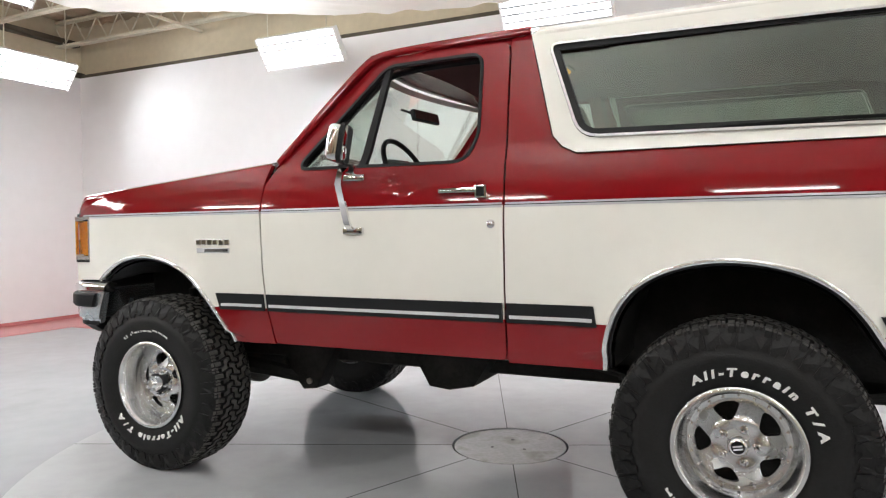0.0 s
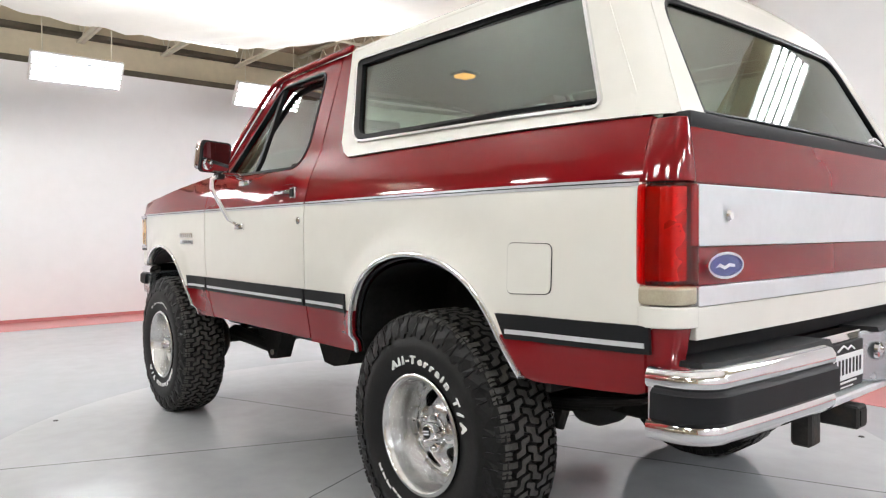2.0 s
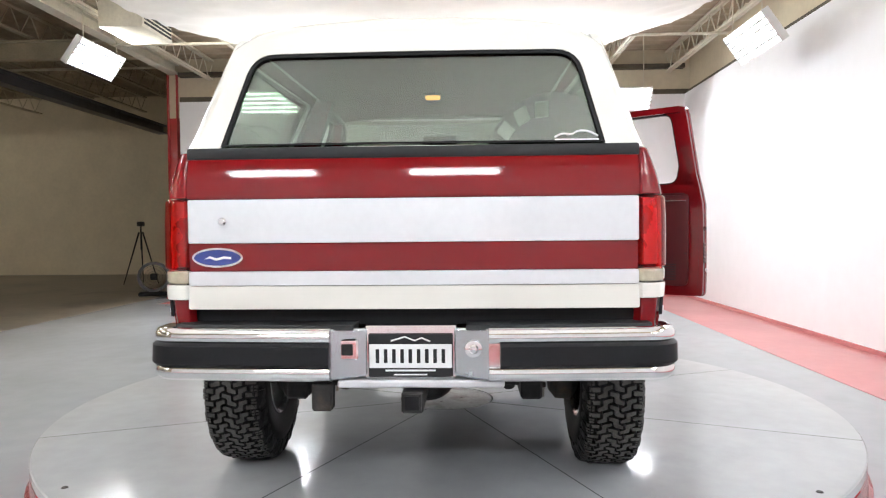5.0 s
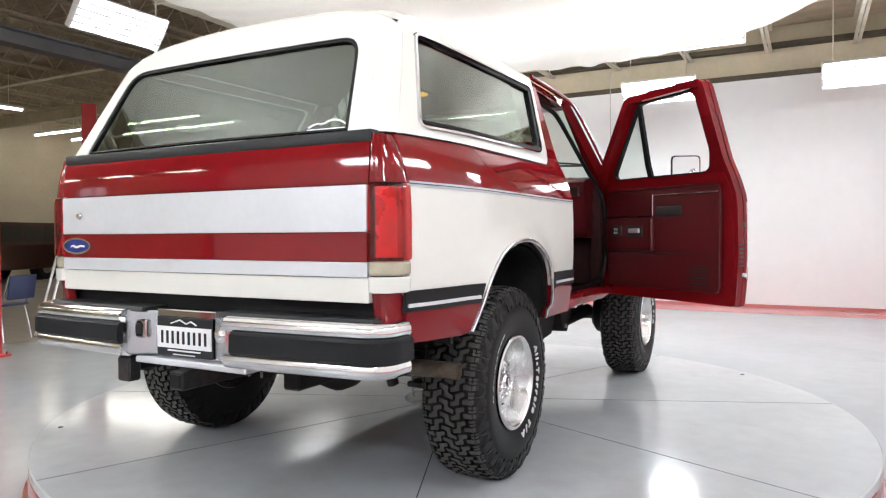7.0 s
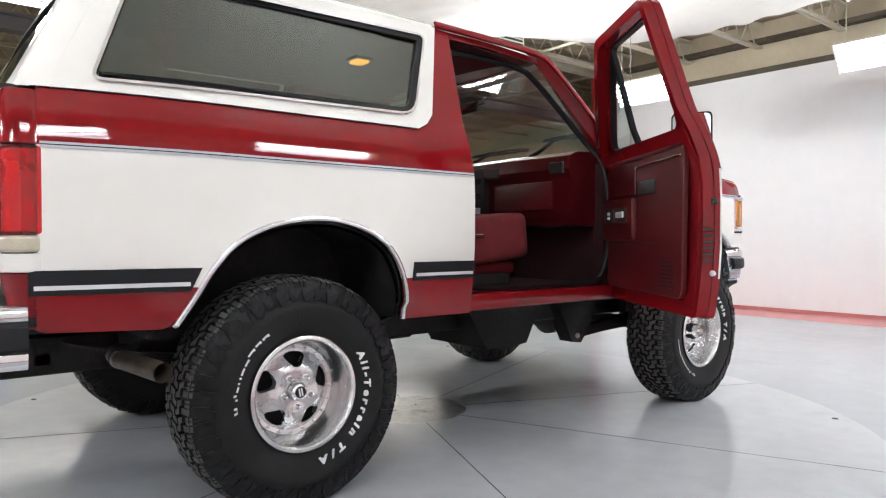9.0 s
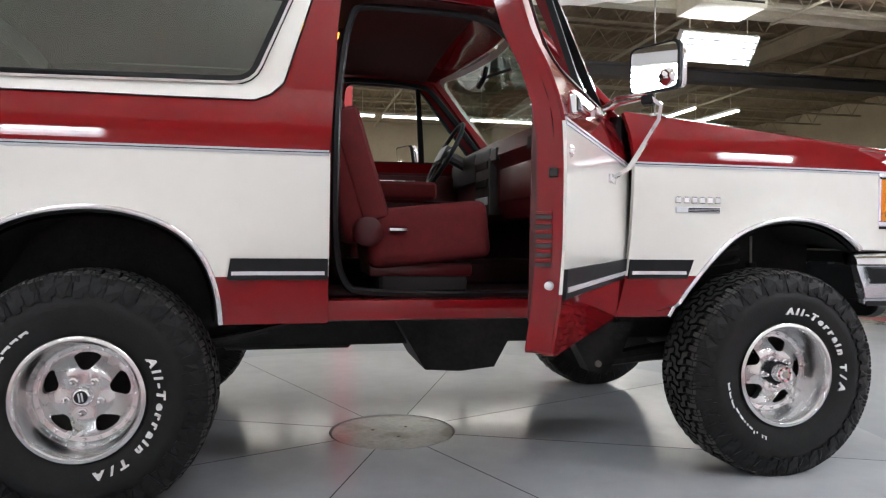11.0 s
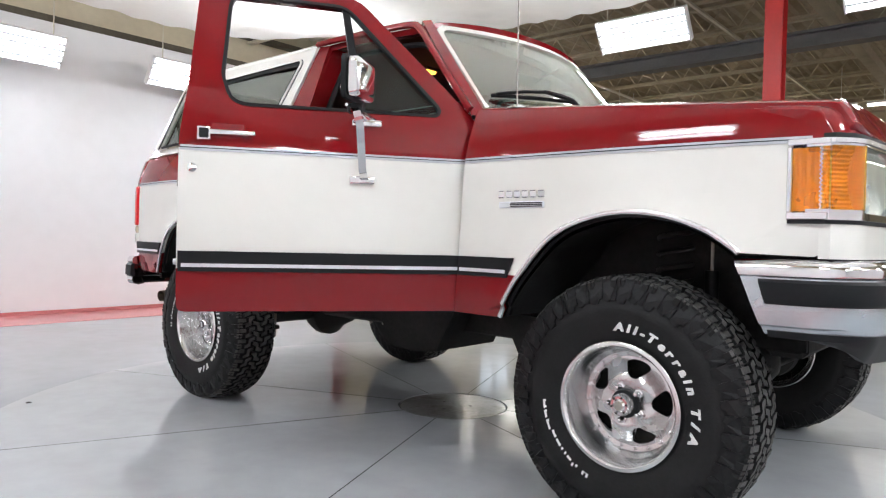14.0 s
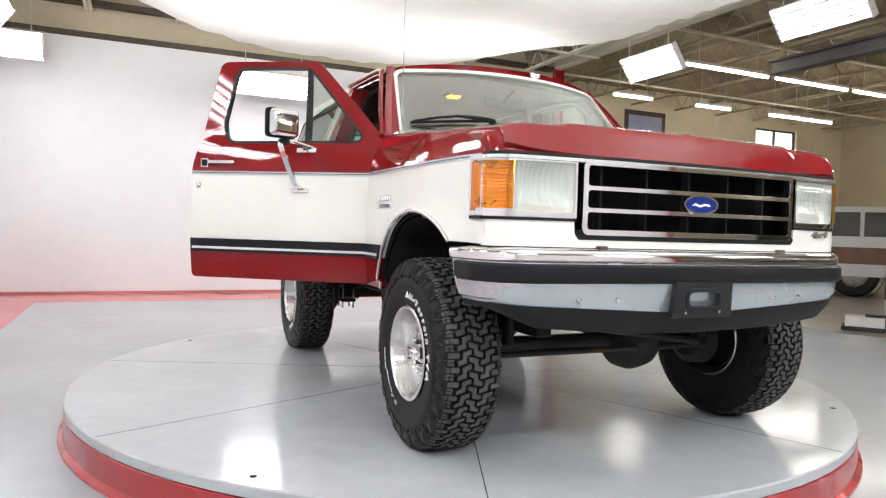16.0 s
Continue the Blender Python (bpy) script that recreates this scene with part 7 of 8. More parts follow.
part("tail_tip", bm, RUSTY, ex, "stained steel tailpipe tip")
bm = bmesh.new()
tube(bm, [(-0.35, -0.33, 0.55), (-0.40, -0.33, 0.55), (-0.92, -0.33, 0.55), (-0.98, -0.33, 0.56)], [0.03, 0.085, 0.085, 0.03], 16)
part("muffler", bm, IRON, ex)
part("steering_link", newbox((1.45, -0.62, 0.40), (1.485, 0.62, 0.43), 0.01), IRON, fa)
bm = bmesh.new()
tube(bm, [(1.52, 0.50, 0.44), (1.60, -0.30, 0.56)], 0.018, 8)
part("drag_link", bm, IRON, fa)
part("front_crossmember", newbox((1.62, -0.46, 0.56), (1.76, 0.46, 0.66), 0.02), UNDER, ub)
part("engine_block", newbox((0.80, -0.30, 0.58), (1.50, 0.30, 1.05), 0.06, None, 2), UNDER, ub)
part("firewall", newbox((0.64, -0.84, 0.68), (0.68, 0.84, 1.45)), UNDER, ub)
part("bay_floor_shade", newbox((0.70, -0.54, 1.20), (1.80, 0.54, 1.215)), UNDER, ub)

# ---------------------------------------------------------------- cabin
cab = thing_part("cabin", truck, "dark red cabin with cloth trim")
part("carpet", newbox((-0.86, -0.80, 0.70), (0.62, 0.80, 0.735), 0.008), CARPET, cab, "dark red carpet")
part("carpet", newbox((-2.18, -0.54, 0.70), (-0.862, 0.54, 0.735), 0.008), CARPET, cab, "dark red carpet")
part("toe_board", newbox((0.60, -0.80, 0.736), (0.636, 0.80, 1.10), 0.0), CARPET, cab)
part("tunnel", newbox((-0.9, -0.16, 0.73), (0.60, 0.16, 0.86), 0.05, None, 3), CARPET, cab)
for s in (1, -1):
    side = [(-0.60, 0.73), (-2.15, 0.73), (-2.15, 1.425), (-0.60, 1.45)]
    part("side_trim", panel(side, lambda x, z: (x, s * (min(PROF(z), 0.93) - 0.075 - (0.40 if -1.89 < x < -0.81 and z < 1.085 else 0.0)), z), side_in(s, 0.01), cuts_u=(-0.80, -0.815, -1.2, -1.5, -1.885, -1.90), cuts_v=(1.08, 1.095, 1.2, 1.35)), VINYL, cab, "red vinyl side trim", 30)
    part("kick_panel", newbox((0.56, min(s * 0.78, s * 0.86), 0.72), (0.64, max(s * 0.78, s * 0.86), 1.40), 0.01), CARPET, cab)
    inn = ring(SIDEWIN, 0.02)
    out = [(-0.60, 1.93), (-0.66, 1.44), (-2.14, 1.44), (-1.95, 1.91)]
    part("window_lining", panel(out, lambda x, z: (x, s * (side_y(x, z) - 0.035), z), side_in(s, 0.008), holes=(SIDEWIN,)), HEADLINER, cab, "", 30)
part("headliner", panel([(-1.95, -0.70), (-1.95, 0.70), (0.14, 0.68), (0.14, -0.68)], lambda x, y: (x, y, roof_z(x, y) - 0.045), lambda x, y: (0, 0, -0.006), cuts_u=span(-1.95, 0.14, 0.2), cuts_v=span(-0.7, 0.7, 0.14)), HEADLINER, cab, "dark red headliner", 40)
dl = thing_part("dome_lamp", cab, "lit amber dome lamp")
part("lamp_lens", newbox((-0.51, -0.035, 1.948), (-0.43, 0.055, 1.968), 0.006), DOME, dl)
part("lamp_bezel", newbox((-0.525, -0.05, 1.962), (-0.415, 0.07, 1.982), 0.004), DARKTRIM, dl)
# dashboard
ds = thing_part("dashboard", cab, "dark red padded dashboard")
bm = bmesh.new()
prof = [(0.66, 1.47), (0.40, 1.455), (0.34, 1.43), (0.33, 1.36), (0.37, 1.30), (0.37, 1.12), (0.42, 1.06), (0.60, 1.05), (0.66, 1.05)]
rows = [[bm.verts.new((x - 0.03 * (1 - (y / 0.8) ** 2), y, z)) for x, z in prof] for y in np.linspace(-0.80, 0.80, 17)]
for a, b in zip(rows, rows[1:]):
    for i in range(len(prof)):
        bm.faces.new((a[i], a[(i + 1) % len(prof)], b[(i + 1) % len(prof)], b[i]))
bm.faces.new(rows[0])
bm.faces.new(rows[-1][::-1])
part("dash_pad", bm, VINYL, ds, "", 40)
part("dash_top", panel([(0.58, -0.78), (0.58, 0.78)] + [(0.81 - 0.215 * (y / 0.8) ** 2, y) for y in np.linspace(0.78, -0.78, 15)], lambda x, y: (x, y, 1.462), lambda x, y: (0, 0, -0.02)), VINYL, ds)
part("instrument_panel", newbox((0.30, 0.12, 1.26), (0.36, 0.66, 1.42), 0.02, None, 2), DARKTRIM, ds)
part("centre_stack", newbox((0.30, -0.17, 1.08), (0.37, 0.11, 1.41), 0.012, None, 2), DARKTRIM, ds)
for k in range(3):
    part("radio_strip", newbox((0.294, -0.14, 1.13 + 0.09 * k), (0.302, 0.08, 1.17 + 0.09 * k), 0.003), SEAL if k else SILVER, ds)
part("glove_box", newbox((0.335, -0.68, 1.14), (0.36, -0.22, 1.30), 0.012, None, 2), VINYL, ds)
for y in (-0.72, -0.24, 0.70):
    xf = 0.333 - 0.03 * (1 - (y / 0.8) ** 2)
    part("air_vent", newbox((xf - 0.009, y - 0.05, 1.335), (xf + 0.02, y + 0.05, 1.40), 0.006), DARKTRIM, ds)
sw = thing_part("steering_wheel", cab, "thin black steering wheel")
m = Matrix.Translation((0.20, 0.40, 1.44)) @ pose(0, 0, 0, 0, -62, 0)
bm = bmesh.new()
rows = []
lathe(bm, [(0.195 + 0.013 * math.cos(a), 0.013 * math.sin(a)) for a in [2 * math.pi * k / 8 for k in range(8)]], 40, "z", m, closed=True)
part("wheel_rim", bm, SEAL, sw)
bm = bmesh.new()
box(bm, (-0.06, -0.09, -0.02), (0.04, 0.09, 0.03), 0.02, m, 2)
part("wheel_boss", bm, DARKTRIM, sw)
for a in (-0.5, math.pi + 0.5, math.pi / 2 * 3, math.pi):
    bm = bmesh.new()
    tube(bm, [m @ Vector((0, 0, 0)), m @ Vector((0.19 * math.sin(a), 0.19 * math.cos(a), 0))], 0.012, 6)
    part("spoke", bm, DARKTRIM, sw)
bm = bmesh.new()
tube(bm, [m @ Vector((0, 0, -0.02)), m @ Vector((0, 0, -0.35))], 0.035, 10)
part("column_shroud", bm, DARKTRIM, sw)
im = thing_part("inner_mirror", cab, "black rear-view mirror on the screen")
mm = Matrix.Translation((0.305, 0.0, 1.79)) @ pose(0, 0, 0, 0, 12, -8)
bm = bmesh.new()
box(bm, (-0.012, -0.125, -0.032), (0.012, 0.125, 0.032), 0.010, mm, 2)
part("mirror_case", bm, SEAL, im)
bm = bmesh.new()
box(bm, (-0.0145, -0.115, -0.024), (-0.0125, 0.115, 0.024), 0, mm)
part("mirror_glass", bm, MIRROR, im)
bm = bmesh.new()
tube(bm, [(0.31, 0, 1.79), (0.455, 0, 1.845)], 0.008, 6)
part("mirror_stalk", bm, SEAL, im)


def seat(x, y, bucket=True, w=0.52):
    """A cloth seat: cushion with bolsters, leaning back, side hinge cover and lever."""
    t = thing_part("front_seat" if bucket else "rear_seat", cab, "dark red cloth seat with bolsters")
    cush = bmesh.new()
    box(cush, (x - 0.02, y - w / 2, 0.83), (x + 0.50, y + w / 2, 1.075), 0.055, Matrix.Translation((x, y, 1.0)) @ pose(0, 0, 0, 0, -6, 0) @ Matrix.Translation((-x, -y, -1.0)), 4)
    part("cushion", cush, CLOTH, t)
    b = bmesh.new()
    m = Matrix.Translation((x + 0.02, y, 1.0)) @ pose(0, 0, 0, 0, -17, 0)
    box(b, (-0.13, -w / 2, -0.04), (0.03, w / 2, 0.56), 0.06, m, 4)
    part("backrest", b, CLOTH, t)
    for s in (-1, 1):
        bb = bmesh.new()
        box(bb, (-0.05, s * (w / 2 - 0.035) - 0.045, 0.02), (0.075, s * (w / 2 - 0.035) + 0.045, 0.50), 0.04, m, 3)
        part("bolster", bb, CLOTH, t)
    part("seat_base", newbox((x, y - w / 2 + 0.05, 0.80), (x + 0.44, y + w / 2 - 0.05, 0.86), 0.02, None, 2), VINYL, t)
    part("seat_riser", newbox((x + 0.05, y - w / 2 + 0.06, 0.735), (x + 0.42, y + w / 2 - 0.06, 0.865), 0.01), DARKTRIM, t)
    if bucket:
        for s in (-1, 1):
            bm = bmesh.new()
            lathe(bm, [(0.0, 0.03), (0.045, 0.03), (0.06, 0.02), (0.06, 0.0), (0.0, 0.0)], 24, "y", Matrix.Translation((x - 0.01, y + s * w / 2, 0.985)) @ Matrix.Diagonal((1, s, 1, 1)))
            part("hinge_cover", bm, VINYL, t)
        part("recline_lever", newbox((x + 0.07, y + (-w / 2 - 0.025), 0.985), (x + 0.15, y - w / 2, 1.005), 0.005), CHROME, t)
        s = 1 if y < 0 else -1
        bm = bmesh.new()
        box(bm, (0.0, s * (w / 2 + 0.015) - 0.04, -0.045), (0.40, s * (w / 2 + 0.015) + 0.04, 0.045), 0.035, Matrix.Translation((x - 0.02, y, 1.19)), 3)
        part("armrest", bm, CLOTH, t)
    return t


seat(-0.34, -0.42)
seat(-0.34, 0.42)
seat(-1.26, 0.0, False, 1.05)
# spare wheel with its black cover, standing upright in the cargo bay
sw = thing_part("spare_cover", cab, "black tyre cover with pale marks over the spare wheel")
bm = bmesh.new()
lathe(bm, [(0.0, 0.11), (0.20, 0.11), (0.27, 0.095), (0.30, 0.06), (0.30, -0.08), (0.27, -0.10), (0.0, -0.10)], 48, "x", Matrix.Translation((-1.83, -0.57, 1.40)) @ pose(0, 0, 0, 0, 0, -31) @ Matrix.Diagonal((-1, 1, 1, 1)))
part("cover", bm, BLACK, sw, "", 45)
for k in range(3):
    a = radians(90 - 24 * k)
    bm = bmesh.new()
    box(bm, (-0.116, -0.030, -0.033), (-0.106, 0.030, 0.033), 0.003, Matrix.Translation((-1.83, -0.57, 1.40)) @ pose(0, 0, 0, 0, 0, -31) @ Matrix.Translation((0, 0.222 * math.cos(a), 0.222 * math.sin(a))) @ pose(0, 0, 0, math.degrees(a) - 90, 0, 0))
    part("cover_mark", bm, WHITEMARK, sw)
# sticker on the rear glass
st = thing_part("glass_sticker", truck, "white outline sticker on the rear glass")
bm = bmesh.new()
pts = [(-0.53, 1.470), (-0.56, 1.485), (-0.59, 1.478), (-0.62, 1.496), (-0.66, 1.492), (-0.69, 1.474)]
tube(bm, [tuple(Vector(bow(y, z)) + Vector((0.010, 0, 0))) for y, z in soften(pts, rounds=1)], 0.004, 5)
part("sticker_line", bm, WHITEMARK, st)
bm = bmesh.new()
tube(bm, [tuple(Vector(bow(y, 1.458)) + Vector((0.010, 0, 0))) for y in (-0.53, -0.61, -0.69)], 0.005, 5)
part("sticker_text_bar", bm, WHITEMARK, st)


# ---------------------------------------------------------------- things in the hall
ALU = mat("white_ladder_paint", (0.72, 0.72, 0.70), 0.4, 0.0, 0.06, 8.0, bump=0.05)
NAVY = mat("navy_plastic", (0.02, 0.03, 0.09), 0.45, 0.0, 0.1, 8.0)
CARD = mat("white_carton", (0.70, 0.69, 0.66), 0.6, 0.0, 0.08, 6.0)
BLUECARD = mat("blue_card", (0.04, 0.14, 0.5), 0.4, 0.0, 0.1, 8.0)
WOODSIDE = mat("brown_woodgrain", (0.17, 0.065, 0.022), 0.4, 0.0, 0.25, 5.0, coat=0.4)
VANWHITE = mat("white_vehicle_paint", (0.72, 0.72, 0.70), 0.3, 0.0, 0.03, 1.0, coat=0.8)
VANBLACK = mat("black_vehicle_paint", (0.012, 0.012, 0.013), 0.3, 0.0, 0.1, 1.0, coat=0.8)
VANBROWN = mat("dark_brown_vehicle_paint", (0.045, 0.018, 0.012), 0.3, 0.0, 0.1, 1.0, coat=0.8)

ld = thing("step_ladder", "open white folding step ladder on the floor", "ladder", at=pose(1.45, 6.42, FLOOR, 0, 0, 70))
H = 1.32
for s in (-1, 1):
    bm = bmesh.new()
    tube(bm, [(s * 0.24, -0.36, 0), (s * 0.17, 0.0, H)], 0.024, 6)
    part("front_rail", bm, ALU, ld)
    bm = bmesh.new()
    tube(bm, [(s * 0.22, 0.36, 0), (s * 0.16, 0.03, H)], 0.016, 6)
    part("rear_rail", bm, ALU, ld)
    part("rubber_foot", newbox((s * 0.24 - 0.03, -0.39, 0), (s * 0.24 + 0.03, -0.33, 0.03), 0.005), SEAL, ld)
for k in range(4):
    t = 0.2 + 0.22 * k
    y, w = -0.36 * (1 - t), 0.24 - 0.07 * t
    part("step", newbox((-w, y - 0.04, H * t - 0.015), (w, y + 0.05, H * t + 0.012), 0.004), ALU, ld)
part("top_cap", newbox((-0.20, -0.08, H - 0.01), (0.20, 0.10, H + 0.03), 0.01), SEAL, ld)
part("cross_brace", newbox((-0.20, 0.22, 0.40), (0.20, 0.235, 0.43)), ALU, ld)

pn = thing("flat_panel_case", "black flat case standing upright on the floor", "case", at=pose(2.0, 6.85, FLOOR, 0, 0, -15))
part("case_body", newbox((-0.30, -0.09, 0.03), (0.30, 0.09, 1.28), 0.02, None, 2), VANBLACK, pn)
part("case_foot", newbox((-0.34, -0.16, 0), (0.34, 0.16, 0.04), 0.008), SEAL, pn)
part("case_rib", newbox((-0.02, -0.105, 0.06), (0.02, -0.09, 1.25), 0.004), SEAL, pn)
rp = thing("cable_ramp", "low black rubber cable ramp with a steel end", "ramp", at=pose(2.55, 6.55, FLOOR, 0, 0, -20))
part("ramp_body", newbox((-0.28, -0.10, 0), (0.28, 0.10, 0.14), 0.03, None, 2), SEAL, rp)
part("ramp_end", newbox((0.28, -0.09, 0), (0.34, 0.09, 0.15), 0.01), STEEL, rp)

ch = thing("folding_chair", "navy blue plastic chair on thin steel legs", "chair", at=pose(0.75, 6.75, FLOOR, 0, 0, 200))
part("seat", newbox((-0.22, -0.22, 0.43), (0.22, 0.22, 0.46), 0.015, None, 2), NAVY, ch)
bm = bmesh.new()
box(bm, (-0.22, 0.20, 0.55), (0.22, 0.225, 0.85), 0.012, pose(0, 0, 0, -8), 2)
part("backrest", bm, NAVY, ch)
for s in (-1, 1):
    for y in (-1, 1):
        bm = bmesh.new()
        tube(bm, [(s * 0.23, y * 0.24, 0), (s * 0.20, y * 0.17, 0.44)], 0.011, 8)
        part("leg", bm, CHROME, ch)
    bm = bmesh.new()
    tube(bm, [(s * 0.20, 0.19, 0.44), (s * 0.20, 0.31, 0.80)], 0.011, 8)
    part("back_post", bm, CHROME, ch)

ls = thing("light_stand", "slim studio stand with a round grey lamp head", "lamp stand", at=pose(0.45, 6.9, FLOOR))
bm = bmesh.new()
tube(bm, [(0, 0, 0.25), (0, 0, 1.30)], 0.015, 8)
part("pole", bm, CHROME, ls)
for k in range(3):
    a = radians(120 * k + 20)
    bm = bmesh.new()
    tube(bm, [(0.35 * math.cos(a), 0.35 * math.sin(a), 0.01), (0, 0, 0.5)], 0.010, 6)
    part("leg", bm, SEAL, ls)
bm = bmesh.new()
lathe(bm, [(0.0, -0.10), (0.08, -0.10), (0.10, -0.04), (0.10, 0.08), (0.0, 0.08)], 20, "x", Matrix.Translation((0, 0, 1.38)))
part("lamp_head", bm, SILVER, ls)

tp = thing("camera_tripod", "black tripod with its legs spread", "tripod", at=pose(12.5, 8.2, FLOOR))
for k in range(3):
    a = radians(90 + 120 * k)
    bm = bmesh.new()
    tube(bm, [(0.48 * math.cos(a), 0.48 * math.sin(a), 0), (0.05 * math.cos(a), 0.05 * math.sin(a), 1.35)], [0.014, 0.022], 8)
    part("leg", bm, SEAL, tp)
bm = bmesh.new()
tube(bm, [(0, 0, 0.9), (0, 0, 1.5)], 0.02, 8)
part("centre_column", bm, SEAL, tp)
part("head", newbox((-0.09, -0.07, 1.5), (0.09, 0.07, 1.62), 0.02), SEAL, tp)
fn = thing("drum_fan", "black round drum fan on a stand", "fan", at=pose(9.55, 6.5, FLOOR, 0, 0, 20))
bm = bmesh.new()
lathe(bm, [(0.26, -0.10), (0.32, -0.10), (0.32, 0.10), (0.26, 0.10)], 32, "x", Matrix.Translation((0, 0, 0.40)), closed=True)
part("drum", bm, VANBLACK, fn)
for k in range(4):
    bm = bmesh.new()
    lathe(bm, [(0.06 * k + 0.05, -0.105), (0.06 * k + 0.056, -0.105), (0.06 * k + 0.056, -0.098), (0.06 * k + 0.05, -0.098)], 32, "x", Matrix.Translation((0, 0, 0.40)), closed=True)
    part("guard_ring", bm, SEAL, fn)
part("motor", newbox((-0.07, -0.07, 0.33), (0.07, 0.07, 0.47), 0.02), SEAL, fn)
part("stand", newbox((-0.14, -0.30, 0), (0.14, 0.30, 0.08), 0.02), SEAL, fn)

ps = thing("sign_stand", "thin chrome stand with a blue card over a black base", "stand", at=pose(-1.62, 6.95, FLOOR, 0, 0, 35))
part("base", newbox((-0.55, -0.22, 0), (0.55, 0.22, 0.05), 0.008), VANBLACK, ps)
for x in (-0.05, 0.36):
    bm = bmesh.new()
    tube(bm, [(x, 0, 0.05), (x, 0, 1.62)], 0.012, 8)
    part("post", bm, CHROME, ps)
part("shelf", newbox((-0.07, -0.12, 0.42), (0.39, 0.12, 0.86), 0.01), VANBLACK, ps)
part("blue_card", newbox((-0.03, -0.126, 0.50), (0.34, -0.121, 0.72)), BLUECARD, ps)
bx = thing("carton", "flat white carton on the black base", "box", at=pose(-1.83, 6.80, FLOOR + 0.05, 0, 0, 35))
part("carton_body", newbox((-0.25, -0.16, 0), (0.20, 0.16, 0.13), 0.006), CARD, bx)
part("dark_wrap", newbox((-0.02, -0.10, 0.13), (0.30, 0.10, 0.155), 0.01), IRON, bx)


def parked_vehicle(name, label, category, at, L, W, H, paint, stripe=None, box_rear=True, open_top=False, ride=0.32, lamps=True):
    """A far vehicle: shaped lower body, cabin with panes, bumpers, lamps and wheels; its front along +x."""
    v = thing(name, label, category, at=at)
    r = ride + 0.06
    hood = H * 0.60
    prof = [(-L / 2, ride + 0.10), (-L / 2 + 0.05, ride), (L / 2 - 0.1, ride), (L / 2, ride + 0.15), (L / 2 - 0.02, hood - 0.08), (L / 2 - 0.12, hood), (L * 0.17, hood + 0.03), (-L / 2 + 0.02, hood + 0.03)]
    bm = bmesh.new()
    rows = [[bm.verts.new((x, y, z)) for x, z in prof] for y in (-W / 2, -W / 2 + 0.05, W / 2 - 0.05, W / 2)]
    for k, row in enumerate(rows):
        if k in (0, 3):
            for vv in row:
                vv.co.x *= 0.985
                vv.co.z = ride + 0.02 + (vv.co.z - ride) * 0.975
    for a, b in zip(rows, rows[1:]):
        for i in range(len(prof)):
            bm.faces.new((a[i], a[(i + 1) % len(prof)], b[(i + 1) % len(prof)], b[i]))
    bm.faces.new(rows[0])
    bm.faces.new(rows[-1][::-1])
    part("body", bm, paint, v, "", 25)
    x0, x1 = (-L / 2 + 0.06 if box_rear else -L * 0.12), L * 0.17
    if not open_top:
        bm = bmesh.new()
        z0, z1, t = hood + 0.02, H, 0.10
        lo = [bm.verts.new(p) for p in ((x0, -W / 2 + 0.05, z0), (x1, -W / 2 + 0.05, z0), (x1, W / 2 - 0.05, z0), (x0, W / 2 - 0.05, z0))]
        hi = [bm.verts.new(p) for p in ((x0 + 0.12, -W / 2 + 0.05 + t, z1), (x1 - 0.42, -W / 2 + 0.05 + t, z1), (x1 - 0.42, W / 2 - 0.05 - t, z1), (x0 + 0.12, W / 2 - 0.05 - t, z1))]
        for i in range(4):
            bm.faces.new((lo[i], lo[(i + 1) % 4], hi[(i + 1) % 4], hi[i]))
        bm.faces.new(hi)
        part("cabin", bm, paint, v, "", 20)
        n = 3 if box_rear else 1
        for s in (-1, 1):
            for k in range(n):
                a, b = x0 + 0.20 + (x1 - 0.55 - x0 - 0.20) * k / n, x0 + 0.20 + (x1 - 0.55 - x0 - 0.20) * (k + 1) / n - 0.08
                y0, y1 = s * (W / 2 - 0.045 - t * 0.15), s * (W / 2 - 0.045 - t * 0.82)
                za, zb = z0 + (z1 - z0) * 0.15, z0 + (z1 - z0) * 0.84
                bm = bmesh.new()
                q = [bm.verts.new(p) for p in ((a, y0, za), (b + (0.12 if k == n - 1 else 0), y0, za), (b, y1, zb), (a, y1, zb))]
                q2 = [bm.verts.new(vv.co + Vector((0, s * 0.008, 0))) for vv in q]
                bm.faces.new(q2)
                for i in range(4):
                    bm.faces.new((q[i], q[(i + 1) % 4], q2[(i + 1) % 4], q2[i]))
                part("side_window", bm, VANBLACK, v, "dark side window")
        bm = bmesh.new()
        q = [bm.verts.new(p) for p in ((x1 - 0.04, -W / 2 + 0.16, z0 + 0.05), (x1 - 0.04, W / 2 - 0.16, z0 + 0.05), (x1 - 0.36, W / 2 - 0.22, z1 - 0.07), (x1 - 0.36, -W / 2 + 0.22, z1 - 0.07))]
        q2 = [bm.verts.new(vv.co + Vector((0.012, 0, 0.010))) for vv in q]
        bm.faces.new(q2)
        for i in range(4):
            bm.faces.new((q[i], q[(i + 1) % 4], q2[(i + 1) % 4], q2[i]))
        part("windscreen", bm, VANBLACK, v)
    else:
        for s in (-1, 1):
            bm = bmesh.new()
            y = s * (W / 2 - 0.1)
            tube(bm, [(x0, y, hood), (x0 + 0.1, y, H), (x1 - 0.35, y, H), (x1, y, hood)], 0.035, 8)
            tube(bm, [(-0.2, y, hood), (-0.2, y, H)], 0.035, 8)
            part("roll_bar", bm, VANBLACK, v)
        for x in (x0 + 0.1, -0.2, x1 - 0.35):
            bm = bmesh.new()
            tube(bm, [(x, -W / 2 + 0.1, H), (x, W / 2 - 0.1, H)], 0.035, 8)
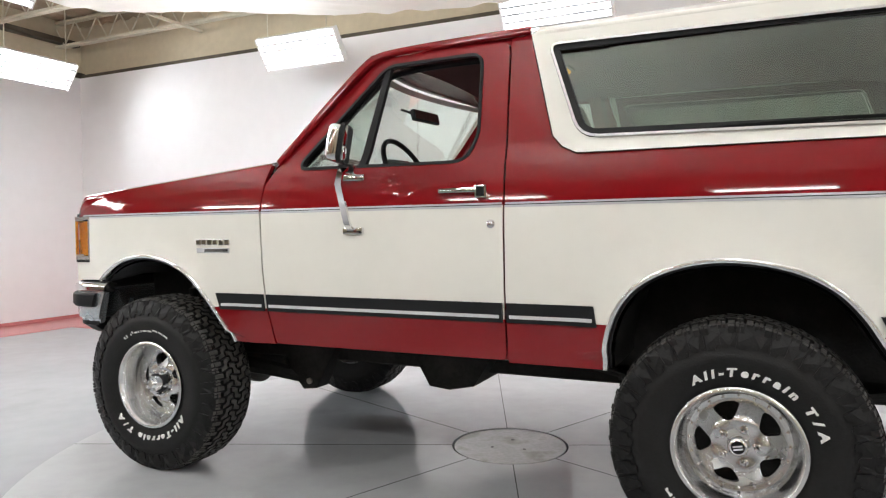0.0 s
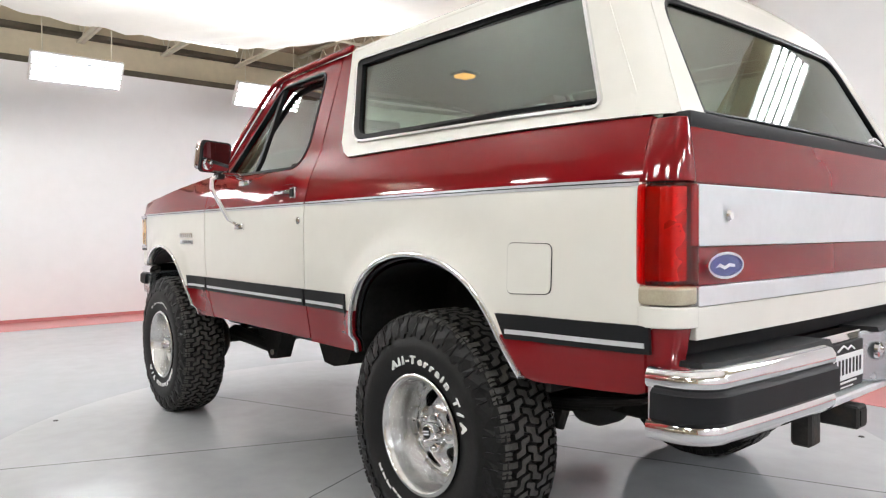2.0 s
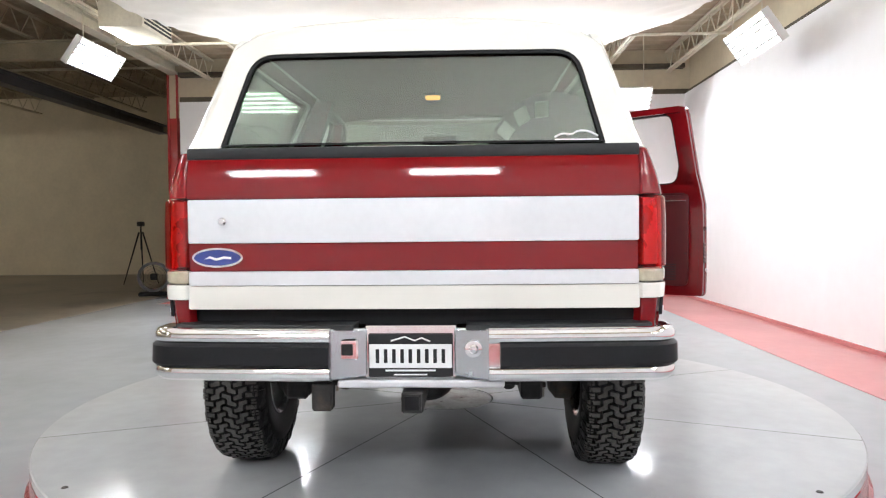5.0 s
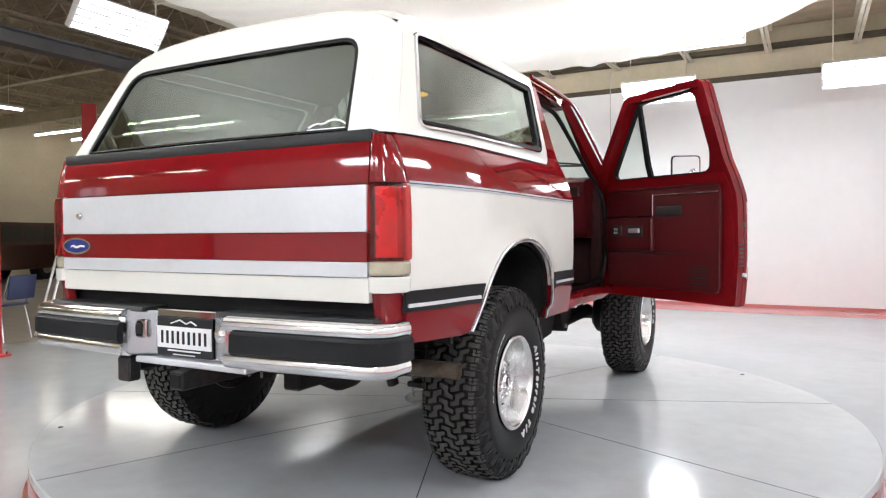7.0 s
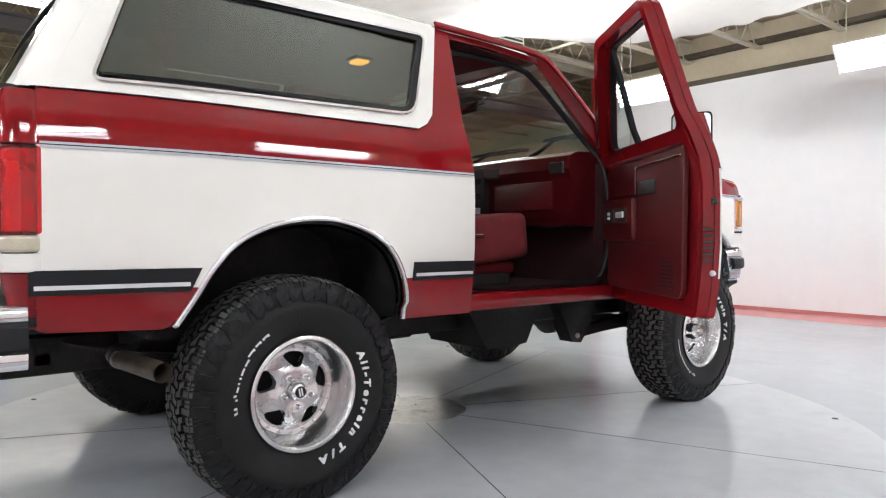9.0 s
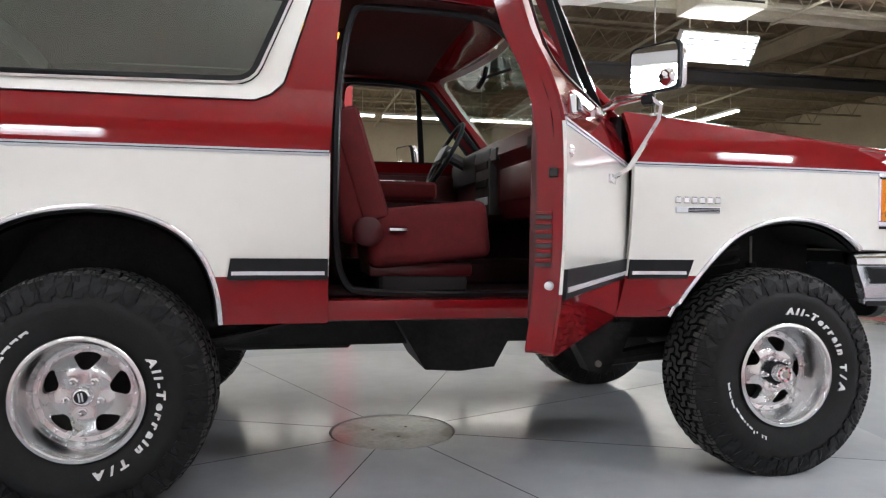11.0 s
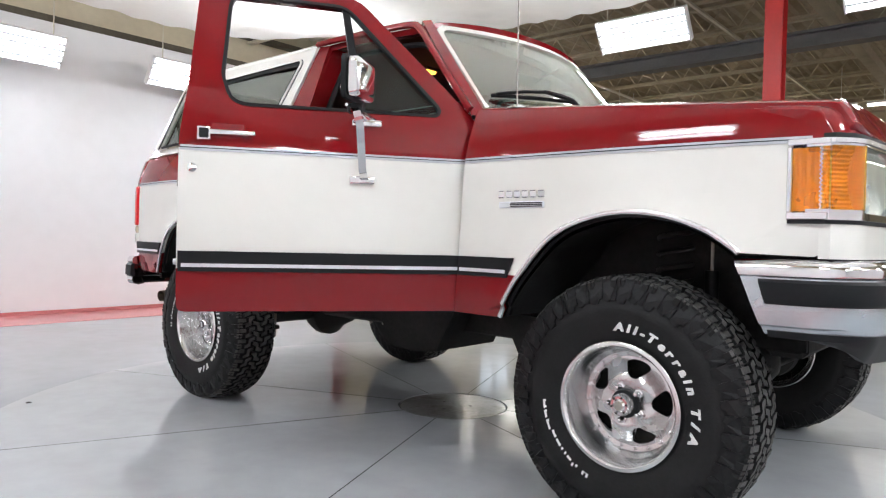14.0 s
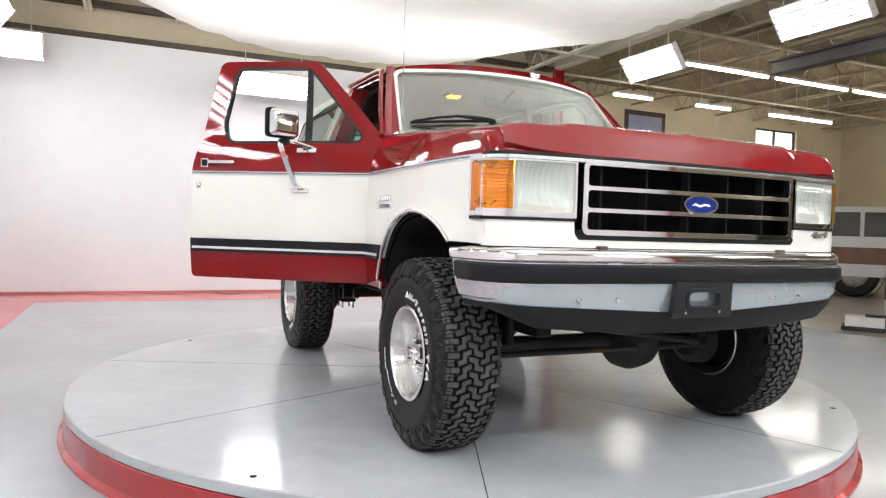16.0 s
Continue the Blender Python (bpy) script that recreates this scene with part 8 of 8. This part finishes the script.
            part("cross_bar", bm, VANBLACK, v)
        bm = bmesh.new()
        q = [bm.verts.new(p) for p in ((x1, -W / 2 + 0.14, hood + 0.05), (x1, W / 2 - 0.14, hood + 0.05), (x1 - 0.30, W / 2 - 0.14, H - 0.06), (x1 - 0.30, -W / 2 + 0.14, H - 0.06))]
        q2 = [bm.verts.new(vv.co + Vector((0.008, 0, 0.006))) for vv in q]
        bm.faces.new(q2)
        part("windscreen", bm, GLASS, v)
        for y in (-0.35, 0.35):
            part("seat", newbox((-0.25, y - 0.24, hood - 0.05), (0.0, y + 0.24, hood + 0.42), 0.06, None, 2), SEAL, v)
    for x in (-L * 0.31, L * 0.30):
        for s in (-1, 1):
            w = thing_part("wheel", v)
            m = Matrix.Translation((x, s * (W / 2 - 0.12), r))
            bm = bmesh.new()
            lathe(bm, [(r * 0.55, -0.11), (r * 0.9, -0.12), (r, -0.08), (r, 0.08), (r * 0.9, 0.12), (r * 0.55, 0.11)], 28, "y", m)
            part("tyre", bm, TYRE, w)
            bm = bmesh.new()
            lathe(bm, [(0.0, s * 0.06), (r * 0.2, s * 0.07), (r * 0.45, s * 0.05), (r * 0.56, s * 0.10)], 20, "y", m)
            part("rim", bm, STEEL, w)
            bm = bmesh.new()
            lathe(bm, [(r * 1.14, -0.14), (r * 1.14, 0.135)], 24, "y", m)
            part("arch", bm, SEAL, w)
    for e, x in ((1, L / 2), (-1, -L / 2)):
        part("bumper", newbox((x - 0.06, -W / 2 + 0.02, ride + 0.02), (x + 0.10, W / 2 - 0.02, ride + 0.20), 0.03, None, 2), CHROME, v)
    if lamps:
        part("grille", newbox((L / 2 - 0.03, -W / 2 + 0.36, ride + 0.28), (L / 2 + 0.02, W / 2 - 0.36, hood - 0.14), 0.01), SILVER, v)
        for k in range(4):
            z = ride + 0.31 + (hood - 0.50 - ride) * k / 3.4
            part("grille_slot", newbox((L / 2 + 0.018, -W / 2 + 0.40, z), (L / 2 + 0.024, W / 2 - 0.40, z + 0.05)), SEAL, v)
        for s in (-1, 1):
            y = s * (W / 2 - 0.22)
            part("headlamp", newbox((L / 2 - 0.03, y - 0.12, ride + 0.30), (L / 2 + 0.025, y + 0.12, hood - 0.14), 0.02), CLEARLENS, v)
    if stripe:
        for s in (-1, 1):
            y = s * (W / 2 - 0.004)
            part("side_panel", newbox((-L * 0.48, min(y, y + s * 0.012), ride + 0.28), (L * 0.46, max(y, y + s * 0.012), hood - 0.10), 0.004), stripe, v, "brown woodgrain side panel")
    return v


parked_vehicle("parked_wagon", "white four-door wagon with brown woodgrain sides", "car", pose(-4.82, 13.45, FLOOR, 0, 0, 35), 4.9, 1.9, 1.92, VANWHITE, WOODSIDE, True, False, 0.42)
parked_vehicle("parked_pickup", "dark pickup with a chrome grille and bumper", "car", pose(14.4, 18.2, FLOOR, 0, 0, 228), 5.0, 1.95, 1.75, VANBLACK, None, False, False, 0.38)
parked_vehicle("parked_jeep", "black open-top off-roader with a roll cage", "car", pose(11.2, 18.6, FLOOR, 0, 0, 236), 3.9, 1.7, 1.85, VANBLACK, None, True, True, 0.40, False)
parked_vehicle("parked_estate", "dark brown boxy wagon in the hall", "car", pose(7.0, 18.8, FLOOR, 0, 0, 200), 4.7, 1.85, 1.72, VANBROWN, None, True, False, 0.34)
lf = thing("vehicle_lift", "dark two-post vehicle lift against the hall wall", "lift", at=pose(12.8, 20.6, FLOOR))
for x in (-1.6, 1.6):
    part("lift_post", newbox((x - 0.13, -0.15, 0), (x + 0.13, 0.15, 2.65), 0.01), VANBROWN, lf)
bm = bmesh.new()
tube(bm, [(-1.9, 0, 2.72), (1.9, 0, 2.72)], 0.17, 14)
part("lift_beam", bm, VANBROWN, lf)

rl = thing("vehicle_lift", "tall red two-post vehicle lift standing in the hall", "lift", at=pose(5.98, 12.32, FLOOR, 0, 0, 52))
for x in (-1.5, 1.5):
    part("lift_post", newbox((x - 0.12, -0.14, 0.02), (x + 0.12, 0.14, 4.05), 0.012), REDSTEEL, rl)
    part("post_foot", newbox((x - 0.24, -0.26, 0), (x + 0.24, 0.26, 0.02), 0.004), REDSTEEL, rl)
    part("carriage", newbox((x - 0.15, -0.20, 1.05), (x + 0.15, 0.20, 1.45), 0.02), IRON, rl)
    bm = bmesh.new()
    tube(bm, [(x * 0.92, -0.12, 1.12), (x * 0.35, -0.75, 1.10)], 0.05, 8)
    part("lift_arm", bm, IRON, rl)
ht_ = thing("unit_heater", "cream unit heater hung under the roof", "heater", at=pose(4.6, 4.35, 3.84))
part("heater_case", newbox((-0.45, -0.3, 0), (0.45, 0.3, 0.36), 0.03, None, 2), JOISTPAINT, ht_)
for k in range(5):
    part("heater_louvre", newbox((-0.40, -0.312, 0.05 + 0.055 * k), (0.40, -0.30, 0.075 + 0.055 * k)), IRON, ht_)
for x in (-0.35, 0.35):
    bm = bmesh.new()
    tube(bm, [(x, 0, 0.36), (x, 0, LOW - 3.84)], 0.01, 6)
    part("hanger", bm, IRON, ht_)
dw = tagged(part("door_1", newbox((WX0 - 0.02, 11.6, 3.2), (WX0 + 0.02, 13.2, 4.85)), VANBROWN), "dark brown framed high opening in the hall wall", "window", kind="structure")
part("pane", newbox((WX0 + 0.02, 11.75, 3.3), (WX0 + 0.03, 13.05, 4.7)), mat("dim_blue_pane", (0.25, 0.27, 0.42), 0.3, 0.0, 0.1, 2.0), dw)
